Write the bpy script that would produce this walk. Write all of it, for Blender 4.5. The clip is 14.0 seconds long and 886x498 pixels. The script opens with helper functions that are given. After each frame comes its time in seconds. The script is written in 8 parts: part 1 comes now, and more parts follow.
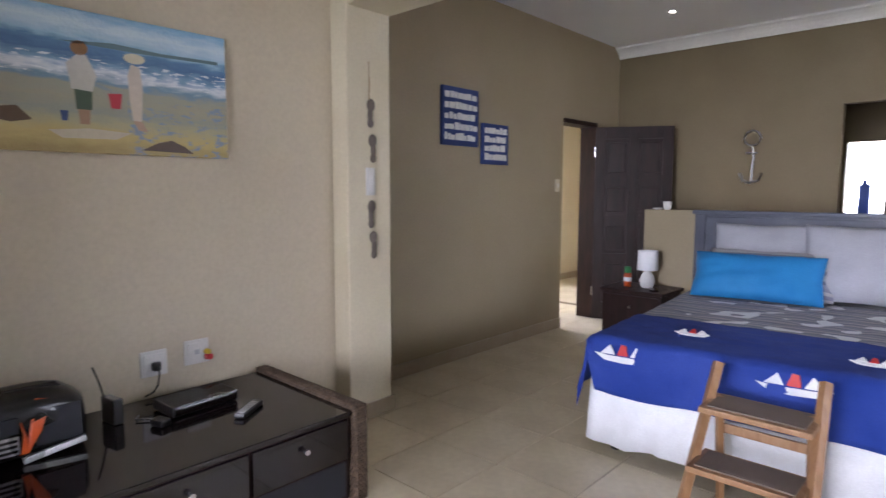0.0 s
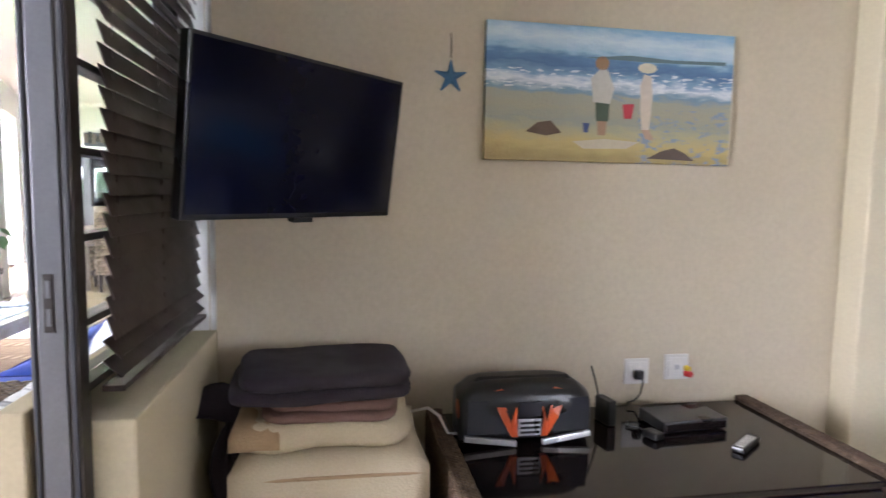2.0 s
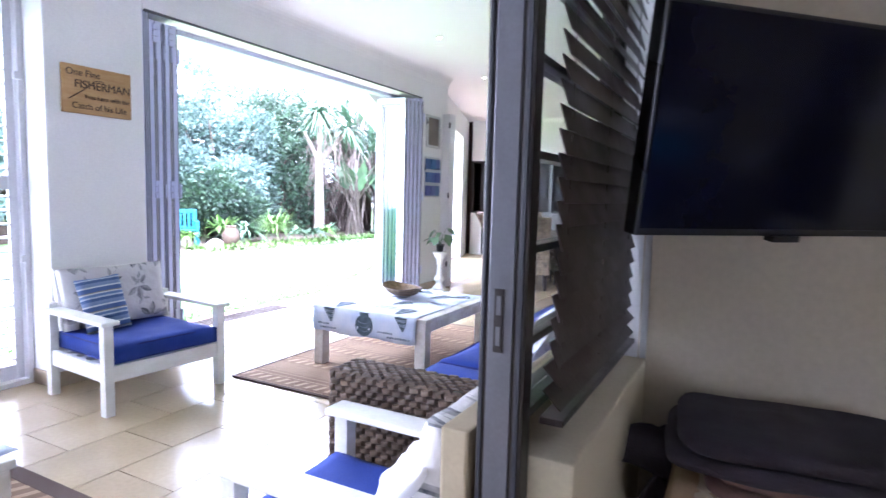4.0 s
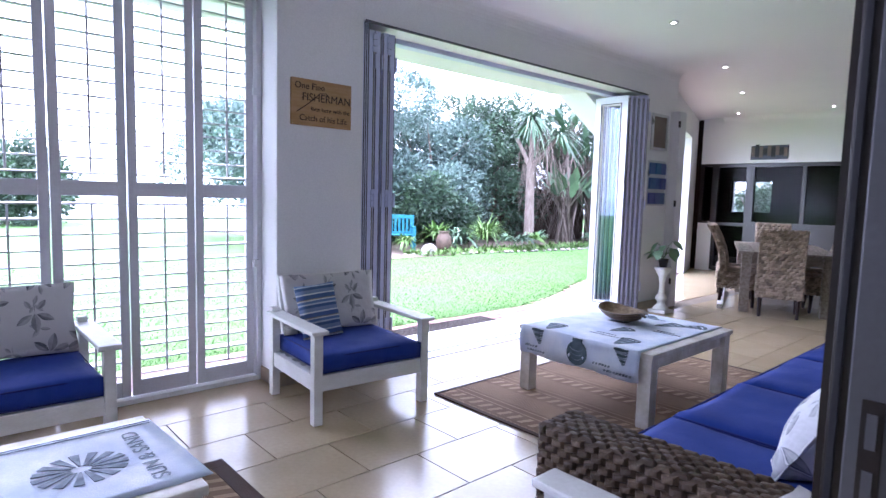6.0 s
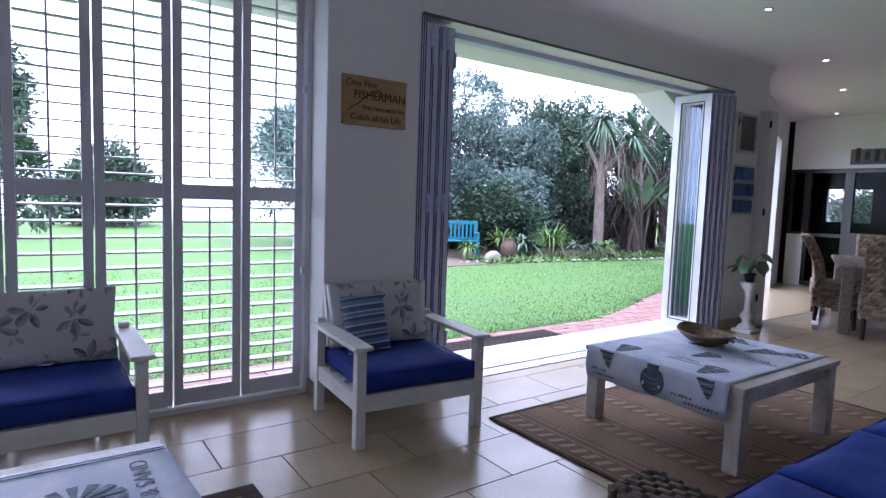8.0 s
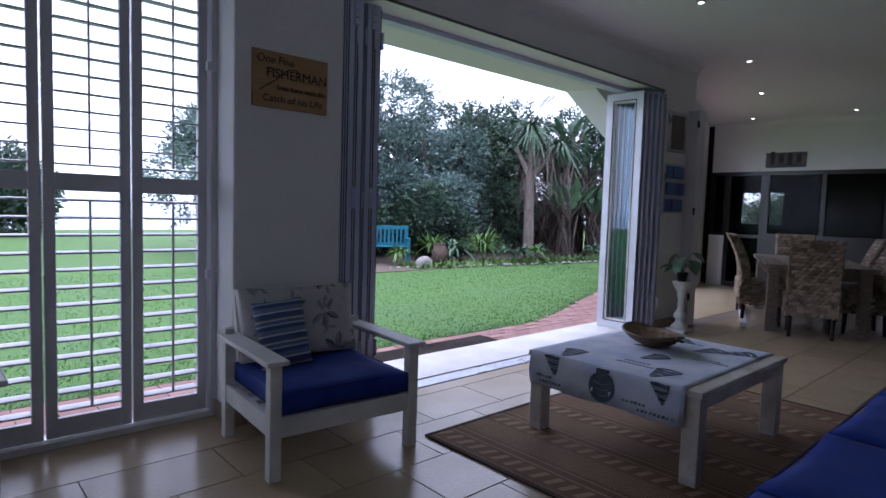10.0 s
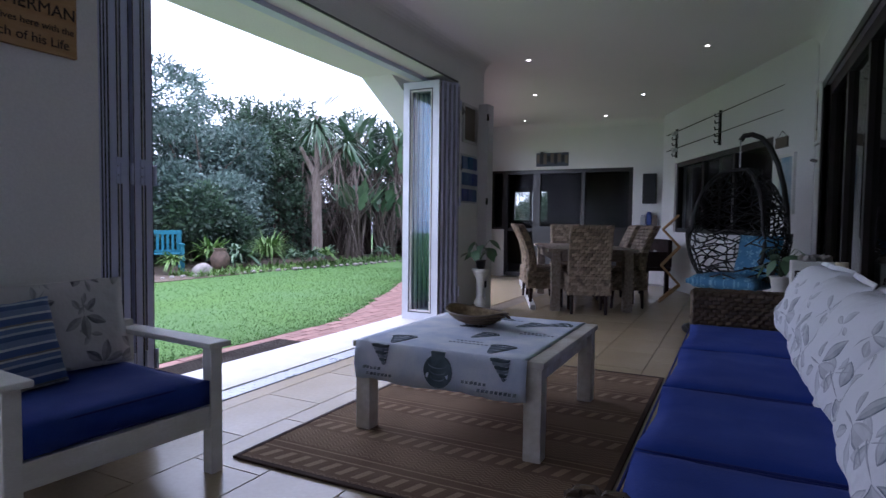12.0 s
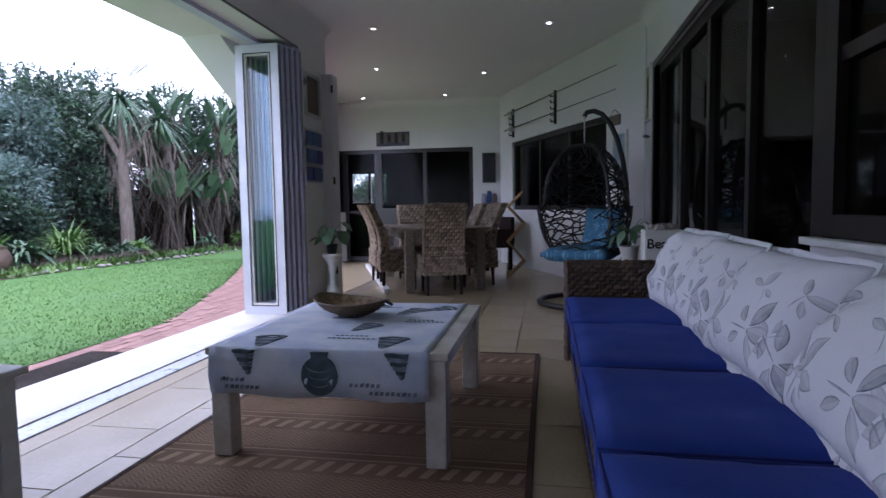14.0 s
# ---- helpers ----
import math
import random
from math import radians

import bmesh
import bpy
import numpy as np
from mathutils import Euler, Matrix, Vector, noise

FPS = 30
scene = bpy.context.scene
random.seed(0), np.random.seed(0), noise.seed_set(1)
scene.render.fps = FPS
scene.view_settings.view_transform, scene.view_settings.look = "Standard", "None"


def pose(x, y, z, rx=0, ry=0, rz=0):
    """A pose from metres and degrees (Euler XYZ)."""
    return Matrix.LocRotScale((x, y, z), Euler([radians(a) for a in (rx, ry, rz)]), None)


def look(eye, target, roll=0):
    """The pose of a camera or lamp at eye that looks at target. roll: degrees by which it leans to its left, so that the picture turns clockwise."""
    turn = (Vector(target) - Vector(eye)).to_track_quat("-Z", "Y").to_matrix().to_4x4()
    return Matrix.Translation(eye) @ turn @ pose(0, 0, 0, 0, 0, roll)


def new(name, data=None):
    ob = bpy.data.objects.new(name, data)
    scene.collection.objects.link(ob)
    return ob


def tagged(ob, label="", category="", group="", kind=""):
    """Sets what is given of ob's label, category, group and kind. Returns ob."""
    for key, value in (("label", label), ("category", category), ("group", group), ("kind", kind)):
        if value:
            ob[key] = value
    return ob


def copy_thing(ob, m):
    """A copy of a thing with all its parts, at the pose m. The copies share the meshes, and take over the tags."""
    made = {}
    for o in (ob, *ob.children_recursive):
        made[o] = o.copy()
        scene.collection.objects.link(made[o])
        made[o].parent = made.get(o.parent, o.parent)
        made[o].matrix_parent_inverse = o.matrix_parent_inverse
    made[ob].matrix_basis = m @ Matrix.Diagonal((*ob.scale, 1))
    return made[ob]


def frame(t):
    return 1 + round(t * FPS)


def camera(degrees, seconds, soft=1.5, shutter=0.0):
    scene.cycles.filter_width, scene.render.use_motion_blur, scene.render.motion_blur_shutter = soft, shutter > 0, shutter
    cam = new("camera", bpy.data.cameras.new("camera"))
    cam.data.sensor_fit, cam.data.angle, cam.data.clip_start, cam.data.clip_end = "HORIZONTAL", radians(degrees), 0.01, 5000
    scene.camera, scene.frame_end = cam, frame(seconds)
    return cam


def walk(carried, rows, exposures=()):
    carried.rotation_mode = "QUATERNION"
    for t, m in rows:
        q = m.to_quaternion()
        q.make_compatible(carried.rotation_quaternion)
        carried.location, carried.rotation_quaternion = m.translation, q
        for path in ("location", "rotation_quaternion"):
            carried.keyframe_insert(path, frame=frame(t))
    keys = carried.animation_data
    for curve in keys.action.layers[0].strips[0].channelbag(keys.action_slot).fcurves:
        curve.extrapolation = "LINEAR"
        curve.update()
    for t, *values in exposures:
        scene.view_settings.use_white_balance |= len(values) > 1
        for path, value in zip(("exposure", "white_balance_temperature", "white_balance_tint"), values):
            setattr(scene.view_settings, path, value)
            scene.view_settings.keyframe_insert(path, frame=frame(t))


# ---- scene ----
# the camera and its walk: seconds, x, y, z, yaw, pitch, roll
cam = camera(74.5, 14.0, soft=1.4, shutter=0.3)
ROWS = [
    (0.0, 0.404, 0.526, 1.360, 42.856, -5.745, -0.160),
    (0.5, 0.350, 0.440, 1.362, 51.352, -5.631, -0.430),
    (1.0, 0.298, 0.339, 1.362, 60.017, -5.389, -0.482),
    (1.5, 0.196, 0.273, 1.358, 69.622, -5.240, -0.611),
    (2.0, 0.080, 0.205, 1.353, 80.311, -5.232, -1.009),
    (2.5, -0.050, 0.178, 1.358, 90.300, -5.320, -1.150),
    (3.0, -0.088, 0.180, 1.364, 101.400, -5.310, -0.800),
    (3.5, -0.130, 0.106, 1.370, 110.000, -5.650, -0.950),
    (4.0, -0.246, -0.005, 1.352, 117.850, -5.350, -1.500),
    (4.2, -0.292, -0.045, 1.351, 120.750, -5.330, -1.600),
    (6.5, -0.658, -0.359, 1.375, 141.318, -5.078, -1.900),
    (7.0, -0.727, -0.403, 1.369, 144.148, -4.905, -2.200),
    (7.2, -0.755, -0.427, 1.375, 144.850, -4.963, -2.000),
    (9.5, -1.017, -0.757, 1.310, 142.067, -4.187, -2.000),
    (10.0, -1.082, -0.833, 1.277, 137.844, -3.928, -1.800),
    (10.5, -1.157, -0.916, 1.219, 132.625, -3.440, -1.500),
    (11.0, -1.215, -1.000, 1.177, 127.696, -3.153, -1.300),
    (11.5, -1.237, -1.119, 1.139, 122.051, -2.895, -1.100),
    (12.0, -1.266, -1.223, 1.091, 116.616, -2.694, -0.700),
    (12.5, -1.314, -1.300, 1.062, 112.739, -2.723, -0.300),
    (13.0, -1.403, -1.407, 1.037, 109.260, -2.951, -0.100),
    (13.5, -1.491, -1.501, 1.036, 105.220, -3.555, 0.300),
    (14.0, -1.578, -1.585, 1.037, 100.020, -4.187, 0.900),
]
EXPOSURES = [(0.0, 3.62, 5950, 23), (1.0, 4.15, 5950, 20), (2.0, 4.25, 6100, 21), (2.5, 4.15, 5900, 23), (3.0, 4.1, 5750, 24), (3.5, 3.85, 5500, 26), (4.2, 3.75, 5400, 27), (6.5, 2.2, 5350, 31), (7.2, 1.85, 5350, 31), (9.5, 0.8, 5400, 28), (10.5, 0.4, 5400, 28), (11.0, 0.45, 5400, 29), (12.0, 0.87, 5420, 28), (14.0, 0.94, 5440, 28)]
walk(cam, [(t, pose(x, y, z, 90 + pitch, roll, yaw)) for t, x, y, z, yaw, pitch, roll in ROWS], EXPOSURES)

# ---- world and large lights ----
world = bpy.data.worlds.new("sky")
scene.world = world
world.use_nodes = True
wn = world.node_tree.nodes
wbg = wn["Background"]
sky = wn.new("ShaderNodeTexSky")
sky.sky_type, sky.sun_disc = "NISHITA", False
sky.sun_elevation, sky.sun_rotation = radians(48), radians(150)
sky.air_density, sky.dust_density = 1.0, 6.0
wmix = wn.new("ShaderNodeMixRGB")
wmix.inputs[0].default_value = 0.82
wmix.inputs[2].default_value = (13.0, 13.6, 14.4, 1)
world.node_tree.links.new(sky.outputs[0], wmix.inputs[1])
world.node_tree.links.new(wmix.outputs[0], wbg.inputs[0])
wbg.inputs[1].default_value = 0.14
sun = new("sun", bpy.data.lights.new("sun", "SUN"))
sun.data.energy, sun.data.angle, sun.data.color = 0.8, radians(20), (1.0, 0.96, 0.9)
sun.matrix_world = look((0, 0, 30), (6, 9, 0))

# area lamp added inside the shutters as fill for lounge and bedroom
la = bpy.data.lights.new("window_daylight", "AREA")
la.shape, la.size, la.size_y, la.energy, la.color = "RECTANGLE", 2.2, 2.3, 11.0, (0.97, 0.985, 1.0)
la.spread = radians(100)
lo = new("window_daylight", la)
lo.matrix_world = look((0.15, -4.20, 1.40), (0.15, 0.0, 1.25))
# area lamp added at an assumed, unseen east window to fill the bedroom
lb = bpy.data.lights.new("bedroom_fill_lamp", "AREA")
lb.shape, lb.size, lb.size_y, lb.energy, lb.color = "RECTANGLE", 2.3, 1.1, 1.6, (1.0, 0.97, 0.93)
lbo = new("bedroom_fill_lamp", lb)
lbo.matrix_world = look((3.38, 4.2, 1.55), (0.0, 4.2, 1.55))

# ---- helpers for building ----
def box(bm, x0, x1, y0, y1, z0, z1, bevel=0.0, m=None):
    """A box between the given planes, with rounded edges if a bevel is given."""
    r = bmesh.ops.create_cube(bm, size=1.0)["verts"]
    mm = Matrix.Translation(((x0 + x1) / 2, (y0 + y1) / 2, (z0 + z1) / 2)) @ Matrix.Diagonal((x1 - x0, y1 - y0, z1 - z0, 1))
    if m is not None:
        mm = m @ mm
    bmesh.ops.transform(bm, matrix=mm, verts=r)
    if bevel > 0:
        es = list({e for v in r for e in v.link_edges})
        bmesh.ops.bevel(bm, geom=es, offset=bevel, segments=2, affect="EDGES", profile=0.6)
    return bm


def cyl(bm, p0, p1, r0, r1=None, seg=14):
    """A capped cone between two points."""
    p0, p1 = Vector(p0), Vector(p1)
    r1 = r0 if r1 is None else r1
    d = p1 - p0
    m = Matrix.Translation((p0 + p1) / 2) @ d.to_track_quat("Z", "Y").to_matrix().to_4x4()
    bmesh.ops.create_cone(bm, cap_ends=True, segments=seg, radius1=r0, radius2=r1, depth=d.length, matrix=m)
    return bm


def lathe(bm, profile, seg=20, at=(0, 0, 0)):
    """A turned solid from (radius, height) pairs."""
    rings = []
    for r, z in profile:
        rings.append([bm.verts.new((at[0] + r * math.cos(2 * math.pi * k / seg), at[1] + r * math.sin(2 * math.pi * k / seg), at[2] + z)) for k in range(seg)])
    for a, b in zip(rings, rings[1:]):
        for k in range(seg):
            bm.faces.new((a[k], a[(k + 1) % seg], b[(k + 1) % seg], b[k]))
    bm.faces.new(list(reversed(rings[0])))
    bm.faces.new(rings[-1])
    return bm


def part(name, bm, material, parent=None, label="", smooth=False):
    """Link a bmesh as one mesh object, under a thing or a part if one is given."""
    bmesh.ops.recalc_face_normals(bm, faces=bm.faces)
    me = bpy.data.meshes.new(name)
    bm.to_mesh(me)
    bm.free()
    me.materials.append(material)
    if smooth:
        me.polygons.foreach_set("use_smooth", [True] * len(me.polygons))
    ob = new(name, me)
    if parent is not None:
        ob.parent = parent
    if label:
        ob["label"] = label
    return ob


def thing(name, label, category, at=(0, 0, 0), turn=0.0, group="", kind=""):
    """An Empty that stands for a thing; its parts hang under it."""
    ob = new(name)
    ob.empty_display_size = 0.05
    ob.matrix_basis = pose(*at, 0, 0, turn)
    return tagged(ob, label, category, group, kind)


def B():
    return bmesh.new()


# ---- materials ----
def shader(name, rough=0.6, metal=0.0):
    m = bpy.data.materials.new(name)
    m.use_nodes = True
    b = m.node_tree.nodes["Principled BSDF"]
    b.inputs["Roughness"].default_value = rough
    b.inputs["Metallic"].default_value = metal
    return m, m.node_tree, b


def coords(nt, scale=(1, 1, 1), turn=0.0):
    tc = nt.nodes.new("ShaderNodeTexCoord")
    mp = nt.nodes.new("ShaderNodeMapping")
    mp.inputs["Scale"].default_value = scale
    mp.inputs["Rotation"].default_value = (0, 0, turn)
    nt.links.new(tc.outputs["Object"], mp.inputs["Vector"])
    return mp.outputs["Vector"]


def noise_fac(nt, vec, scale, detail=4.0, low=0.35, high=0.65):
    n = nt.nodes.new("ShaderNodeTexNoise")
    n.inputs["Scale"].default_value, n.inputs["Detail"].default_value = scale, detail
    nt.links.new(vec, n.inputs["Vector"])
    r = nt.nodes.new("ShaderNodeMapRange")
    r.inputs["From Min"].default_value, r.inputs["From Max"].default_value = low, high
    nt.links.new(n.outputs["Fac"], r.inputs["Value"])
    return r.outputs["Result"]


def mix(nt, fac, a, b, blend="MIX"):
    n = nt.nodes.new("ShaderNodeMixRGB")
    n.blend_type = blend
    for k, v in ((0, fac), (1, a), (2, b)):
        if isinstance(v, (int, float)):
            n.inputs[k].default_value = v
        elif isinstance(v, tuple):
            n.inputs[k].default_value = (*v, 1) if len(v) == 3 else v
        else:
            nt.links.new(v, n.inputs[k])
    return n.outputs[0]


def calc(nt, op, a, b=0.0, c=0.0):
    n = nt.nodes.new("ShaderNodeMath")
    n.operation = op
    for k, v in enumerate((a, b, c)):
        if isinstance(v, (int, float)):
            n.inputs[k].default_value = v
        else:
            nt.links.new(v, n.inputs[k])
    return n.outputs[0]


def bumped(nt, b, height, strength, distance=0.01):
    n = nt.nodes.new("ShaderNodeBump")
    n.inputs["Strength"].default_value, n.inputs["Distance"].default_value = strength, distance
    nt.links.new(height, n.inputs["Height"])
    nt.links.new(n.outputs[0], b.inputs["Normal"])


def mat(name, col, rough=0.6, metal=0.0, col2=None, coarse=1.5, fine=60.0, bump=0.15, vary=0.0, stretch=(1, 1, 1), depth=0.004):
    """A surface of two tones mixed at two scales, with fine relief; vary shifts the tone from object to object."""
    m, nt, b = shader(name, rough, metal)
    v = coords(nt, stretch)
    col2 = col2 or tuple(c * 0.82 for c in col)
    f1 = noise_fac(nt, v, coarse)
    f2 = noise_fac(nt, v, fine, 3.0, 0.3, 0.7)
    c = mix(nt, f1, col, col2)
    c = mix(nt, calc(nt, "MULTIPLY", f2, 0.35), c, tuple(x * 0.8 for x in col2))
    if vary > 0:
        oi = nt.nodes.new("ShaderNodeObjectInfo")
        hs = nt.nodes.new("ShaderNodeHueSaturation")
        nt.links.new(calc(nt, "ADD", calc(nt, "MULTIPLY", oi.outputs["Random"], 2 * vary), 1 - vary), hs.inputs["Value"])
        nt.links.new(c, hs.inputs["Color"])
        c = hs.outputs[0]
    nt.links.new(c, b.inputs["Base Color"])
    rr = nt.nodes.new("ShaderNodeMapRange")
    rr.inputs["To Min"].default_value, rr.inputs["To Max"].default_value = rough * 0.85, min(1.0, rough * 1.15)
    nt.links.new(f1, rr.inputs["Value"])
    nt.links.new(rr.outputs[0], b.inputs["Roughness"])
    if bump > 0:
        bumped(nt, b, f2, bump, depth)
    return m


def leafy(name, col, col2, rough=0.5):
    """Foliage that varies from leaf to leaf."""
    m, nt, b = shader(name, rough)
    g = nt.nodes.new("ShaderNodeNewGeometry")
    c = mix(nt, g.outputs["Random Per Island"], col, col2)
    v = coords(nt)
    c = mix(nt, noise_fac(nt, v, 0.8), c, tuple(x * 0.6 for x in col))
    nt.links.new(c, b.inputs["Base Color"])
    return m


def islands(name, col, col2, rough=0.6, bump=0.3, fine=120.0):
    """Woven strands and other joined pieces whose tone differs piece by piece."""
    m, nt, b = shader(name, rough)
    g = nt.nodes.new("ShaderNodeNewGeometry")
    v = coords(nt)
    c = mix(nt, g.outputs["Random Per Island"], col, col2)
    f = noise_fac(nt, v, fine, 2.0, 0.3, 0.7)
    c = mix(nt, calc(nt, "MULTIPLY", f, 0.45), c, tuple(x * 0.5 for x in col2))
    nt.links.new(c, b.inputs["Base Color"])
    bumped(nt, b, f, bump, 0.003)
    return m


def floral(name, ground, ink, cell=0.12, flat="XY", fill=0.0):
    """Pale cotton printed with sprigs: pointed leaves on fine stems and a few open flowers."""
    m, nt, b = shader(name, 0.85)
    v = coords(nt, (1, 1, 1), 0.0)
    sep = nt.nodes.new("ShaderNodeSeparateXYZ")
    nt.links.new(v, sep.inputs[0])
    flatv = nt.nodes.new("ShaderNodeCombineXYZ")
    nt.links.new(sep.outputs["X"], flatv.inputs[0])
    nt.links.new(sep.outputs[flat[1]], flatv.inputs[1])

    def sprigs(size, shift, leaves, bloom):
        off = nt.nodes.new("ShaderNodeVectorMath")
        off.operation = "ADD"
        nt.links.new(flatv.outputs[0], off.inputs[0])
        off.inputs[1].default_value = (shift, shift * 0.7, 0)
        vo = nt.nodes.new("ShaderNodeTexVoronoi")
        vo.voronoi_dimensions = "2D"
        vo.inputs["Scale"].default_value = 1.0 / size
        vo.inputs["Randomness"].default_value = 0.55
        nt.links.new(off.outputs[0], vo.inputs["Vector"])
        sub = nt.nodes.new("ShaderNodeVectorMath")
        sub.operation = "SUBTRACT"
        nt.links.new(off.outputs[0], sub.inputs[0])
        nt.links.new(vo.outputs["Position"], sub.inputs[1])
        pick = nt.nodes.new("ShaderNodeSeparateColor")
        nt.links.new(vo.outputs["Color"], pick.inputs[0])
        vr = nt.nodes.new("ShaderNodeVectorRotate")
        vr.rotation_type = "Z_AXIS"
        nt.links.new(sub.outputs[0], vr.inputs["Vector"])
        nt.links.new(calc(nt, "MULTIPLY", pick.outputs[0], 6.283), vr.inputs["Angle"])
        q = nt.nodes.new("ShaderNodeSeparateXYZ")
        nt.links.new(vr.outputs[0], q.inputs[0])
        x, y = q.outputs[0], q.outputs[1]
        total = 0.0
        for ang, start, length, width, dark in leaves:
            c, s = math.cos(radians(ang)), math.sin(radians(ang))
            u = calc(nt, "ADD", calc(nt, "MULTIPLY", x, c), calc(nt, "MULTIPLY", y, s))
            w = calc(nt, "SUBTRACT", calc(nt, "MULTIPLY", y, c), calc(nt, "MULTIPLY", x, s))
            uu = calc(nt, "DIVIDE", calc(nt, "SUBTRACT", u, (start + length / 2) * size), length / 2 * size)
            room = calc(nt, "MULTIPLY", calc(nt, "SUBTRACT", 1.0, calc(nt, "MULTIPLY", uu, uu)), width * size)
            leaf = calc(nt, "LESS_THAN", calc(nt, "ABSOLUTE", w), room)
            half = calc(nt, "ADD", calc(nt, "MULTIPLY", calc(nt, "GREATER_THAN", w, 0.0), -0.35 * dark), dark)
            inner = calc(nt, "LESS_THAN", calc(nt, "ABSOLUTE", w), calc(nt, "SUBTRACT", calc(nt, "MULTIPLY", room, 0.9), 0.0035))
            tone = calc(nt, "SUBTRACT", 1.0, calc(nt, "MULTIPLY", inner, fill))
            total = calc(nt, "MAXIMUM", total, calc(nt, "MULTIPLY", calc(nt, "MULTIPLY", leaf, half), tone))
        return calc(nt, "MULTIPLY", total, calc(nt, "GREATER_THAN", pick.outputs[1], bloom))

    big = sprigs(cell, 0.31, ((0, 0.0, 0.50, 0.105, 0.8), (62, 0.05, 0.42, 0.09, 1.0), (-58, 0.06, 0.44, 0.085, 0.7), (180, 0.0, 0.42, 0.012, 0.8), (140, 0.12, 0.30, 0.07, 0.9), (-150, 0.14, 0.26, 0.06, 0.7)), 0.12)
    small = sprigs(cell * 0.62, 0.0, ((0, 0.0, 0.44, 0.09, 0.55), (118, 0.0, 0.4, 0.075, 0.7), (-112, 0.0, 0.36, 0.012, 0.7), (-75, 0.1, 0.3, 0.06, 0.6)), 0.35)
    f = calc(nt, "MAXIMUM", big, small)
    wash = noise_fac(nt, v, 34.0, 3.0, 0.3, 0.7)
    f = calc(nt, "MULTIPLY", f, calc(nt, "ADD", calc(nt, "MULTIPLY", wash, 0.4), 0.62))
    c = mix(nt, f, ground, ink)
    weave = noise_fac(nt, v, 260.0, 2.0)
    c = mix(nt, calc(nt, "MULTIPLY", weave, 0.12), c, tuple(x * 0.7 for x in ground))
    nt.links.new(c, b.inputs["Base Color"])
    bumped(nt, b, noise_fac(nt, v, 9.0, 3.0), 0.3, 0.02)
    return m


def striped(name, colours, pitch, axis="Z"):
    """Cloth with stripes of several tones."""
    m, nt, b = shader(name, 0.85)
    v = coords(nt)
    sp = nt.nodes.new("ShaderNodeSeparateXYZ")
    nt.links.new(v, sp.inputs[0])
    s = calc(nt, "FRACT", calc(nt, "DIVIDE", calc(nt, "ADD", sp.outputs[axis], 10.0), pitch))
    r = nt.nodes.new("ShaderNodeValToRGB")
    r.color_ramp.interpolation = "CONSTANT"
    while len(r.color_ramp.elements) < len(colours):
        r.color_ramp.elements.new(0.5)
    for e, (p, c) in zip(r.color_ramp.elements, colours):
        e.position, e.color = p, (*c, 1)
    nt.links.new(s, r.inputs[0])
    f = noise_fac(nt, v, 150.0, 2.0)
    nt.links.new(mix(nt, calc(nt, "MULTIPLY", f, 0.25), r.outputs[0], (0.1, 0.12, 0.16)), b.inputs["Base Color"])
    bumped(nt, b, f, 0.3, 0.003)
    return m


def rug_material(name, dark, light):
    """Flat-woven rug: bands of bars, herringbone and plain ribs across its length."""
    m, nt, b = shader(name, 0.95)
    v = coords(nt)
    sp = nt.nodes.new("ShaderNodeSeparateXYZ")
    nt.links.new(v, sp.inputs[0])
    x, y = calc(nt, "ADD", sp.outputs[0], 20.0), calc(nt, "ADD", sp.outputs[1], 20.0)
    band = calc(nt, "FRACT", calc(nt, "DIVIDE", x, 0.42))
    bars = calc(nt, "LESS_THAN", calc(nt, "FRACT", calc(nt, "DIVIDE", calc(nt, "ADD", y, calc(nt, "MULTIPLY", x, 0.35)), 0.085)), 0.42)
    zig = calc(nt, "ABSOLUTE", calc(nt, "SUBTRACT", calc(nt, "FRACT", calc(nt, "DIVIDE", y, 0.06)), 0.5))
    herring = calc(nt, "LESS_THAN", calc(nt, "FRACT", calc(nt, "DIVIDE", calc(nt, "ADD", x, calc(nt, "MULTIPLY", zig, 0.05)), 0.022)), 0.45)
    in_bars = calc(nt, "MULTIPLY", calc(nt, "GREATER_THAN", band, 0.12), calc(nt, "LESS_THAN", band, 0.34))
    in_her = calc(nt, "MULTIPLY", calc(nt, "GREATER_THAN", band, 0.40), calc(nt, "LESS_THAN", band, 0.86))
    line = calc(nt, "ADD", calc(nt, "LESS_THAN", calc(nt, "ABSOLUTE", calc(nt, "SUBTRACT", band, 0.06)), 0.012), calc(nt, "LESS_THAN", calc(nt, "ABSOLUTE", calc(nt, "SUBTRACT", band, 0.92)), 0.012))
    f = calc(nt, "ADD", calc(nt, "MULTIPLY", in_bars, bars), calc(nt, "MULTIPLY", calc(nt, "MULTIPLY", in_her, herring), 0.65))
    f = calc(nt, "MINIMUM", calc(nt, "ADD", f, line), 1.0)
    n1 = noise_fac(nt, v, 220.0, 2.0)
    n2 = noise_fac(nt, v, 2.0)
    c = mix(nt, calc(nt, "MULTIPLY", f, 0.75), dark, light)
    c = mix(nt, calc(nt, "MULTIPLY", n1, 0.4), c, tuple(q * 0.55 for q in dark))
    c = mix(nt, calc(nt, "MULTIPLY", n2, 0.25), c, light)
    nt.links.new(c, b.inputs["Base Color"])
    bumped(nt, b, calc(nt, "ADD", f, n1), 0.5, 0.004)
    return m


def glass(name, tint=(0.95, 0.98, 0.97), rough=0.0, ior=1.45):
    m, nt, b = shader(name, rough)
    b.inputs["Base Color"].default_value = (*tint, 1)
    b.inputs["Transmission Weight"].default_value = 1.0
    b.inputs["IOR"].default_value = ior
    return m


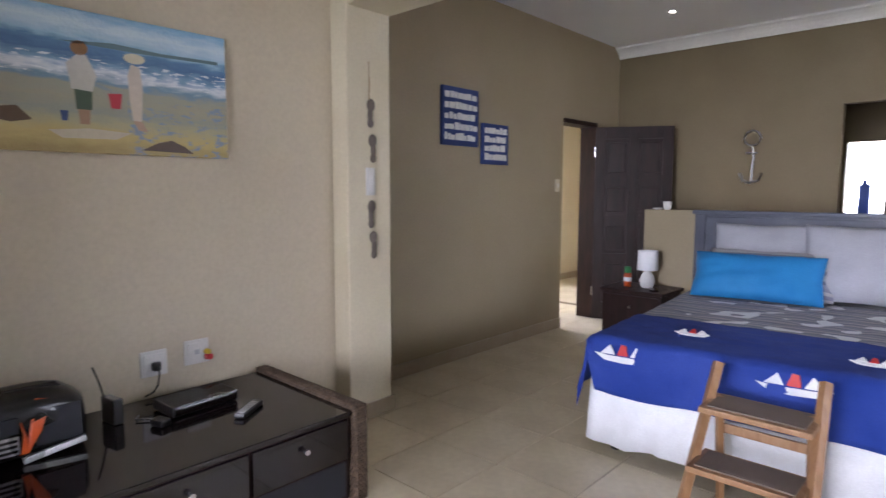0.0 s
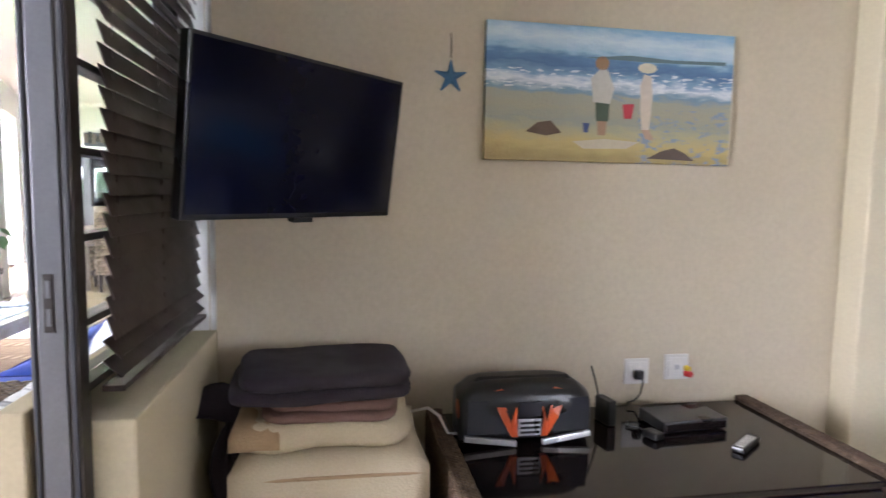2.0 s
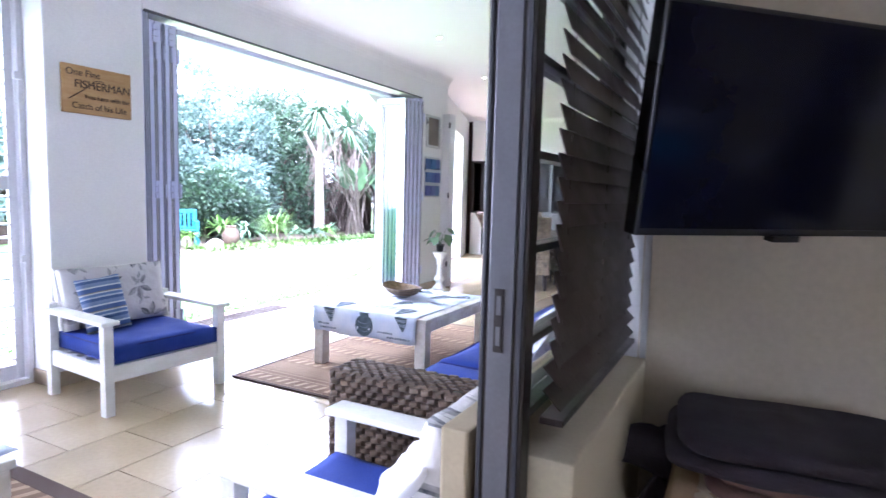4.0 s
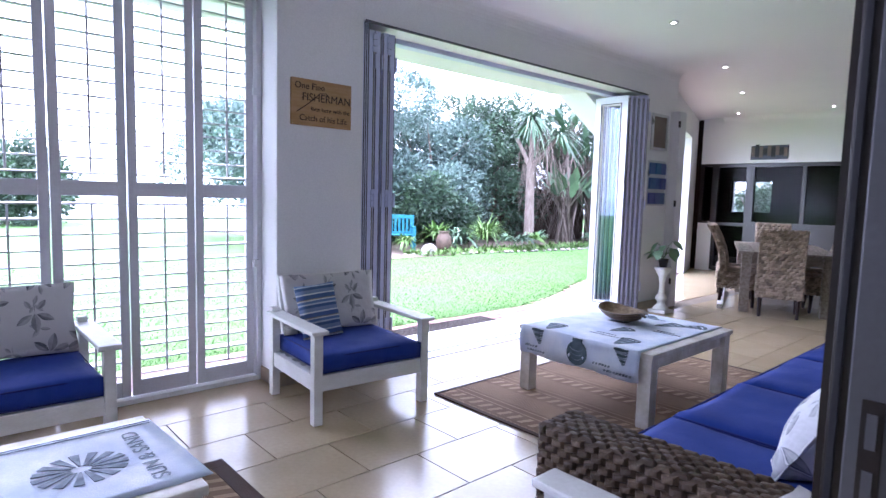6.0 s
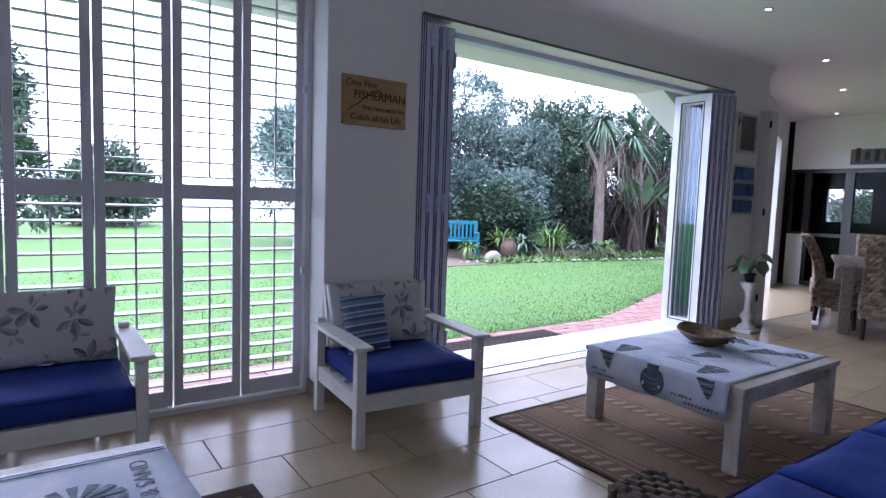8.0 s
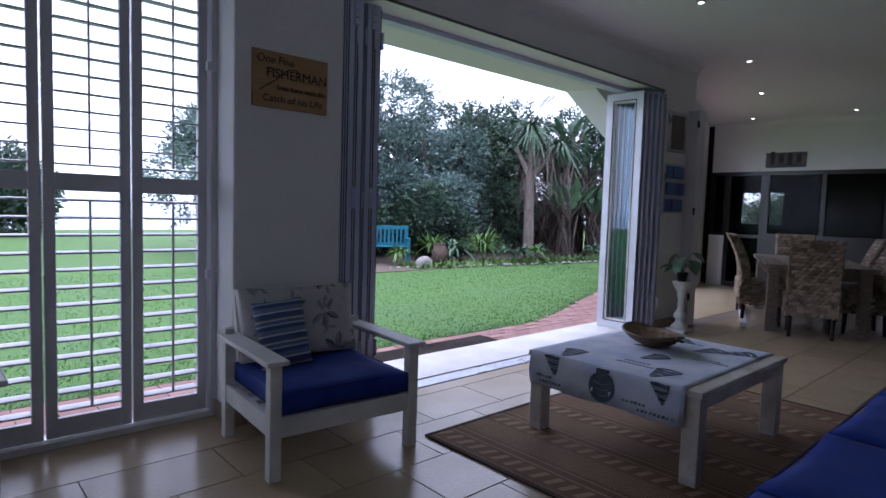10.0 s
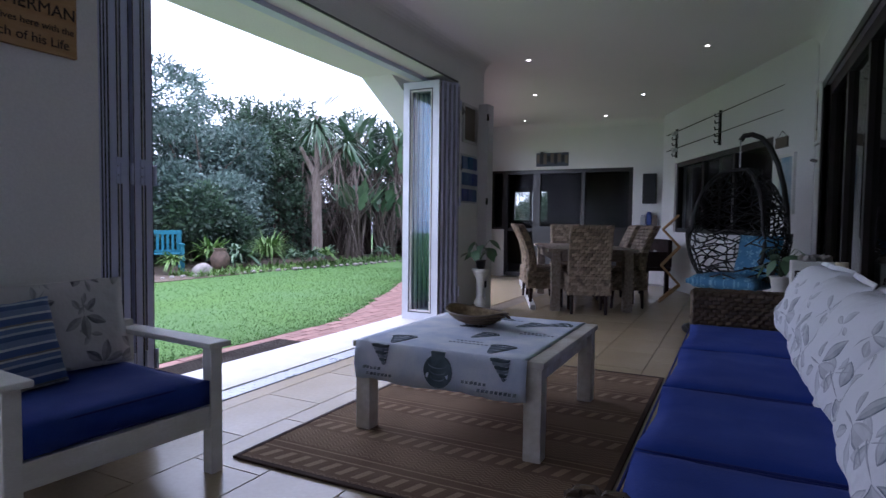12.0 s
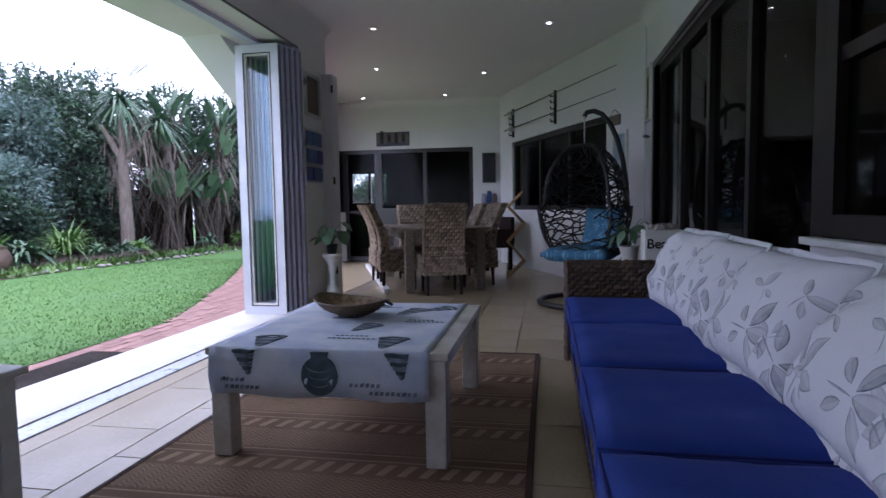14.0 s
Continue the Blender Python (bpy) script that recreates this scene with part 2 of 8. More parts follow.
def glowing(name, col, power):
    m, nt, b = shader(name, 0.5)
    b.inputs["Base Color"].default_value = (*col, 1)
    b.inputs["Emission Color"].default_value = (*col, 1)
    b.inputs["Emission Strength"].default_value = power
    return m


M_WHITE_WALL = mat("white_wall_paint", (0.78, 0.78, 0.78), 0.75, col2=(0.73, 0.73, 0.74), coarse=0.7, fine=90, bump=0.12)
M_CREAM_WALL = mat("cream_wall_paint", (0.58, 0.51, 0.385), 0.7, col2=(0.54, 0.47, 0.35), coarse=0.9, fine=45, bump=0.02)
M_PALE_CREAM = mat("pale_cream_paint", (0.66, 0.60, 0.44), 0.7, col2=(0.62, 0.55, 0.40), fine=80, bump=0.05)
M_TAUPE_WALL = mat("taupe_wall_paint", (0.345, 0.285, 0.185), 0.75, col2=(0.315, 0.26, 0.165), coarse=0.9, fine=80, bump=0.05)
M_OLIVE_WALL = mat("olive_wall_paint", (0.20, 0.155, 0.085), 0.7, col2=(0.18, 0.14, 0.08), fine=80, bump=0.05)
M_CEILING = mat("ceiling_paint", (0.80, 0.80, 0.80), 0.85, col2=(0.76, 0.76, 0.77), coarse=0.5, fine=100, bump=0.08)
M_CORNICE = mat("cornice_plaster", (0.82, 0.81, 0.78), 0.8, fine=60, bump=0.08)
M_TILE = mat("sand_floor_tile", (0.47, 0.38, 0.25), 0.22, col2=(0.40, 0.32, 0.20), coarse=2.2, fine=45, bump=0.04, vary=0.07)
M_TILE_BED = mat("bedroom_floor_tile", (0.60, 0.53, 0.39), 0.34, col2=(0.52, 0.45, 0.32), coarse=3.0, fine=25, bump=0.05, vary=0.06)
M_GROUT = mat("floor_grout", (0.20, 0.16, 0.11), 0.9, fine=120, bump=0.3)
M_SKIRT = mat("skirting_tile", (0.42, 0.35, 0.25), 0.35, col2=(0.36, 0.29, 0.2), coarse=3, fine=40, bump=0.05)
M_SILL = mat("pale_stone_sill", (0.74, 0.73, 0.70), 0.5, coarse=3, fine=80, bump=0.1)
M_STEEL = mat("chequer_steel", (0.62, 0.64, 0.68), 0.3, 0.9, coarse=4, fine=60, bump=0.05)
M_WHITE_WOOD = mat("white_painted_wood", (0.76, 0.77, 0.76), 0.45, col2=(0.66, 0.66, 0.63), coarse=5, fine=70, bump=0.12, stretch=(1, 1, 3))
M_WORN_WHITE = mat("worn_white_wood", (0.74, 0.73, 0.69), 0.5, col2=(0.52, 0.48, 0.40), coarse=6, fine=40, bump=0.2)
M_SHUTTER = mat("grey_white_shutter_paint", (0.62, 0.62, 0.66), 0.45, col2=(0.57, 0.57, 0.61), coarse=3, fine=60, bump=0.06)
M_ALU = mat("blue_grey_aluminium", (0.60, 0.63, 0.82), 0.35, 0.15, col2=(0.54, 0.57, 0.76), coarse=3, fine=100, bump=0.03)
M_ALU_PALE = mat("pale_grey_aluminium", (0.60, 0.62, 0.68), 0.35, 0.2, coarse=3, fine=100, bump=0.03)
M_GASKET = mat("black_rubber_gasket", (0.012, 0.013, 0.02), 0.6, fine=80, bump=0.05)
M_DARK_ALU = mat("charcoal_aluminium", (0.13, 0.133, 0.15), 0.35, 0.4, coarse=3, fine=120, bump=0.03)
M_CHROME = mat("brushed_chrome", (0.7, 0.7, 0.72), 0.25, 1.0, fine=90, bump=0.03)
M_BLIND = mat("dark_brown_blind_slat", (0.045, 0.030, 0.026), 0.35, col2=(0.035, 0.022, 0.02), coarse=6, fine=60, bump=0.08, vary=0.15)
# also coats the unlit rooms, where its darkness stands in for shade
M_WOOD_AND_GLOOM = mat("dark_wood_and_room_gloom", (0.026, 0.011, 0.009), 0.42, col2=(0.014, 0.007, 0.006), coarse=4, fine=30, bump=0.15, stretch=(6, 6, 1))
M_WOOD_AND_GLOOM.node_tree.nodes["Principled BSDF"].inputs["Specular IOR Level"].default_value = 0.22
# black for frames, and for the shade of the kitchen's depth
M_FRAME_AND_GLOOM = mat("black_frame_and_room_gloom", (0.016, 0.012, 0.011), 0.35, fine=60, bump=0.08)
M_INK = mat("printed_dark_letters", (0.03, 0.02, 0.02), 0.8, fine=60, bump=0)
M_GLASS = glass("clear_glass")
# grey tint and low IOR stand in for unlit rooms and faint reflections
M_GLASS_DIM = glass("dimmed_window_glass", (0.62, 0.64, 0.62), ior=1.12)
M_GLASS_BLUE = glass("tinted_door_glass", (0.66, 0.80, 0.88))
M_SPOT = glowing("lit_spot_lamp", (1.0, 0.93, 0.8), 9.0)
M_BLUE_CLOTH = mat("royal_blue_cotton", (0.014, 0.046, 0.29), 0.9, col2=(0.010, 0.034, 0.23), coarse=3, fine=150, bump=0.25)
M_PIPING = mat("dark_blue_piping", (0.01, 0.018, 0.16), 0.9, fine=150, bump=0.1)
M_FLORAL = floral("leaf_print_cotton", (0.70, 0.71, 0.75), (0.03, 0.055, 0.10), 0.29, "XY", 0.38)
M_FLORAL_GREY = floral("grey_leaf_print_cotton", (0.52, 0.51, 0.51), (0.02, 0.028, 0.045), 0.21, "XZ", 0.0)
M_WICKER = islands("brown_woven_wicker", (0.13, 0.085, 0.05), (0.055, 0.032, 0.018), 0.55, 0.5)
M_WICKER_PALE = islands("pale_woven_wicker", (0.40, 0.31, 0.225), (0.13, 0.095, 0.065), 0.65, 0.4)
M_WICKER_CORE = mat("dark_wicker_core", (0.03, 0.018, 0.01), 0.8, fine=60, bump=0.3)
M_RATTAN_BLACK = mat("black_rattan", (0.012, 0.011, 0.012), 0.45, fine=90, bump=0.1)
M_RUG = rug_material("brown_woven_rug", (0.135, 0.074, 0.038), (0.45, 0.325, 0.205))
M_RUG_EDGE = mat("dark_rug_binding", (0.06, 0.03, 0.018), 0.95, fine=150, bump=0.3)
M_GREY_WOOD = mat("weathered_grey_wood", (0.26, 0.22, 0.18), 0.7, col2=(0.16, 0.13, 0.10), coarse=5, fine=35, bump=0.3, stretch=(1, 8, 8))
M_TERRY = mat("folded_charcoal_fleece", (0.035, 0.026, 0.035), 0.95, col2=(0.025, 0.018, 0.026), coarse=6, fine=160, bump=0.4)
M_MAUVE = mat("mauve_brown_fleece", (0.20, 0.115, 0.095), 0.95, coarse=6, fine=160, bump=0.4)
M_CREAM_CLOTH = mat("cream_cotton", (0.58, 0.50, 0.36), 0.9, col2=(0.52, 0.44, 0.31), coarse=4, fine=120, bump=0.3)
M_TAN_CLOTH = mat("tan_cotton", (0.42, 0.29, 0.17), 0.9, coarse=4, fine=120, bump=0.3)
M_GLOSS_BLACK = mat("black_glass_top", (0.012, 0.008, 0.008), 0.06, coarse=2, fine=30, bump=0.0)
M_BLACK_PLASTIC = mat("black_plastic", (0.008, 0.008, 0.009), 0.3, fine=120, bump=0.08)
M_SCREEN = mat("dark_screen_glass", (0.004, 0.005, 0.016), 0.12, fine=20, bump=0.0)
M_SCREEN.node_tree.nodes["Principled BSDF"].inputs["Specular IOR Level"].default_value = 0.22
M_ORANGE = mat("orange_plastic", (0.55, 0.08, 0.01), 0.35, fine=80, bump=0.05)
M_SILVER = mat("silver_plastic", (0.55, 0.56, 0.58), 0.3, 0.6, fine=90, bump=0.05)
M_WHITE_PLASTIC = mat("white_plastic", (0.78, 0.77, 0.74), 0.4, fine=90, bump=0.03)
M_RED = mat("red_plastic", (0.55, 0.03, 0.03), 0.4, fine=60, bump=0.03)
M_YELLOW = mat("yellow_plastic", (0.7, 0.5, 0.03), 0.4, fine=60, bump=0.03)
M_OAK = mat("oiled_oak", (0.34, 0.19, 0.09), 0.5, col2=(0.24, 0.12, 0.05), coarse=5, fine=30, bump=0.2, stretch=(6, 6, 1))
M_CARPET = mat("grey_brown_carpet_tread", (0.17, 0.13, 0.10), 0.97, fine=180, bump=0.5)
M_CYAN_CLOTH = mat("bright_blue_satin", (0.01, 0.21, 0.50), 0.75, col2=(0.008, 0.17, 0.43), coarse=4, fine=120, bump=0.15)
M_GREY_CLOTH = mat("pale_grey_cotton", (0.42, 0.43, 0.48), 0.9, coarse=4, fine=120, bump=0.25)
M_HEADBOARD = mat("slate_blue_headboard_paint", (0.055, 0.065, 0.10), 0.5, coarse=5, fine=50, bump=0.1)
M_SHEET = mat("white_bed_skirt", (0.82, 0.84, 0.87), 0.9, coarse=5, fine=150, bump=0.3)
M_QUILT = striped("grey_striped_quilt", ((0.0, (0.28, 0.28, 0.33)), (0.15, (0.15, 0.16, 0.23)), (0.3, (0.36, 0.35, 0.36)), (0.55, (0.2, 0.2, 0.27)), (0.7, (0.40, 0.39, 0.40)), (0.85, (0.24, 0.24, 0.3))), 0.16, "Y")
M_PLAQUE = mat("painted_blue_board", (0.03, 0.06, 0.22), 0.6, fine=60, bump=0.2)
M_TAN_BOARD = mat("pale_wood_board", (0.45, 0.28, 0.13), 0.55, col2=(0.38, 0.22, 0.09), coarse=6, fine=40, bump=0.15, stretch=(1, 6, 6))
M_STONE_GREY = mat("driftwood_grey", (0.16, 0.13, 0.11), 0.85, fine=60, bump=0.4)
M_STAR = mat("painted_blue_starfish", (0.06, 0.16, 0.30), 0.7, fine=60, bump=0.4)
M_LAWN = mat("mown_lawn", (0.075, 0.18, 0.036), 0.9, col2=(0.105, 0.22, 0.047), coarse=0.8, fine=35, bump=0.6, depth=0.03)
M_GRASS = leafy("grass_blades", (0.062, 0.18, 0.030), (0.108, 0.245, 0.046), 0.6)
M_BRICK = mat("red_clay_paver", (0.36, 0.21, 0.18), 0.85, col2=(0.28, 0.155, 0.135), coarse=4, fine=70, bump=0.4, vary=0.2)
M_BRICK_JOINED = islands("red_clay_paver_far", (0.38, 0.22, 0.19), (0.26, 0.14, 0.12), 0.85)
M_SAND = mat("sandy_soil", (0.16, 0.12, 0.09), 0.95, fine=40, bump=0.5)
M_LEAF_A = leafy("grey_green_leaves", (0.085, 0.155, 0.13), (0.36, 0.47, 0.42))
M_LEAF_B = leafy("dark_green_leaves", (0.036, 0.078, 0.046), (0.10, 0.175, 0.09))
M_LEAF_C = leafy("fresh_green_leaves", (0.08, 0.18, 0.03), (0.17, 0.29, 0.06))
M_LEAF_PALM = leafy("broad_glossy_leaves", (0.06, 0.13, 0.07), (0.19, 0.30, 0.17), 0.4)
M_LEAF_DEAD = leafy("dry_brown_leaves", (0.11, 0.085, 0.068), (0.25, 0.205, 0.175), 0.8)
M_BARK = mat("pale_bark", (0.26, 0.21, 0.18), 0.9, col2=(0.18, 0.14, 0.12), coarse=5, fine=40, bump=0.5, stretch=(4, 4, 1))
M_STEM = mat("dark_fibrous_stem", (0.12, 0.095, 0.075), 0.95, col2=(0.07, 0.056, 0.046), coarse=6, fine=40, bump=0.5, stretch=(4, 4, 1))
M_TEAL = mat("teal_painted_wood", (0.015, 0.17, 0.24), 0.5, coarse=5, fine=50, bump=0.1)
M_ROCK = mat("pale_garden_stone", (0.36, 0.33, 0.30), 0.9, col2=(0.26, 0.24, 0.22), coarse=6, fine=40, bump=0.5)
M_POT_WHITE = mat("white_glazed_pot", (0.72, 0.72, 0.70), 0.35, fine=40, bump=0.05)
M_BATIK = floral("blue_batik_cotton", (0.05, 0.16, 0.28), (0.22, 0.42, 0.55), 0.10)
M_SEA = mat("pale_sea", (0.45, 0.55, 0.6), 0.3, fine=5, bump=0.1)


# ---- structure ----
def slab(name, x0, x1, y0, y1, z0, z1, material, bevel=0.0):
    ob = part(name, box(B(), min(x0, x1), max(x0, x1), min(y0, y1), max(y0, y1), z0, z1, bevel), material)
    return tagged(ob, kind="structure")


# floors: grout bed below, tiles laid on it at the end of the file
slab("floor_bedroom", -4.4, 3.5, -0.41, 6.75, -0.25, -0.006, M_GROUT)
slab("floor_lounge", -12.6, 3.5, -4.03, -0.41, -0.25, -0.006, M_GROUT)


def prism(pts, z0, z1):
    """An upright prism over a plan of (x, y) corners."""
    bm = B()
    a = [bm.verts.new((x, y, z0)) for x, y in pts]
    b = [bm.verts.new((x, y, z1)) for x, y in pts]
    bm.faces.new(a)
    bm.faces.new(list(reversed(b)))
    for k in range(len(a)):
        bm.faces.new((a[k], a[(k + 1) % len(a)], b[(k + 1) % len(a)], b[k]))
    return bm


tagged(part("floor_dining_bay", prism([(-7.95, -4.03), (-12.6, -4.03), (-12.6, -5.95), (-7.95, -4.30)], -0.25, 0.0), M_TILE), kind="structure")

# bedroom walls
slab("wall_painting", -2.62, -2.37, -0.30, 2.58, 0, 2.9, M_CREAM_WALL)
slab("wall_pillar", -2.75, -2.23, 2.58, 2.90, 0, 2.9, M_PALE_CREAM, 0.012)
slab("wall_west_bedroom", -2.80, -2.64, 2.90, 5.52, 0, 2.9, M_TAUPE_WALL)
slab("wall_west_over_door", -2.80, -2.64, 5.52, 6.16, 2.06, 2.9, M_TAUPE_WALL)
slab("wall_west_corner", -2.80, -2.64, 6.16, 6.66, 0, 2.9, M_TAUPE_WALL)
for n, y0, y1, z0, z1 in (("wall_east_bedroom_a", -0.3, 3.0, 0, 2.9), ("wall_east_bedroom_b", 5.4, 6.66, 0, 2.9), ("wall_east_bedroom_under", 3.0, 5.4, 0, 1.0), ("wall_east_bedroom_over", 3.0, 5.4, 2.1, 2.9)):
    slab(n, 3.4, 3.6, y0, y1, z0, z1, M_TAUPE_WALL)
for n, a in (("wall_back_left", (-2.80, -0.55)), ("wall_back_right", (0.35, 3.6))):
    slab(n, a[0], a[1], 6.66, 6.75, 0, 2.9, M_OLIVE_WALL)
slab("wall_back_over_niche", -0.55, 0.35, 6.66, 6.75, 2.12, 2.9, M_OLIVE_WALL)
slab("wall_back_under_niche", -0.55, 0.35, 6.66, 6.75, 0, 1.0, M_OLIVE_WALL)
slab("beam_bedroom", -2.23, 3.4, 2.58, 2.90, 2.37, 2.9, M_PALE_CREAM, 0.01)
slab("ceiling_bedroom", -2.8, 3.6, -0.3, 6.75, 2.9, 3.05, M_CEILING)
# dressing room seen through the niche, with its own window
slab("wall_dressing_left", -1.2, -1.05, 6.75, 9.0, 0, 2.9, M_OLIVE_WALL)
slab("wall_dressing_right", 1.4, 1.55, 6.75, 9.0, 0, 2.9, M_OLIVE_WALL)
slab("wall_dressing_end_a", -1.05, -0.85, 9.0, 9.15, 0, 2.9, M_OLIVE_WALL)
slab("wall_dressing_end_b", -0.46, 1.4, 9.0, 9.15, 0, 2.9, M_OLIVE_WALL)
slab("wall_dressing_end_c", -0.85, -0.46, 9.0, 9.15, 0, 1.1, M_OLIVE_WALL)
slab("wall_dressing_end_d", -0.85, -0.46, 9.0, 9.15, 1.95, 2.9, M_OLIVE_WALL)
slab("ceiling_dressing", -1.2, 1.55, 6.75, 9.15, 2.9, 3.05, M_CEILING)
slab("floor_dressing", -1.2, 1.55, 6.75, 9.15, -0.2, 0.0, M_TILE_BED)
# passage behind the bedroom door
for n, y0, y1, z0, z1 in (("a", 2.9, 5.4, 0, 2.9), ("b", 7.4, 9.0, 0, 2.9), ("c", 5.4, 7.4, 0, 0.9), ("d", 5.4, 7.4, 2.2, 2.9)):
    slab("wall_passage_far_" + n, -4.5, -4.3, y0, y1, z0, z1, M_PALE_CREAM)
slab("wall_passage_north", -4.3, -2.8, 8.85, 9.0, 0, 2.9, M_PALE_CREAM)
slab("wall_passage_east", -2.80, -2.64, 6.75, 9.0, 0, 2.9, M_PALE_CREAM)
slab("wall_passage_side", -4.3, -2.8, 5.05, 5.2, 0, 2.9, M_PALE_CREAM)
slab("ceiling_passage", -4.5, -2.64, 2.9, 9.0, 2.9, 3.05, M_CEILING)
slab("floor_passage", -4.5, -2.64, 6.75, 9.0, -0.2, -0.006, M_TILE_BED)
slab("baseboard_passage_north", -4.3, -2.8, 8.835, 8.85, 0, 0.10, M_SKIRT, 0.003)
# half-height wall behind the bed
hw = slab("wall_half_behind_bed", -1.77, 1.6, 5.46, 5.60, 0, 1.2, M_TAUPE_WALL, 0.006)


def cornice(name, x0, x1, y, z):
    """A stepped plaster cornice along x."""
    bm = B()
    prof = [(0, 0), (0, -0.11), (-0.018, -0.11), (-0.024, -0.085), (-0.05, -0.055), (-0.085, -0.03), (-0.11, -0.02), (-0.11, 0)]
    a = [bm.verts.new((x0, y + p, z + q)) for p, q in prof]
    b = [bm.verts.new((x1, y + p, z + q)) for p, q in prof]
    for k in range(len(prof)):
        j = (k + 1) % len(prof)
        bm.faces.new((a[k], a[j], b[j], b[k]))
    bm.faces.new(a)
    bm.faces.new(list(reversed(b)))
    return tagged(part(name, bm, M_CORNICE), kind="structure")


cornice("cornice_bedroom", -2.64, 3.4, 6.66, 2.9)

# wall between bedroom and lounge
slab("wall_sill", -2.40, -1.43, -0.515, -0.30, 0, 0.787, M_PALE_CREAM, 0.008)
slab("wall_sill_outer", -2.40, -1.36, -0.585, -0.515, 0, 0.838, M_TAUPE_WALL, 0.008)
slab("wall_lintel", -2.40, 0.70, -0.515, -0.30, 2.32, 3.05, M_WHITE_WALL)
slab("wall_north_east", 0.70, 3.6, -0.515, -0.30, 0, 3.05, M_WHITE_WALL)
slab("wall_window_pier", -2.62, -2.40, -0.515, -0.30, 0, 3.05, M_WHITE_WALL)
slab("wall_under_window", -4.20, -2.62, -0.515, -0.30, 0, 0.88, M_WHITE_WALL)
slab("wall_north_over", -7.75, -2.62, -0.515, -0.30, 2.40, 3.05, M_WHITE_WALL)
slab("wall_north_west", -8.35, -7.75, -0.515, -0.30, 0, 3.05, M_WHITE_WALL)
# room behind the lounge's north glazing, its dark colour stands in for shade
slab("wall_inner_room_back", -8.3, -2.8, 2.7, 2.8, 0, 3.05, M_WOOD_AND_GLOOM)
slab("wall_inner_room_side", -8.4, -8.25, -0.3, 2.8, 0, 3.05, M_WOOD_AND_GLOOM)
slab("floor_inner_room", -8.4, -2.8, -0.30, 2.8, -0.2, 0.0, M_WOOD_AND_GLOOM)
slab("ceiling_inner_room", -8.4, -2.62, -0.3, 2.8, 2.9, 3.05, M_WOOD_AND_GLOOM)
slab("wall_inner_room_end", -2.8, -2.62, -0.3, 2.8, 0, 2.9, M_WOOD_AND_GLOOM)

# lounge shell
LC = 3.02
slab("wall_south_pier", -3.09, -2.40, -4.40, -4.03, 0, LC, M_WHITE_WALL, 0.01)
slab("wall_south_over_door", -7.18, -3.09, -4.40, -4.03, 2.64, LC, M_WHITE_WALL)
slab("wall_south_over_shutters", -2.40, 3.5, -4.48, -4.18, 2.76, LC, M_WHITE_WALL)
# unseen wall added past the shutters, limits light into the bedroom
slab("wall_light_block", 1.29, 3.5, -4.42, -4.18, 0, 2.76, M_WHITE_WALL, 0.01)
slab("wall_south_west", -7.95, -7.18, -4.40, -4.03, 0, LC, M_WHITE_WALL, 0.01)
SB = pose(-7.93, -4.22, 0, 0, 0, 180 + 19.6)
for n, x0, x1, z0, z1 in (("wall_bay_over", 0.0, 4.9, 2.57, LC), ("wall_bay_near", 0.0, 0.2, 0, 2.57), ("wall_bay_end", 3.72, 4.9, 0, 2.57)):
    tagged(part(n, box(B(), x0, x1, 0.0, 0.36, z0, z1, m=SB), M_WHITE_WALL), kind="structure")
slab("wall_east_lounge", 3.4, 3.6, -4.5, -0.5, 0, LC, M_WHITE_WALL)
slab("ceiling_lounge", -12.8, 3.6, -4.40, -0.30, LC, LC + 0.15, M_CEILING)
tagged(part("ceiling_dining_bay", prism([(-7.95, -4.40), (-12.6, -4.40), (-12.6, -5.95), (-7.95, -4.41)], LC + 0.004, LC + 0.15), M_CEILING), kind="structure")
# far wall with its dark glazing to another room
XF = -12.4
slab("wall_far_over", XF - 0.2, XF, -5.7, -2.30, 2.13, LC, M_WHITE_WALL)
slab("wall_far_right", XF - 0.2, XF, -2.92, -2.30, 0, 2.13, M_WHITE_WALL)
# black panel takes the place of dark glazing below the window
slab("wall_far_under", XF - 0.2, XF, -4.75, -2.92, 0, 0.95, M_FRAME_AND_GLOOM)
slab("wall_far_under_left", XF - 0.2, XF, -5.7, -5.42, 0, 0.95, M_WHITE_WALL)
# back wall coloured black to stand in for the kitchen's shade
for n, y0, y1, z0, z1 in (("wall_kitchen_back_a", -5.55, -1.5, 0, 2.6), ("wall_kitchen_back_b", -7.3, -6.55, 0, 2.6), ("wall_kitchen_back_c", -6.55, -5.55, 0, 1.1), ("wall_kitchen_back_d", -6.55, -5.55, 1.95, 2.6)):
    slab(n, -16.2, -16.0, y0, y1, z0, z1, M_FRAME_AND_GLOOM)
# dark sides, ceiling and floor put the kitchen's shade into the colour
slab("wall_kitchen_a", -16.0, XF - 0.2, -1.7, -1.5, 0, LC, M_WOOD_AND_GLOOM)
slab("wall_kitchen_south", -16.2, XF - 0.2, -7.4, -7.3, 0, LC, M_WOOD_AND_GLOOM)
slab("wall_kitchen_corner", XF - 0.25, XF - 0.1, -7.3, -5.75, 0, LC, M_WOOD_AND_GLOOM)
slab("ceiling_kitchen", -16.2, XF - 0.2, -7.4, -1.5, 2.6, 2.75, M_WOOD_AND_GLOOM)
slab("floor_kitchen", -16.2, XF - 0.2, -7.4, -1.5, -0.2, 0, M_WOOD_AND_GLOOM)
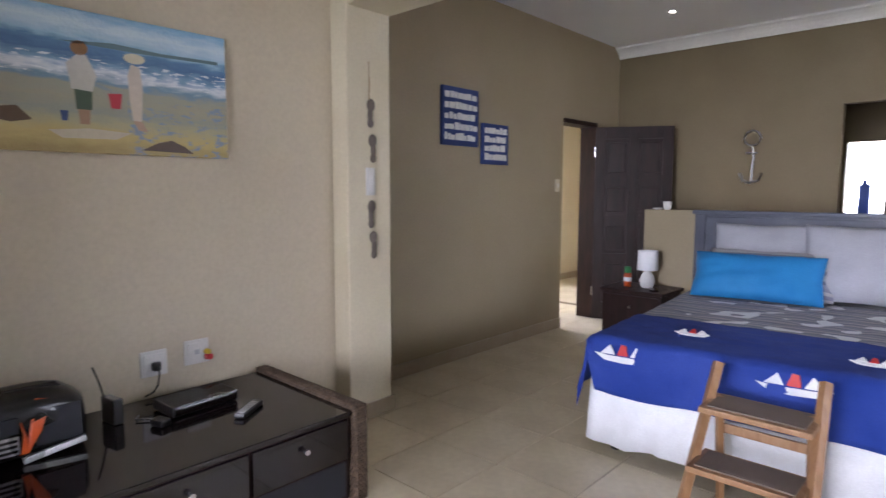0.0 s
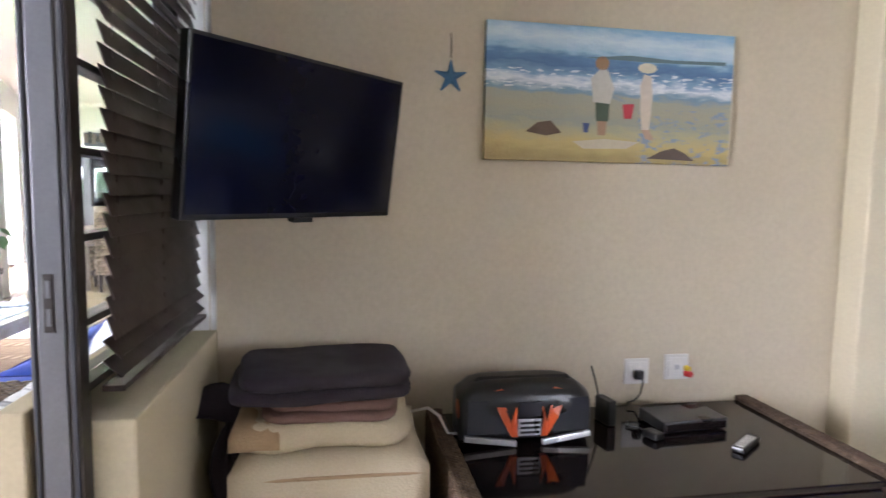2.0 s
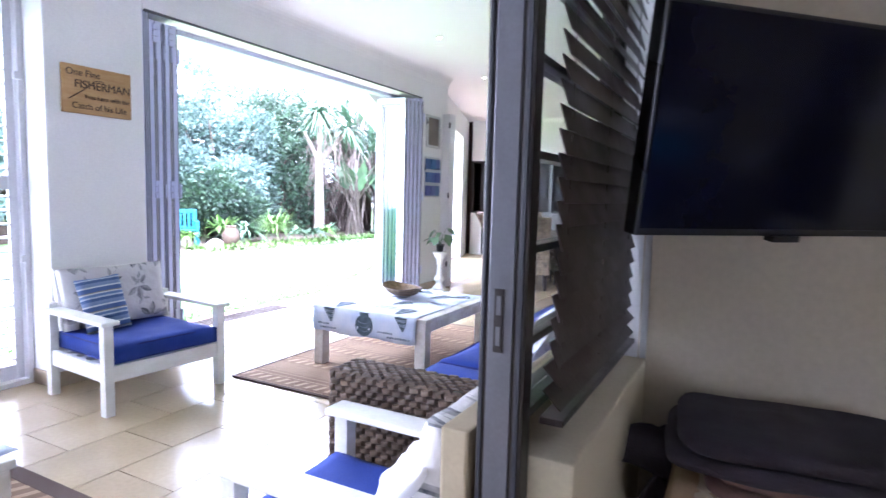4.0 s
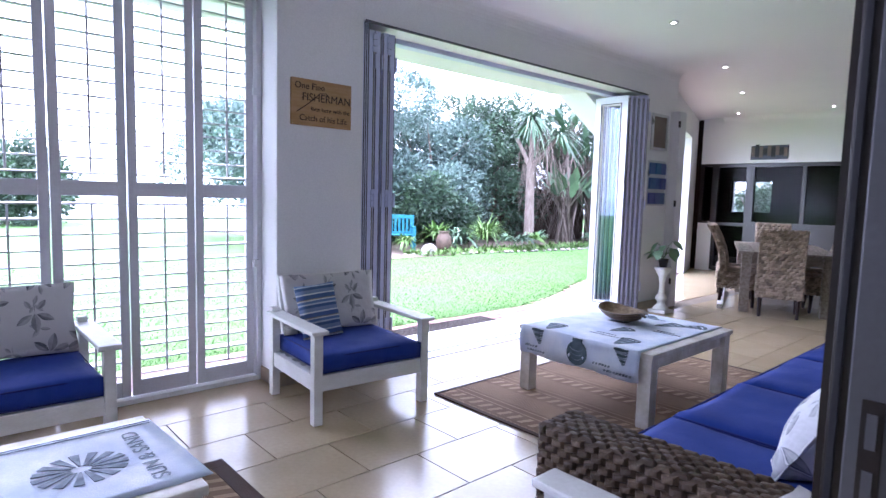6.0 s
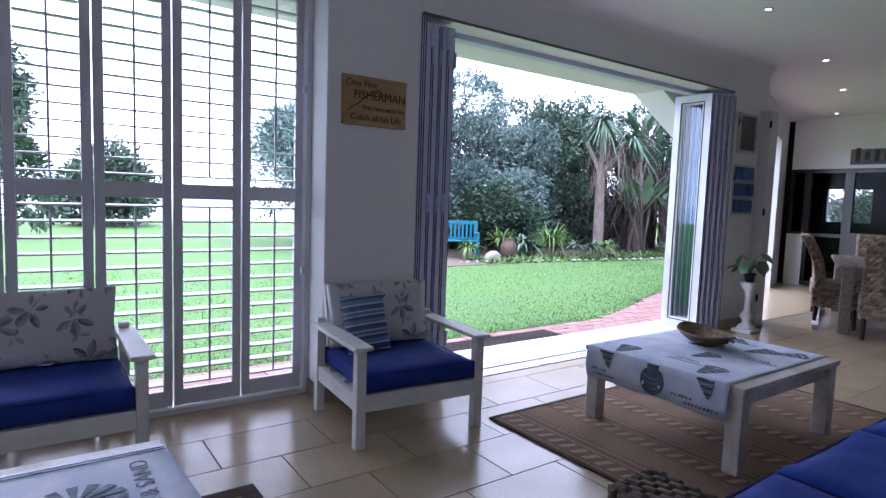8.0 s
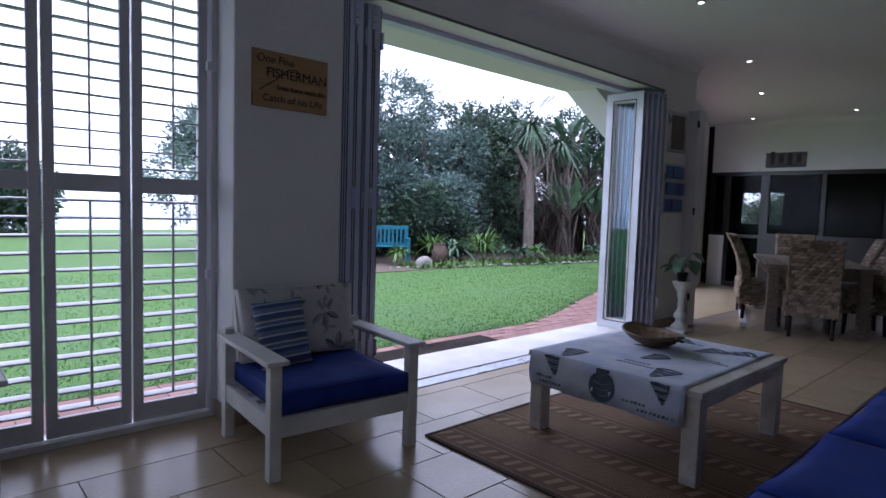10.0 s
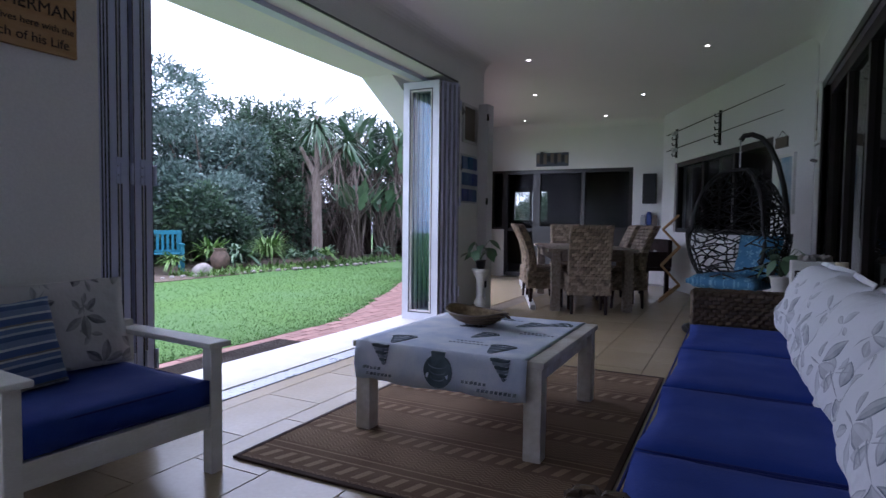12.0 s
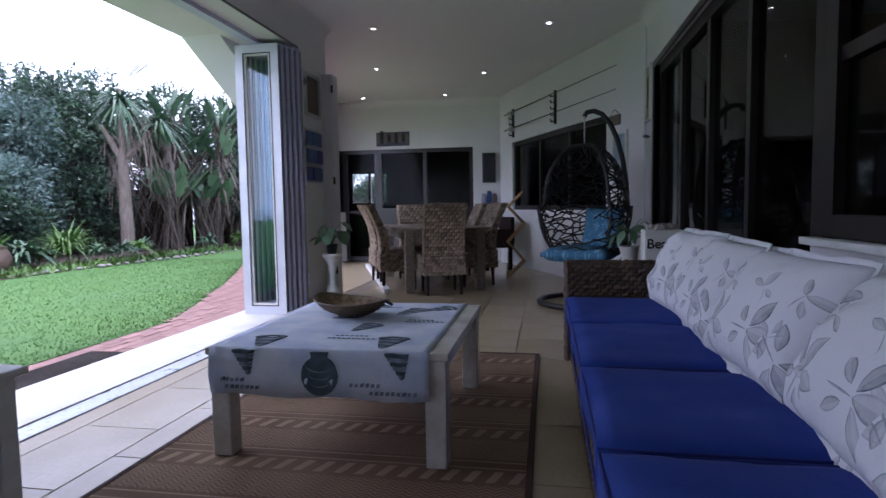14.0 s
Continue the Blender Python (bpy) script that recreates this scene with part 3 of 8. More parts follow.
# oblique wall from the far corner to the north wall
OB = pose(-12.42, -2.42, 0, 0, 0, 24.6)
OL = 4.55
for n, x0, x1, z0, z1 in (("wall_oblique_a", 0, 0.62, 0, LC), ("wall_oblique_b", 3.75, OL, 0, LC), ("wall_oblique_under", 0.62, 3.75, 0, 0.96), ("wall_oblique_over", 0.62, 3.75, 2.12, LC)):
    tagged(part(n, box(B(), x0, x1, 0, 0.2, z0, z1, m=OB), M_WHITE_WALL), kind="structure")
# room behind the oblique window, coloured dark in place of shade
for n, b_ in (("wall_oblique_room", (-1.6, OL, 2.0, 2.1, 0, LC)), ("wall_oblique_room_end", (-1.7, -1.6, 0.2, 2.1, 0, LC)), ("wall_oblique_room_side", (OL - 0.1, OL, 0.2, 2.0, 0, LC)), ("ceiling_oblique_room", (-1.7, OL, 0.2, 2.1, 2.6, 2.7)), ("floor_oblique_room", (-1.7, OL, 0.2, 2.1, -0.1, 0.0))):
    tagged(part(n, box(B(), *b_, m=OB), M_WOOD_AND_GLOOM), kind="structure")

# roof overhang outside, with its sloping end bracket
slab("soffit_overhang", -8.6, 3.6, -4.95, -4.40, 2.66, 3.3, M_WHITE_WALL)
bm = B()
pr = [(-6.66, 2.66), (-7.5, 2.22), (-8.6, 1.70), (-8.6, 2.66)]
a = [bm.verts.new((x, -4.95, z)) for x, z in pr]
b = [bm.verts.new((x, -4.56, z)) for x, z in pr]
for k in range(4):
    bm.faces.new((a[k], a[(k + 1) % 4], b[(k + 1) % 4], b[k]))
bm.faces.new(a)
bm.faces.new(list(reversed(b)))
tagged(part("trim_bracket", bm, M_WHITE_WALL), kind="structure")

# coved cornice of the lounge
def cove(name, p0, p1, inward, z):
    """A quarter-round cove along a wall top, from p0 to p1."""
    bm = B()
    p0, p1, n = Vector((*p0, z)), Vector((*p1, z)), Vector((*inward, 0))
    r = 0.13
    prof = [(0.0, 0.0)] + [(r * (1 - math.sin(k * math.pi / 12)), -r * (1 - math.cos(k * math.pi / 12))) for k in range(7)]
    a = [bm.verts.new(p0 + n * u + Vector((0, 0, w))) for u, w in prof]
    b = [bm.verts.new(p1 + n * u + Vector((0, 0, w))) for u, w in prof]
    for k in range(len(prof)):
        j = (k + 1) % len(prof)
        bm.faces.new((a[k], a[j], b[j], b[k]))
    return tagged(part(name, bm, M_CEILING, smooth=False), kind="structure")


cove("trim_cove_south", (-7.95, -4.03), (-2.4, -4.03), (0, 1), LC)
cove("trim_cove_far", (XF, -5.3), (XF, -2.42), (1, 0), LC)
cove("trim_cove_north", (-8.3, -0.515), (1.2, -0.515), (0, -1), LC)

# skirtings
slab("baseboard_painting", -2.37, -2.355, -0.30, 2.58, 0, 0.09, M_SKIRT, 0.003)
slab("baseboard_pillar", -2.23, -2.215, 2.58, 2.915, 0, 0.09, M_SKIRT, 0.003)
slab("baseboard_west", -2.64, -2.625, 2.915, 5.52, 0, 0.10, M_SKIRT, 0.003)
slab("baseboard_passage", -4.3, -4.285, 5.2, 8.83, 0, 0.10, M_SKIRT, 0.003)
slab("baseboard_pier", -3.09, -2.40, -4.03, -4.018, 0, 0.10, M_SKIRT, 0.003)
slab("baseboard_pier_side", -2.40, -2.388, -4.28, -4.018, 0, 0.10, M_SKIRT, 0.003)
slab("baseboard_south_west", -7.95, -7.18, -4.03, -4.018, 0, 0.10, M_SKIRT, 0.003)
slab("trim_shutter_track", -2.38, 1.29, -4.40, -4.26, 0.0, 0.035, M_WHITE_WOOD, 0.004)

# threshold of the folding doors
slab("threshold_stone", -7.18, -3.09, -4.62, -4.085, -0.12, 0.012, M_SILL, 0.004)
plate = slab("threshold_plate", -7.18, -3.09, -4.085, -3.945, -0.05, 0.004, M_STEEL)
slab("threshold_track", -7.18, -3.09, -3.945, -3.930, -0.05, 0.002, M_GASKET)
slab("floor_threshold_strip_c", -7.18, -3.09, -3.930, -3.803, -0.1, 0.0, M_TILE)
bm = B()
for i in range(82):
    for j in range(3):
        m = pose(-7.15 + i * 0.05, -4.06 + j * 0.046, 0.0045, 0, 0, 45 if (i + j) % 2 else -45) @ Matrix.Diagonal((0.016, 0.005, 0.0025, 1))
        bmesh.ops.create_icosphere(bm, subdivisions=1, radius=1.0, matrix=m)
p = part("tread_lugs", bm, M_STEEL, plate)
p["kind"] = "stuff"


# ---- openings: doors, windows, shutters ----
def frame_rect(bm, w, h, t, d, z0=0.0):
    """A rectangular frame of bar width t and depth d in the xz plane."""
    box(bm, -w / 2, -w / 2 + t, -d / 2, d / 2, z0, z0 + h)
    box(bm, w / 2 - t, w / 2, -d / 2, d / 2, z0, z0 + h)
    box(bm, -w / 2 + t, w / 2 - t, -d / 2, d / 2, z0, z0 + t)
    box(bm, -w / 2 + t, w / 2 - t, -d / 2, d / 2, z0 + h - t, z0 + h)
    return bm


# plantation shutters
def shutter(x0, x1, y, name):
    w = x1 - x0 - 0.008
    sh = thing(name, "tall white-grey hinged plantation shutter with open louvres", "shutter", ((x0 + x1) / 2, y, 0.04), group="lounge shutters", kind="structure")
    st = 0.052
    for s in (-1, 1):
        part("stile", box(B(), s * (w / 2 - st / 2) - st / 2, s * (w / 2 - st / 2) + st / 2, -0.016, 0.016, 0, 2.70, 0.003), M_SHUTTER, sh)
    for z0, z1 in ((0, 0.10), (1.27, 1.36), (2.62, 2.70)):
        part("rail", box(B(), -w / 2 + st, w / 2 - st, -0.015, 0.015, z0, z1, 0.003), M_SHUTTER, sh)
    lw = w / 2 - st - 0.002
    for z0, z1, n in ((0.10, 1.27, 13), (1.36, 2.62, 14)):
        for k in range(n):
            zc = z0 + (k + 0.5) * (z1 - z0) / n
            bm = box(B(), -lw, lw, -0.036, 0.036, -0.0045, 0.0045, 0.003, m=pose(0, 0, zc, -5))
            part("louvre", bm, M_SHUTTER, sh)
        part("tilt_rod", box(B(), -0.006, 0.006, 0.040, 0.052, z0 + 0.05, z1 - 0.05, 0.002), M_SHUTTER, sh)
    part("hinge", box(B(), w / 2 - 0.012, w / 2 + 0.003, 0.016, 0.028, 0.78, 0.85, 0.002), M_SHUTTER, sh)
    part("hinge", box(B(), w / 2 - 0.012, w / 2 + 0.003, 0.016, 0.028, 2.0, 2.07, 0.002), M_SHUTTER, sh)
    return sh


SHX = -2.36
for k in range(9):
    shutter(SHX + k * 0.405, SHX + (k + 1) * 0.405, -4.32, "window_%d" % (k + 1))
jam = slab("trim_shutter_jamb", -2.40, -2.362, -4.42, -4.26, 0, 2.76, M_SHUTTER, 0.003)
slab("trim_shutter_head", -2.362, 1.29, -4.40, -4.26, 2.745, 2.762, M_SHUTTER)
for z in (0.83, 2.02):
    part("clip", box(B(), -2.375, -2.33, -4.262, -4.235, z, z + 0.05, 0.003), M_SHUTTER, jam)


# folding glass doors, stacked open at both ends
def fold_leaf(x, y, turn, name, face, seals=True):
    lf = thing(name, "open folding door leaf of blue-grey aluminium with tall glass", "folding door", (x, y, 0.014), turn, "folding door leaves", "structure")
    w, h, t, d = 0.44, 2.58, 0.085, 0.05
    part("leaf_frame", frame_rect(B(), w, h, t, d), face, lf)
    part("pane", box(B(), -w / 2 + t, w / 2 - t, -0.006, 0.006, t, h - t), M_GLASS_BLUE, lf)
    bm = B()
    for s in (-1, 1):
        frame_rect(bm, w - 2 * t + 0.012, h - 2 * t + 0.012, 0.010, 0.004, t - 0.006)
        bmesh.ops.translate(bm, verts=bm.verts[-32:], vec=(0, s * (d / 2 + 0.001), 0))
    part("gasket", bm, M_GASKET, lf)
    for z in (0.25, 1.25, 2.3):
        for s in (-1, 1):
            part("hinge", box(B(), s * w / 2 - 0.02, s * w / 2 + 0.02, d / 2, d / 2 + 0.012, z, z + 0.11, 0.003), M_ALU, lf)
    part("glazing_bead", frame_rect(B(), w - 2 * t, h - 2 * t, 0.022, 0.030, t), M_WHITE_PLASTIC, lf)
    for s in (-1, 1) if seals else ():
        for q in (-0.016, 0.016):
            part("seal", box(B(), s * (w / 2 + 0.001) - 0.002, s * (w / 2 + 0.001) + 0.002, q - 0.004, q + 0.004, 0.02, h - 0.02), M_GASKET, lf)
    if seals:
        part("bolt", box(B(), -w / 2 - 0.008, -w / 2 + 0.004, -0.014, 0.014, 1.05, 1.30, 0.003), M_GASKET, lf)
    return lf


for k, x in enumerate((-3.177, -3.238, -3.312, -3.373)):
    lf = fold_leaf(x, -4.275, 90, "door_fold_%d" % (k + 1), M_ALU, False)
    inner = 1 if k % 2 == 0 else -1
    part("seal", box(B(), 0.2195, 0.2225, inner * 0.021 - 0.003, inner * 0.021 + 0.003, 0.02, 2.56), M_GASKET, lf)
    part("seal", box(B(), 0.2195, 0.2225, -inner * 0.0235 - 0.0015, -inner * 0.0235 + 0.0015, 0.02, 2.56), M_GASKET, lf)
    if k % 2 == 0:
        # white strip drawn for the daylight that shows through the leaves' gap
        part("gap_light_strip", box(B(), 0.200, 0.214, 0.026, 0.035, 0.02, 2.56), M_WHITE_PLASTIC, lf, "pale strip drawn as light between paired leaves")
        for z in (0.10, 1.25, 2.42):
            for q in range(3):
                part("knuckle", box(B(), 0.220, 0.232, 0.008, 0.053, z + q * 0.047, z + q * 0.047 + 0.042, 0.003), M_ALU, lf)
for k in range(5):
    fold_leaf(-7.10 + 0.064 * k, -4.285 + 0.024 * (4 - k), 90, "door_fold_%d" % (k + 6), M_ALU_PALE if k == 4 else M_ALU)
slab("trim_fold_head", -7.18, -3.09, -4.36, -4.26, 2.60, 2.64, M_ALU)
jmb = slab("trim_fold_jamb_a", -3.146, -3.088, -4.40, -4.04, 0, 2.64, M_ALU)
for x in (-3.105, -3.122, -3.140):
    part("rebate", box(B(), x - 0.003, x + 0.003, -4.041, -4.037, 0, 2.64), M_GASKET, jmb)
slab("trim_fold_jamb_b", -7.185, -7.17, -4.40, -4.02, 0, 2.64, M_ALU)
slab("trim_fold_face_head", -7.18, -3.10, -4.028, -4.016, 2.63, 2.648, M_DARK_ALU)


def glazed(name, x0, x1, z0, z1, cols, m, label, rails=(), fr=M_FRAME_AND_GLOOM, t=0.07, pane=M_GLASS, rail=0.03):
    """A dark glazed frame with upright mullions and cross rails, in the xz plane of the pose m."""
    g = thing(name, label, "window", kind="structure")
    g.matrix_basis = m
    part("window_frame", frame_rect(B(), x1 - x0, z1 - z0, t, 0.09, z0), fr, g).location.x = (x0 + x1) / 2
    w = (x1 - x0 - 2 * t) / cols
    for k in range(cols):
        a, b = x0 + t + k * w, x0 + t + (k + 1) * w
        if k:
            part("mullion", box(B(), a - 0.035, a + 0.035, -0.04, 0.04, z0 + t, z1 - t, 0.003), fr, g)
        part("pane", box(B(), a + 0.035 * (k > 0), b - 0.035 * (k < cols - 1), -0.004, 0.004, z0 + t, z1 - t), pane, g)
    for z in rails:
        part("rail", box(B(), x0 + t, x1 - t, -0.030, 0.030, z - rail, z + rail, 0.003), fr, g)
    return g


# lounge north glazing
glazed("window_north_door", -7.75, -4.20, 0.02, 2.40, 4, pose(0, -0.43, 0), "dark framed sliding glass doors of an unlit room", fr=M_FRAME_AND_GLOOM, t=0.10, pane=M_GLASS_DIM)
glazed("window_north", -4.20, -2.62, 0.89, 2.40, 2, pose(0, -0.43, 0), "dark framed window with a white sill wall", rails=(1.6,), t=0.09, pane=M_GLASS_DIM)
slab("window_sill_north", -4.20, -2.62, -0.56, -0.50, 0.86, 0.89, M_WHITE_WOOD, 0.004)
slab("trim_north_door_head", -7.80, -2.60, -0.53, -0.516, 2.38, 2.44, M_FRAME_AND_GLOOM)
slab("trim_north_door_jamb", -7.82, -7.75, -0.53, -0.42, 0, 2.44, M_FRAME_AND_GLOOM)
# far window, with a door at one end
glazed("window_far", 2.30 + 0.62, 4.75, 0.95, 2.13, 2, pose(XF - 0.06, 0, 0, 0, 0, -90), "dark framed window into an unlit kitchen", t=0.07, pane=M_GLASS_DIM)
glazed("door_far", 4.75, 5.42, 0.02, 2.13, 1, pose(XF - 0.06, 0, 0, 0, 0, -90), "dark framed glass door into an unlit kitchen", t=0.07, pane=M_GLASS_DIM, rails=(0.95,))
glazed("window_far_left", 5.42, 5.7, 0.95, 2.13, 1, pose(XF - 0.06, 0, 0, 0, 0, -90), "narrow dark framed side light", t=0.05, pane=M_GLASS_DIM)
glazed("window_kitchen", 5.55, 6.55, 1.1, 1.95, 2, pose(-16.1, 0, 0, 0, 0, -90), "bright kitchen window with dark frame", t=0.05)
kw = bpy.data.objects["window_kitchen"]
for k in range(16):
    part("slat", box(B(), 5.61, 6.03, 0.05, 0.085, -0.002, 0.002, m=pose(0, 0, 1.17 + k * 0.046, 0)), M_SHUTTER, kw)
    part("slat", box(B(), 6.07, 6.49, 0.05, 0.085, -0.002, 0.002, m=pose(0, 0, 1.17 + k * 0.046, 0)), M_SHUTTER, kw)
glazed("window_oblique", 0.62, 3.75, 0.96, 2.12, 3, OB @ pose(0, 0.08, 0), "wide dark framed window in the oblique wall", t=0.07, pane=M_GLASS_DIM)

# unseen window, assumed here to go with the bedroom's fill lamp
glazed("window_bedroom_east", -5.4, -3.0, 1.0, 2.1, 3, pose(3.5, 0, 0, 0, 0, -90), "assumed charcoal framed window, out of view", fr=M_DARK_ALU, t=0.05)

# bedroom window: dark frame with the blind inside, and the sliding door's stile
glazed("window_bedroom", -2.40, -1.415, 0.84, 2.32, 1, pose(0, -0.475, 0), "assumed charcoal framed window, out of view with cross bars", rails=(1.01, 1.23, 1.45, 1.67, 1.89, 2.11), fr=M_FRAME_AND_GLOOM, t=0.022, rail=0.010)
sd = thing("door_sliding", "charcoal aluminium sliding door stile, pushed open", "sliding door", (-1.365, -0.50, 0), kind="structure")
part("stile", box(B(), -0.05, 0.0, 0.0, 0.104, 0.0, 2.32, 0.003), M_FRAME_AND_GLOOM, sd)
part("stile_face", box(B(), -0.02, 0.004, 0.020, 0.076, 0.02, 2.30, 0.002), M_DARK_ALU, sd, "charcoal grey aluminium edge")
part("rebate", box(B(), -0.02, 0.003, 0.004, 0.012, 0.02, 2.30, 0.001), M_GASKET, sd)
part("rebate", box(B(), -0.02, 0.003, 0.084, 0.096, 0.02, 2.30, 0.002), M_GASKET, sd)
lk = part("lock_plate", box(B(), 0.003, 0.006, 0.034, 0.056, 1.025, 1.160, 0.001), M_FRAME_AND_GLOOM, sd)
part("latch", box(B(), 0.005, 0.008, 0.040, 0.050, 1.105, 1.145), M_DARK_ALU, lk)
part("latch", box(B(), 0.005, 0.008, 0.040, 0.050, 1.04, 1.08), M_DARK_ALU, lk)
bl = thing("venetian_blind", "dark brown wooden venetian blind hanging slightly fanned", "blind", (-1.93, -0.37, 0))
part("headrail", box(B(), -0.46, 0.46, -0.03, 0.03, 2.22, 2.29, 0.004), M_BLIND, bl)
for k in range(26):
    zc = 0.90 + k * 0.052
    part("slat", box(B(), -0.45, 0.45, -0.030, 0.030, -0.0016, 0.0016, m=pose(0.0, 0, zc, (-62 if k in (17, 20, 23) else -72) if k > 1 else -45, 0, 0)), M_BLIND, bl)
part("bottom_rail", box(B(), -0.45, 0.45, -0.028, 0.028, 0.842, 0.858, 0.003), M_BLIND, bl)
for x in (-0.38, 0.0, 0.38):
    part("ladder_cord", cyl(B(), (x, 0.0, 0.85), (x, 0.0, 2.24), 0.0015, seg=6), M_BLIND, bl)
part("pull_cord", cyl(B(), (-0.44, 0.045, 0.62), (-0.44, 0.045, 2.24), 0.0018, seg=6), M_CREAM_CLOTH, bl)


# ---- shapes used by many things ----
def cushion(bm, w, d, h, puff=0.35, cuts=10, m=None, wrinkle=0.0, seed=0, full=6):
    """A soft pad of the given size, centred on its base, fuller in the middle and pinched at its rim."""
    n = cuts
    rng = random.Random(seed)
    top, bot = {}, {}
    for i in range(n + 1):
        for j in range(n + 1):
            u, v = i / n * 2 - 1, j / n * 2 - 1
            edge = (1 - abs(u) ** full) * (1 - abs(v) ** full)
            k = puff + (1 - puff) * max(0.0, edge) ** 0.5
            pin = 1 - 0.05 * (1 - abs(u)) * (abs(v) ** 4) - 0.0
            pin2 = 1 - 0.05 * (1 - abs(v)) * (abs(u) ** 4)
            wz = wrinkle * (noise.noise((u * 3 + seed, v * 3, seed)))
            x, y = u * w / 2 * pin2, v * d / 2 * pin
            top[i, j] = bm.verts.new((x, y, h / 2 + k * h / 2 + wz))
            if 0 < i < n and 0 < j < n:
                bot[i, j] = bm.verts.new((x, y, h / 2 - k * h / 2 + wz * 0.5))
            elif k > 0.02:
                bot[i, j] = bm.verts.new((x, y, h / 2 - k * h / 2))
    vs = list(top.values()) + list(bot.values())
    for i in range(n):
        for j in range(n):
            bm.faces.new((top[i, j], top[i + 1, j], top[i + 1, j + 1], top[i, j + 1]))
            bm.faces.new((bot[i, j], bot[i, j + 1], bot[i + 1, j + 1], bot[i + 1, j]))
    rim = [(i, 0) for i in range(n)] + [(n, j) for j in range(n)] + [(i, n) for i in range(n, 0, -1)] + [(0, j) for j in range(n, 0, -1)]
    for a, b in zip(rim, rim[1:] + rim[:1]):
        bm.faces.new((top[a], bot[a], bot[b], top[b]))
    if m is not None:
        bmesh.ops.transform(bm, matrix=m, verts=vs)
    return bm


def tube(bm, pts, r, seg=6):
    """A round cord or bar through points."""
    pts = [Vector(p) for p in pts]
    rings = []
    for k, p in enumerate(pts):
        d = (pts[min(k + 1, len(pts) - 1)] - pts[max(k - 1, 0)]).normalized()
        q = d.to_track_quat("Z", "Y")
        rr = r(k / (len(pts) - 1)) if callable(r) else r
        rings.append([bm.verts.new(p + q @ Vector((rr * math.cos(2 * math.pi * s / seg), rr * math.sin(2 * math.pi * s / seg), 0))) for s in range(seg)])
    for a, b in zip(rings, rings[1:]):
        for s in range(seg):
            bm.faces.new((a[s], a[(s + 1) % seg], b[(s + 1) % seg], b[s]))
    bm.faces.new(list(reversed(rings[0])))
    bm.faces.new(rings[-1])
    return bm


class Joined:
    """Many small pieces gathered into one mesh."""

    def __init__(self):
        self.v, self.f = [], []

    def add(self, verts, faces):
        n = len(self.v)
        self.v += verts
        self.f += [tuple(n + k for k in f) for f in faces]

    def link(self, name, material, parent=None, smooth=False, kind="stuff", label=""):
        me = bpy.data.meshes.new(name)
        me.from_pydata([tuple(p) for p in self.v], [], self.f)
        me.materials.append(material)
        if smooth:
            me.polygons.foreach_set("use_smooth", [True] * len(me.polygons))
        ob = new(name, me)
        if parent is not None:
            ob.parent = parent
        if kind:
            ob["kind"] = kind
        if label:
            ob["label"] = label
        return ob


STRAND_F = [(0, 1, 2, 3)] + [(k, (k + 1) % 4, 4 + (k + 1) % 4, 4 + k) for k in range(4)] + [(4 + k, 4 + (k + 1) % 4, 8) for k in range(4)]


def weave(j, o, u, v, n, lu, lv, su, sv, proud, rng):
    """Cover a flat panel with staggered raised strands: o corner, u and v unit sides, n outward."""
    o, u, v, n = Vector(o), Vector(u), Vector(v), Vector(n)
    rows, cols = max(1, round(lv / sv)), max(1, round(lu / su))
    sv, su = lv / rows, lu / cols
    for a in range(rows):
        off = 0.5 * su if a % 2 else 0.0
        for b in range(cols + (1 if a % 2 else 0)):
            u0, u1 = max(0, b * su - off), min(lu, (b + 1) * su - off)
            if u1 - u0 < 0.2 * su:
                continue
            v0, v1 = a * sv - 0.05 * sv, (a + 1) * sv + 0.05 * sv
            lean = sv * 0.22 * rng.uniform(0.5, 1.3)
            c = [(u0, v0 - lean), (u1, v0 + lean), (u1, v1 + lean), (u0, v1 - lean)]
            cu, cv = (u0 + u1) / 2, (v0 + v1) / 2
            pr = proud * rng.uniform(0.75, 1.2)
            lo = [o + u * p + v * q for p, q in c]
            mid = [o + u * (cu + (p - cu) * 0.62) + v * (cv + (q - cv) * 0.62) + n * pr * 0.85 for p, q in c]
            j.add(lo + mid + [o + u * cu + v * cv + n * pr], STRAND_F)


def wicker_box(parent, name, x0, x1, y0, y1, z0, z1, su=0.055, sv=0.028, proud=0.014, material=None, seed=1):
    """A wicker block: a dark core with woven strands on its sides and top."""
    rng = random.Random(seed)
    material = material or M_WICKER
    core = part(name, box(B(), x0, x1, y0, y1, z0, z1, 0.004), M_WICKER_CORE, parent)
    j = Joined()
    weave(j, (x0, y0, z0), (1, 0, 0), (0, 0, 1), (0, -1, 0), x1 - x0, z1 - z0, su, sv, proud, rng)
    weave(j, (x1, y1, z0), (-1, 0, 0), (0, 0, 1), (0, 1, 0), x1 - x0, z1 - z0, su, sv, proud, rng)
    weave(j, (x0, y1, z0), (0, -1, 0), (0, 0, 1), (-1, 0, 0), y1 - y0, z1 - z0, su, sv, proud, rng)
    weave(j, (x1, y0, z0), (0, 1, 0), (0, 0, 1), (1, 0, 0), y1 - y0, z1 - z0, su, sv, proud, rng)
    if x1 - x0 > y1 - y0:
        weave(j, (x0, y0, z1), (1, 0, 0), (0, 1, 0), (0, 0, 1), x1 - x0, y1 - y0, su, sv, proud, rng)
    else:
        weave(j, (x1, y0, z1), (0, 1, 0), (-1, 0, 0), (0, 0, 1), y1 - y0, x1 - x0, su, sv, proud, rng)
    j.link("wicker_weave", material, core, smooth=False)
    return core


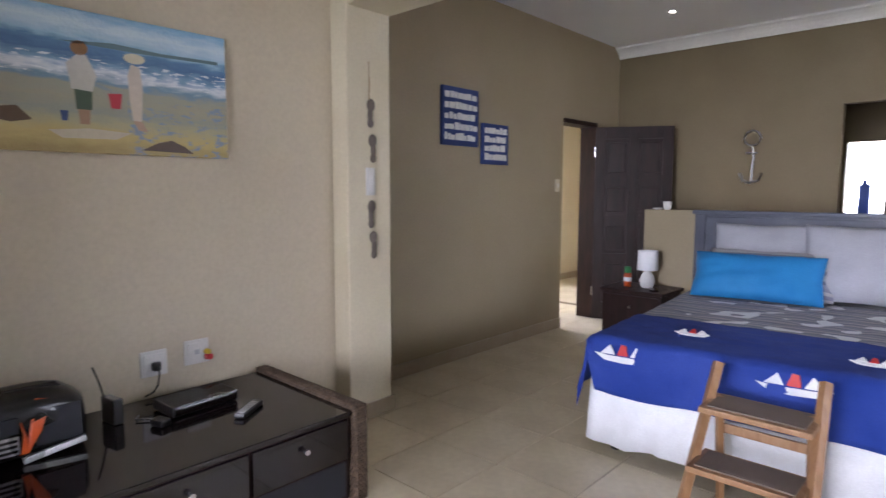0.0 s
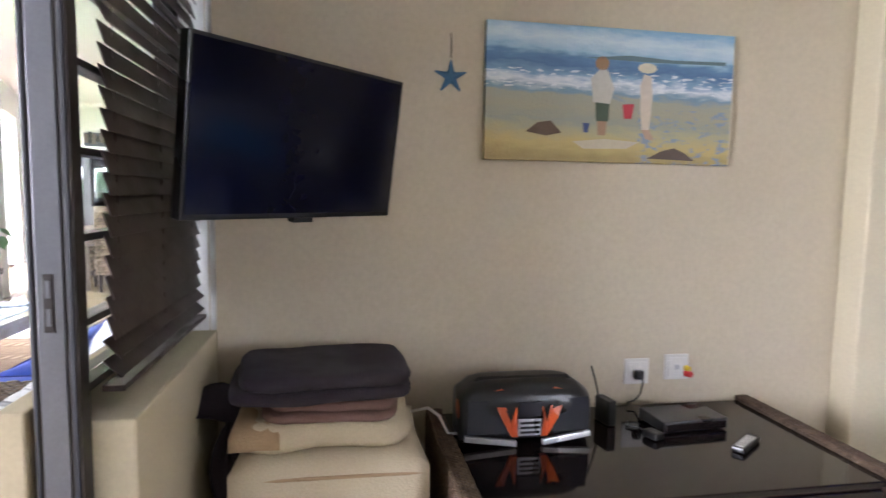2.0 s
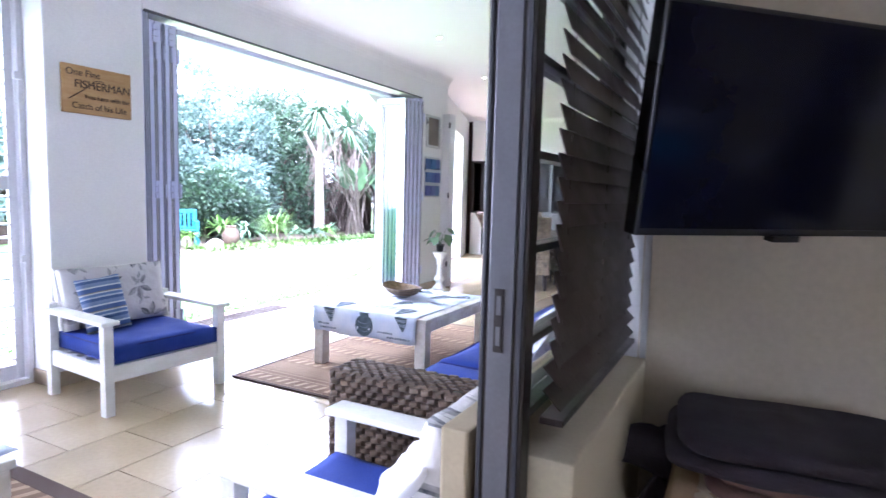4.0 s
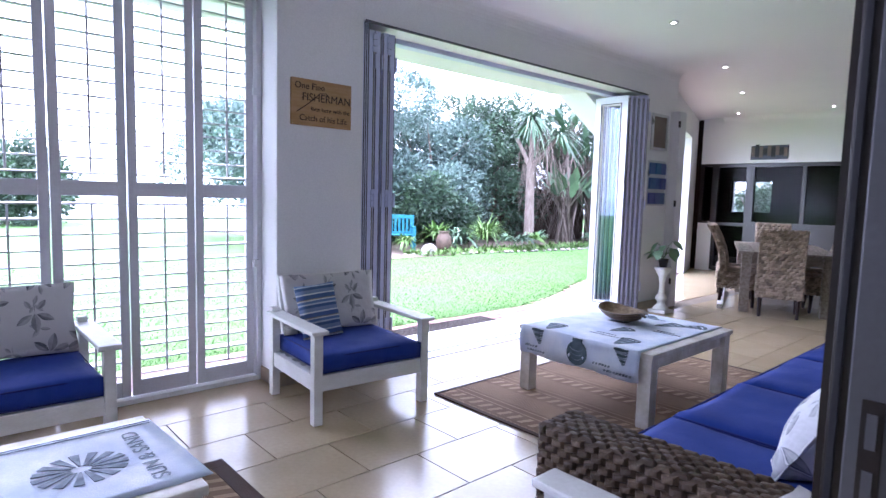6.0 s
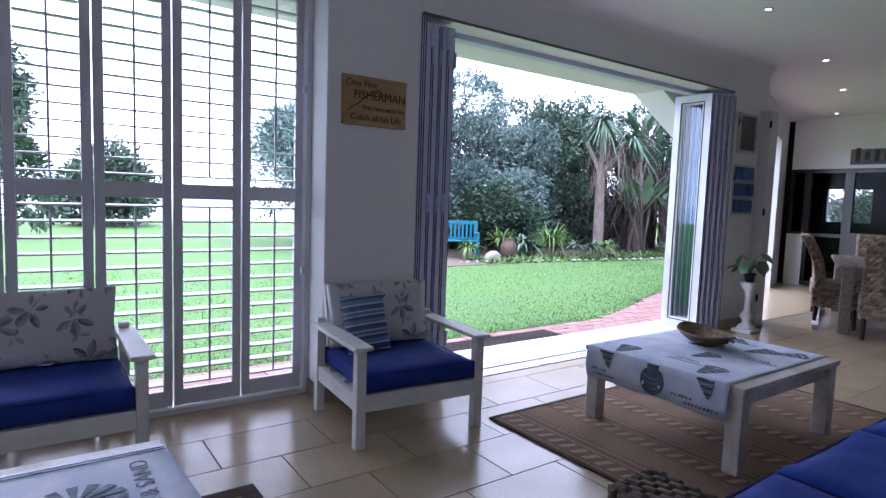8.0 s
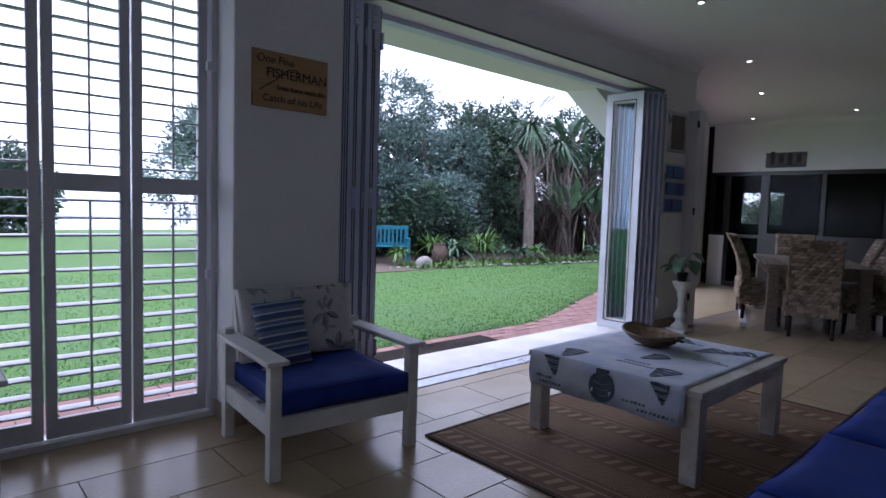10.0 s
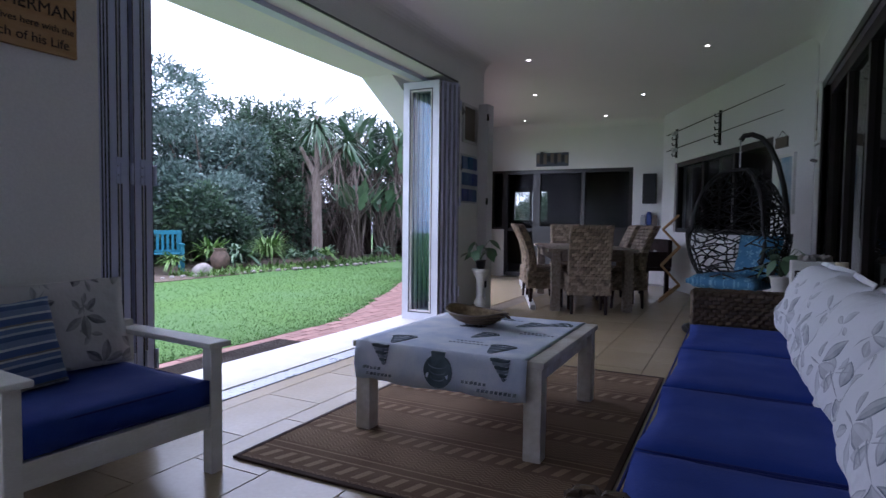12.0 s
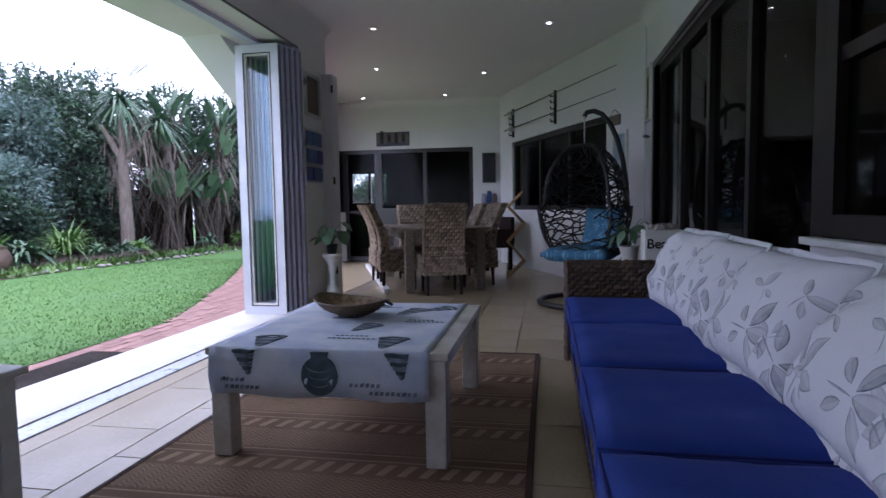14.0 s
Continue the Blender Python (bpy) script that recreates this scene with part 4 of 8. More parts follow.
def lettering(name, body, size, material, parent, m, extrude=0.002, align="CENTER", font_bold=0.0):
    """Raised letters in the built-in font, facing -y of the pose m."""
    cu = bpy.data.curves.new(name, "FONT")
    cu.body, cu.size, cu.extrude, cu.align_x, cu.offset = body, size, extrude, align, font_bold
    cu.materials.append(material)
    ob = new(name, cu)
    ob.parent = parent
    ob.matrix_basis = m @ pose(0, 0, 0, 90, 0, 0)
    return ob


# ---- bedroom ----
# media bench with a glossy dark top and wicker ends
bench = thing("media_bench", "low dark media bench with glossy top and woven wicker ends", "bench", (-1.945, 1.34, 0))
part("carcass", box(B(), -0.39, 0.385, -0.70, 0.70, 0.0, 0.385, 0.004), M_WOOD_AND_GLOOM, bench)
part("top", box(B(), -0.40, 0.40, -0.715, 0.715, 0.385, 0.408, 0.004), M_GLOSS_BLACK, bench)
for k in (-1, 0, 1):
    dr = part("drawer_front", box(B(), 0.385, 0.400, k * 0.465 - 0.225, k * 0.465 + 0.225, 0.20, 0.375, 0.003), M_GLOSS_BLACK, bench)
    part("knob", lathe(B(), [(0.006, 0), (0.006, 0.012), (0.013, 0.02), (0.011, 0.028)], 12), M_CHROME, dr).matrix_basis = pose(0.400, k * 0.465 + 0.0, 0.31, 0, 90, 0)
    # flat black sheet painted in place of a shaded open shelf
    part("shelf_shade_sheet", box(B(), 0.385, 0.388, k * 0.465 - 0.215, k * 0.465 + 0.215, 0.03, 0.185), M_GASKET, bench)
for s, y0 in ((-1, -0.775), (1, 0.715)):
    wicker_box(bench, "wicker_end", -0.41, 0.42, y0, y0 + 0.06, 0.0, 0.425, 0.022, 0.012, 0.006, seed=3 + s)

# portable stereo
radio = thing("stereo", "black portable stereo with orange flashes and silver base trim", "stereo", (-2.10, 0.905, 0.410))
radio.scale = (1.0, 1.0, 0.92)
bm = B()
prof = []
for k in range(24):
    ca, sa = math.cos(2 * math.pi * (k + 0.5) / 24), math.sin(2 * math.pi * (k + 0.5) / 24)
    prof.append((math.copysign(0.122 * abs(ca) ** 0.6, ca), 0.13 + math.copysign(0.13 * abs(sa) ** 0.6, sa)))
n = 10
rings = []
for k in range(n + 1):
    t = k / n * 2 - 1
    sc = 1 - 0.20 * abs(t) ** 6
    rings.append([bm.verts.new((x * sc, t * 0.255, z * sc)) for x, z in prof])
for a, b in zip(rings, rings[1:]):
    for s in range(len(prof)):
        bm.faces.new((a[s], a[(s + 1) % len(prof)], b[(s + 1) % len(prof)], b[s]))
bm.faces.new(rings[0])
bm.faces.new(list(reversed(rings[-1])))
part("body", bm, M_BLACK_PLASTIC, radio, smooth=True)
for s in (-1, 1):
    part("speaker_grille", box(B(), -0.004, 0.004, -0.075, 0.075, -0.07, 0.07, 0.003, m=pose(0.117, s * 0.165, 0.125, 0, -4, 0)), M_GASKET, radio)
    flash = [(0.165, 0.222), (0.108, 0.205), (0.088, 0.152), (0.128, 0.166), (0.112, 0.122), (0.070, 0.040), (0.046, 0.040), (0.058, 0.118), (0.050, 0.158), (0.074, 0.215), (0.105, 0.236)]
    bm = B()
    fronts = [(0.132 - 0.30 * max(0.0, z - 0.13) - 0.12 * max(0.0, 0.07 - z), s * y, z) for y, z in flash]
    a = [bm.verts.new(q) for q in fronts]
    b = [bm.verts.new((q[0] - 0.022, q[1], q[2])) for q in fronts]
    bm.faces.new(a)
    bm.faces.new(list(reversed(b)))
    for k in range(len(a)):
        bm.faces.new((a[k], b[k], b[(k + 1) % len(a)], a[(k + 1) % len(a)]))
    bmesh.ops.triangulate(bm, faces=[f for f in bm.faces if len(f.verts) > 4])
    part("orange_flash", bm, M_ORANGE, radio, "bright orange plastic flash")
    part("silver_trim", box(B(), -0.01, 0.01, -0.10, 0.10, -0.012, 0.012, 0.004, m=pose(0.118, s * 0.15, 0.025, 0, 0, s * 4) @ pose(0, 0, 0, s * 7, 0, 0)), M_SILVER, radio, "silver lower trim")
part("end_cap", lathe(B(), [(0.07, 0), (0.06, 0.012), (0.03, 0.02)], 20), M_ORANGE, radio, "orange side speaker ring").matrix_basis = pose(0, -0.238, 0.12, 90, 0, 0)
part("display", box(B(), 0.120, 0.129, -0.045, 0.045, 0.125, 0.185, 0.002), M_GASKET, radio)
part("keypad", box(B(), 0.124, 0.131, -0.045, 0.045, 0.045, 0.115, 0.002), M_SILVER, radio)
for k in range(3):
    part("key_row", box(B(), 0.131, 0.133, -0.038, 0.038, 0.055 + k * 0.02, 0.065 + k * 0.02), M_BLACK_PLASTIC, radio)
part("cassette_slot", box(B(), 0.072, 0.09, -0.085, 0.085, 0.225, 0.24, 0.002), M_SILVER, radio)
part("handle", tube(B(), [(0.02, -0.2, 0.235), (0.03, -0.18, 0.258), (0.03, 0.18, 0.258), (0.02, 0.2, 0.235)], 0.009, 8), M_BLACK_PLASTIC, radio)

stb = thing("set_top_box", "flat black set-top box", "set-top box", (-2.10, 1.62, 0.410), 4)
part("body", box(B(), -0.09, 0.09, -0.15, 0.15, 0.004, 0.05, 0.006), M_BLACK_PLASTIC, stb)
part("front_strip", box(B(), 0.09, 0.093, -0.14, 0.14, 0.012, 0.04, 0.002), M_GLOSS_BLACK, stb)
for sx in (-0.07, 0.07):
    for sy in (-0.12, 0.12):
        part("foot", cyl(B(), (sx, sy, 0), (sx, sy, 0.004), 0.01, seg=10), M_GASKET, stb)
rem = thing("remote_control", "dark remote control with grey buttons", "remote control", (-1.86, 1.74, 0.410), 35)
part("body", box(B(), -0.024, 0.024, -0.09, 0.09, 0, 0.022, 0.007), M_BLACK_PLASTIC, rem)
bm = B()
for i in range(3):
    for k in range(7):
        box(bm, -0.015 + i * 0.011, -0.007 + i * 0.011, -0.075 + k * 0.02, -0.063 + k * 0.02, 0.021, 0.025)
part("buttons", bm, M_SILVER, rem)
rt = thing("router", "small upright black router with an aerial", "router", (-2.16, 1.30, 0.410), 10)
part("body", box(B(), -0.05, 0.05, -0.02, 0.02, 0, 0.105, 0.006), M_BLACK_PLASTIC, rt)
part("aerial", tube(B(), [(-0.03, -0.015, 0.10), (-0.035, -0.03, 0.17), (-0.04, -0.05, 0.235)], 0.004, 6), M_BLACK_PLASTIC, rt)
mouse = thing("power_adapter", "small black power adapter with cable", "adapter", (-1.98, 1.42, 0.410), 20)
part("body", box(B(), -0.035, 0.035, -0.025, 0.025, 0, 0.03, 0.01), M_BLACK_PLASTIC, mouse)
part("cable", tube(B(), [(-0.03, 0, 0.012), (-0.08, 0.02, 0.006), (-0.13, -0.01, 0.006), (-0.16, 0.03, 0.006)], 0.003, 6), M_BLACK_PLASTIC, mouse)


def wall_socket(y, z, label, plug):
    so = thing("wall_socket", label, "socket", (-2.37, y, z), 0, "bench sockets")
    part("plate", box(B(), 0.0, 0.010, -0.06, 0.06, -0.06, 0.06, 0.004), M_WHITE_PLASTIC, so)
    part("socket_face", box(B(), 0.010, 0.014, -0.045, 0.045, -0.045, 0.045, 0.003), M_WHITE_PLASTIC, so)
    part("rocker", box(B(), 0.014, 0.019, -0.05, -0.03, 0.0, 0.035, 0.003), M_WHITE_PLASTIC, so)
    if plug:
        part("plug", box(B(), 0.014, 0.045, -0.015, 0.02, -0.03, 0.01, 0.006), M_BLACK_PLASTIC, so)
        part("cable", tube(B(), [(0.04, 0, -0.01), (0.07, 0, -0.03), (0.06, -0.005, -0.09), (0.04, -0.02, -0.125), (0.05, -0.06, -0.132)], 0.004, 6), M_BLACK_PLASTIC, so)
    else:
        part("socket_hole", box(B(), 0.0138, 0.0148, -0.012, 0.012, -0.012, 0.012), M_SILVER, so)
        part("red_plug", cyl(B(), (0.012, 0.05, -0.03), (0.04, 0.055, -0.03), 0.018, 0.014), M_RED, so)
        part("yellow_plug", cyl(B(), (0.012, 0.045, -0.005), (0.034, 0.05, -0.005), 0.014, 0.012), M_YELLOW, so)
    return so


wall_socket(1.545, 0.56, "white square wall socket with a black plug", True)
wall_socket(1.745, 0.575, "white square wall socket with red and yellow plugs", False)

# beach painting
pt = thing("painting", "unframed beach painting with two plain figures by the surf", "painting", (-2.37, 1.36, 1.797))
m_canvas, nt, bs = shader("painted_beach_scene", 0.55)
v = coords(nt)
sp = nt.nodes.new("ShaderNodeSeparateXYZ")
nt.links.new(v, sp.inputs[0])
wob = noise_fac(nt, coords(nt, (1, 3, 12)), 3.0, 5.0, 0.0, 1.0)
hgt = calc(nt, "ADD", calc(nt, "DIVIDE", calc(nt, "ADD", sp.outputs["Z"], 0.287), 0.574), calc(nt, "MULTIPLY", calc(nt, "SUBTRACT", wob, 0.5), 0.16))
hgt = calc(nt, "ADD", hgt, calc(nt, "MULTIPLY", sp.outputs["Y"], 0.05))
rp = nt.nodes.new("ShaderNodeValToRGB")
stops = ((0.0, (0.34, 0.26, 0.10)), (0.13, (0.50, 0.40, 0.16)), (0.22, (0.42, 0.38, 0.22)), (0.30, (0.30, 0.32, 0.26)), (0.38, (0.36, 0.34, 0.24)), (0.47, (0.34, 0.34, 0.26)), (0.52, (0.16, 0.28, 0.40)), (0.58, (0.70, 0.74, 0.76)), (0.63, (0.20, 0.34, 0.50)), (0.70, (0.07, 0.16, 0.32)), (0.76, (0.10, 0.22, 0.40)), (0.80, (0.30, 0.48, 0.62)), (0.90, (0.55, 0.66, 0.72)), (1.0, (0.22, 0.42, 0.62)))
while len(rp.color_ramp.elements) < len(stops):
    rp.color_ramp.elements.new(0.5)
for e, (q, c) in zip(rp.color_ramp.elements, stops):
    e.position, e.color = q, (*c, 1)
nt.links.new(hgt, rp.inputs[0])
patch = noise_fac(nt, coords(nt, (1, 4, 9)), 4.0, 4.0, 0.52, 0.62)
lower = calc(nt, "LESS_THAN", sp.outputs["Z"], -0.05)
right = calc(nt, "GREATER_THAN", sp.outputs["Y"], 0.12)
pool = calc(nt, "MULTIPLY", calc(nt, "MULTIPLY", patch, lower), right)
cc = mix(nt, calc(nt, "MULTIPLY", pool, 0.8), rp.outputs[0], (0.17, 0.27, 0.42))
foam = noise_fac(nt, coords(nt, (1, 5, 22)), 4.0, 4.0, 0.55, 0.6)
sea = calc(nt, "MULTIPLY", calc(nt, "GREATER_THAN", sp.outputs["Z"], 0.02), calc(nt, "LESS_THAN", sp.outputs["Z"], 0.10))
cc = mix(nt, calc(nt, "MULTIPLY", foam, calc(nt, "MULTIPLY", sea, 0.85)), cc, (0.75, 0.78, 0.8))
nt.links.new(cc, bs.inputs["Base Color"])
bumped(nt, bs, noise_fac(nt, v, 70.0, 3.0), 0.4, 0.003)
part("canvas", box(B(), 0.0, 0.030, -0.57, 0.57, -0.287, 0.287, 0.003), m_canvas, pt)


def painted(name, pts, col, x=0.0306):
    """A flat painted patch on the canvas from (y, z) corners."""
    bm = B()
    pts = [(y - 0.03, z) for y, z in pts]
    a = [bm.verts.new((x, y, z)) for y, z in pts]
    b = [bm.verts.new((x - 0.003, y, z)) for y, z in pts]
    bm.faces.new(a)
    for k in range(len(a)):
        bm.faces.new((a[k], b[k], b[(k + 1) % len(a)], a[(k + 1) % len(a)]))
    return part(name, bm, mat(name + "_paint", col, 0.55, fine=50, bump=0.2), pt)


def oval(y, z, ry, rz, n=12, jag=0.0):
    return [(y + ry * (1 + jag * math.sin(3 * k)) * math.cos(2 * math.pi * k / n), z + rz * (1 + jag * math.cos(5 * k)) * math.sin(2 * math.pi * k / n)) for k in range(n)]


painted("figure_shirt", [(-0.06, -0.03), (-0.075, 0.07), (-0.03, 0.115), (0.0, 0.11), (0.035, 0.03), (0.015, -0.035)], (0.62, 0.60, 0.54))
painted("figure_shorts", [(-0.05, -0.03), (0.015, -0.035), (0.012, -0.11), (-0.045, -0.11)], (0.06, 0.10, 0.06))
painted("figure_legs", [(-0.04, -0.11), (0.005, -0.11), (0.0, -0.17), (-0.035, -0.17)], (0.42, 0.26, 0.16))
painted("figure_head", oval(-0.025, 0.135, 0.032, 0.030), (0.36, 0.20, 0.09))
painted("figure_dress", [(0.16, -0.06), (0.155, 0.05), (0.17, 0.10), (0.205, 0.09), (0.215, 0.0), (0.205, -0.14), (0.17, -0.14)], (0.66, 0.58, 0.48))
painted("figure_hat", oval(0.185, 0.125, 0.045, 0.022), (0.72, 0.66, 0.48))
painted("figure_feet", [(0.17, -0.14), (0.205, -0.14), (0.23, -0.185), (0.19, -0.18)], (0.5, 0.34, 0.24))
painted("red_bucket", [(0.075, -0.035), (0.13, -0.03), (0.12, -0.095), (0.085, -0.095)], (0.55, 0.03, 0.05))
painted("blue_bucket", [(-0.105, -0.12), (-0.075, -0.12), (-0.08, -0.16), (-0.10, -0.16)], (0.05, 0.09, 0.25))
painted("sandcastle", [(-0.36, -0.165), (-0.31, -0.125), (-0.25, -0.115), (-0.20, -0.165), (-0.27, -0.18)], (0.14, 0.09, 0.05))
painted("dark_rock", [(0.20, -0.265), (0.27, -0.23), (0.33, -0.215), (0.39, -0.24), (0.43, -0.27)], (0.10, 0.07, 0.05))
painted("far_headland", [(-0.10, 0.155), (0.1, 0.175), (0.3, 0.165), (0.56, 0.17), (0.56, 0.155), (0.2, 0.15)], (0.12, 0.20, 0.22))
painted("sand_glint", [(-0.15, -0.20), (0.0, -0.185), (0.16, -0.195), (0.1, -0.225), (-0.1, -0.23)], (0.62, 0.56, 0.42))

# starfish on a cord
st = thing("starfish", "weathered blue starfish hanging on a cord", "wall ornament", (-2.37, 0.645, 1.845))
bm = B()
top, rim = bm.verts.new((0.028, 0, 0)), []
bot = bm.verts.new((0.002, 0, 0))
for k in range(10):
    a = math.pi / 2 + k * math.pi / 5
    r = 0.098 if k % 2 == 0 else 0.029
    rim.append(bm.verts.new((0.006 if k % 2 == 0 else 0.010, r * math.cos(a), r * math.sin(a))))
for k in range(10):
    bm.faces.new((top, rim[k], rim[(k + 1) % 10]))
    bm.faces.new((bot, rim[(k + 1) % 10], rim[k]))
bmesh.ops.bevel(bm, geom=list(bm.edges), offset=0.004, segments=1, affect="EDGES")
part("star", bm, M_STAR, st)
part("cord", tube(B(), [(0.006, 0, 0.08), (0.004, 0.003, 0.13), (0.004, 0, 0.18)], 0.003, 6), M_STONE_GREY, st)

# television on its wall arm
tv = thing("television", "switched-off black flat television tilted on a wall arm", "television")
tv.matrix_basis = pose(-1.895, 0.069, 1.272, 0, 0, 134) @ pose(0, 0, 0, 8, 0, 0)
part("casing", box(B(), -0.425, 0.425, -0.005, 0.04, 0.0, 0.505, 0.006), M_BLACK_PLASTIC, tv)
part("screen", box(B(), -0.413, 0.413, -0.008, -0.004, 0.018, 0.493), M_SCREEN, tv)
part("sensor", box(B(), -0.04, 0.04, -0.012, 0.02, -0.014, 0.002, 0.003), M_BLACK_PLASTIC, tv)
part("bracket_plate", box(B(), -0.12, 0.12, 0.04, 0.06, 0.15, 0.37, 0.003), M_BLACK_PLASTIC, tv)
part("bracket_arm", tube(B(), [(0, 0.06, 0.26), (0.08, 0.24, 0.27), (0.28, 0.40, 0.30)], 0.018, 8), M_BLACK_PLASTIC, tv)

# pouf with folded blankets
pf = thing("pouf", "square cream upholstered pouf", "pouf", (-2.03, 0.17, 0))
part("pad", cushion(B(), 0.56, 0.64, 0.50, 0.86, 12), M_CREAM_CLOTH, pf, smooth=True)
part("seam", tube(B(), [(-0.27, -0.31, 0.44), (0.27, -0.31, 0.44), (0.275, 0.31, 0.44), (-0.27, 0.31, 0.44), (-0.27, -0.31, 0.44)], 0.006, 6), M_TAN_CLOTH, pf)


def roll(w, d, h, z, dy, seed):
    """A thick soft fold of cloth with a full round edge and gentle dents."""
    bm = B()
    bmesh.ops.create_cube(bm, size=1.0)
    bmesh.ops.subdivide_edges(bm, edges=list(bm.edges), cuts=11, use_grid_fill=True)
    for v in bm.verts:
        x, y, q = v.co * 2
        big = max(abs(x), abs(y), 1e-6)
        rr = (abs(x) ** 7 + abs(y) ** 7 + 1e-12) ** (1 / 7)
        x, y = x * big / rr, y * big / rr
        inset = h * 0.5 * (1 - math.sqrt(max(0.0, 1 - q * q)))
        b = noise.noise((x * 1.6 + seed, y * 1.6, q * 0.4 + seed * 0.3))
        s = noise.noise((x * 2.2, y * 2.2 + seed, 4.0))
        v.co = (x * (w / 2 - inset + 0.012 * s), y * (d / 2 - inset + 0.014 * b) + dy, z + h / 2 + q * h / 2 + 0.16 * b * h)
    return bm


def folded(name, label, x, y, z, w, d, h, layers, material, turn, seed):
    fb = thing(name, label, "blanket", (x, y, z), turn, "folded blankets on the pouf")
    hh = h / layers
    for k in range(layers):
        s = 1 - 0.05 * k
        part("fold", roll(w * s, d * s, hh * 1.06, k * hh, 0.012 * (k % 2), seed + k), material, fb, smooth=True)
    return fb


t1 = folded("towel", "rolled cream and tan towel", -2.04, 0.15, 0.488, 0.44, 0.58, 0.105, 1, M_CREAM_CLOTH, 2, 4)
part("tan_end", cushion(B(), 0.445, 0.16, 0.108, 0.45, 8, pose(0, -0.235, -0.001), 0.01, 9), M_TAN_CLOTH, t1, "tan striped end", smooth=True)
folded("blanket", "folded mauve-brown fleece blanket", -2.04, 0.17, 0.588, 0.42, 0.46, 0.07, 2, M_MAUVE, -3, 14)
folded("blanket", "thick folded charcoal fleece blanket", -2.05, 0.13, 0.655, 0.46, 0.62, 0.092, 2, M_TERRY, 4, 24)
folded("blanket", "charcoal blanket end hanging beside the pouf", -2.15, -0.20, 0.0, 0.30, 0.12, 0.56, 1, M_TERRY, 0, 31)
wc = thing("white_cable", "loose white cable beside the stereo", "cable", (-2.2, 0.58, 0.43))
part("cord", tube(B(), [(0.0, -0.1, 0.05), (0.05, -0.04, 0.08), (0.09, 0.0, 0.06), (0.12, 0.03, 0.0), (0.1, 0.08, -0.012)], 0.006, 6), M_WHITE_PLASTIC, wc)

# footprints and switch on the pillar
for k, z in enumerate((1.80, 1.60, 1.22, 1.04)):
    fp = thing("footprint_plaque", "small dark carved footprint plaque", "wall ornament", (-2.23, 2.745 + 0.01 * (k % 2), z), 0, "footprint plaques")
    bm = B()
    for dy, dz, ry, rz in ((0.0, 0.045, 0.030, 0.038), (0.006, -0.01, 0.018, 0.045), (0.004, -0.055, 0.022, 0.028)):
        bmesh.ops.create_icosphere(bm, subdivisions=2, radius=1.0, matrix=pose(0.008, dy * (1 if k % 2 else -1), dz) @ Matrix.Diagonal((0.010, ry, rz, 1)))
    part("sole", bm, M_STONE_GREY, fp, smooth=True)
fc = thing("wall_hanger", "thin tan cord hanging from a hook", "wall hanger", (-2.23, 2.735, 1.88))
part("strand", tube(B(), [(0.004, 0, 0), (0.004, 0.004, 0.1), (0.004, 0, 0.21)], 0.003, 6), M_TAN_CLOTH, fc)
sw = thing("dimmer", "white wall control on the pillar", "switch", (-2.23, 2.735, 1.41))
part("plate", box(B(), 0, 0.02, -0.03, 0.03, -0.08, 0.08, 0.006), M_WHITE_PLASTIC, sw)
part("rocker", box(B(), 0.02, 0.026, -0.015, 0.015, -0.03, 0.03, 0.003), M_WHITE_PLASTIC, sw)
s2 = thing("light_switch", "cream light switch beside the door", "switch", (-2.64, 5.42, 1.41))
part("plate", box(B(), 0, 0.012, -0.035, 0.035, -0.06, 0.06, 0.004), M_PALE_CREAM, s2)
part("rocker", box(B(), 0.012, 0.018, -0.012, 0.012, -0.02, 0.02, 0.003), M_WHITE_PLASTIC, s2)


def plaque(y, z, w, h, rows, label):
    pq = thing("beach_plaque", label, "wall plaque", (-2.64, y, z), 0, "blue plaques")
    part("board", box(B(), 0.0, 0.03, -w / 2, w / 2, -h / 2, h / 2, 0.004), M_PLAQUE, pq)
    rng = random.Random(int(y * 100))
    for k in range(rows):
        zc = h / 2 - (k + 0.8) * h / (rows + 0.6)
        a = -w / 2 + 0.02
        bm = B()
        while a < w / 2 - 0.05:
            b = min(a + rng.uniform(0.025, 0.06), w / 2 - 0.02)
            box(bm, 0.030, 0.034, a, b, zc - 0.022, zc + 0.022 + rng.uniform(-0.008, 0.012), 0.004)
            a = b + rng.uniform(0.004, 0.012)
        part("raised_letters", bm, M_WHITE_PLASTIC, pq)


plaque(3.98, 1.925, 0.42, 0.44, 5, "blue board with rows of raised white letters")
plaque(4.42, 1.74, 0.34, 0.33, 4, "smaller blue board with raised white letters")

# open bedroom door
slab("trim_door_head", -2.80, -2.62, 5.52, 6.16, 2.02, 2.06, M_WOOD_AND_GLOOM)
slab("trim_door_jamb_far", -2.80, -2.62, 6.13, 6.16, 0, 2.02, M_WOOD_AND_GLOOM)
dr = thing("door_1", "open dark-stained panelled wooden door", "door", (-2.60, 6.09, 0.01), 28, kind="structure")
W, H = 0.76, 2.0
bm = B()
for x0, x1 in ((0, 0.10), (W - 0.10, W), (W / 2 - 0.045, W / 2 + 0.045)):
    box(bm, x0, x1, -0.02, 0.02, 0, H, 0.003)
for z0, z1 in ((0, 0.18), (0.62, 0.70), (1.02, 1.10), (1.42, 1.50), (1.88, H)):
    box(bm, 0.10, W / 2 - 0.045, -0.019, 0.019, z0, z1)
    box(bm, W / 2 + 0.045, W - 0.10, -0.019, 0.019, z0, z1)
part("leaf", bm, M_WOOD_AND_GLOOM, dr)
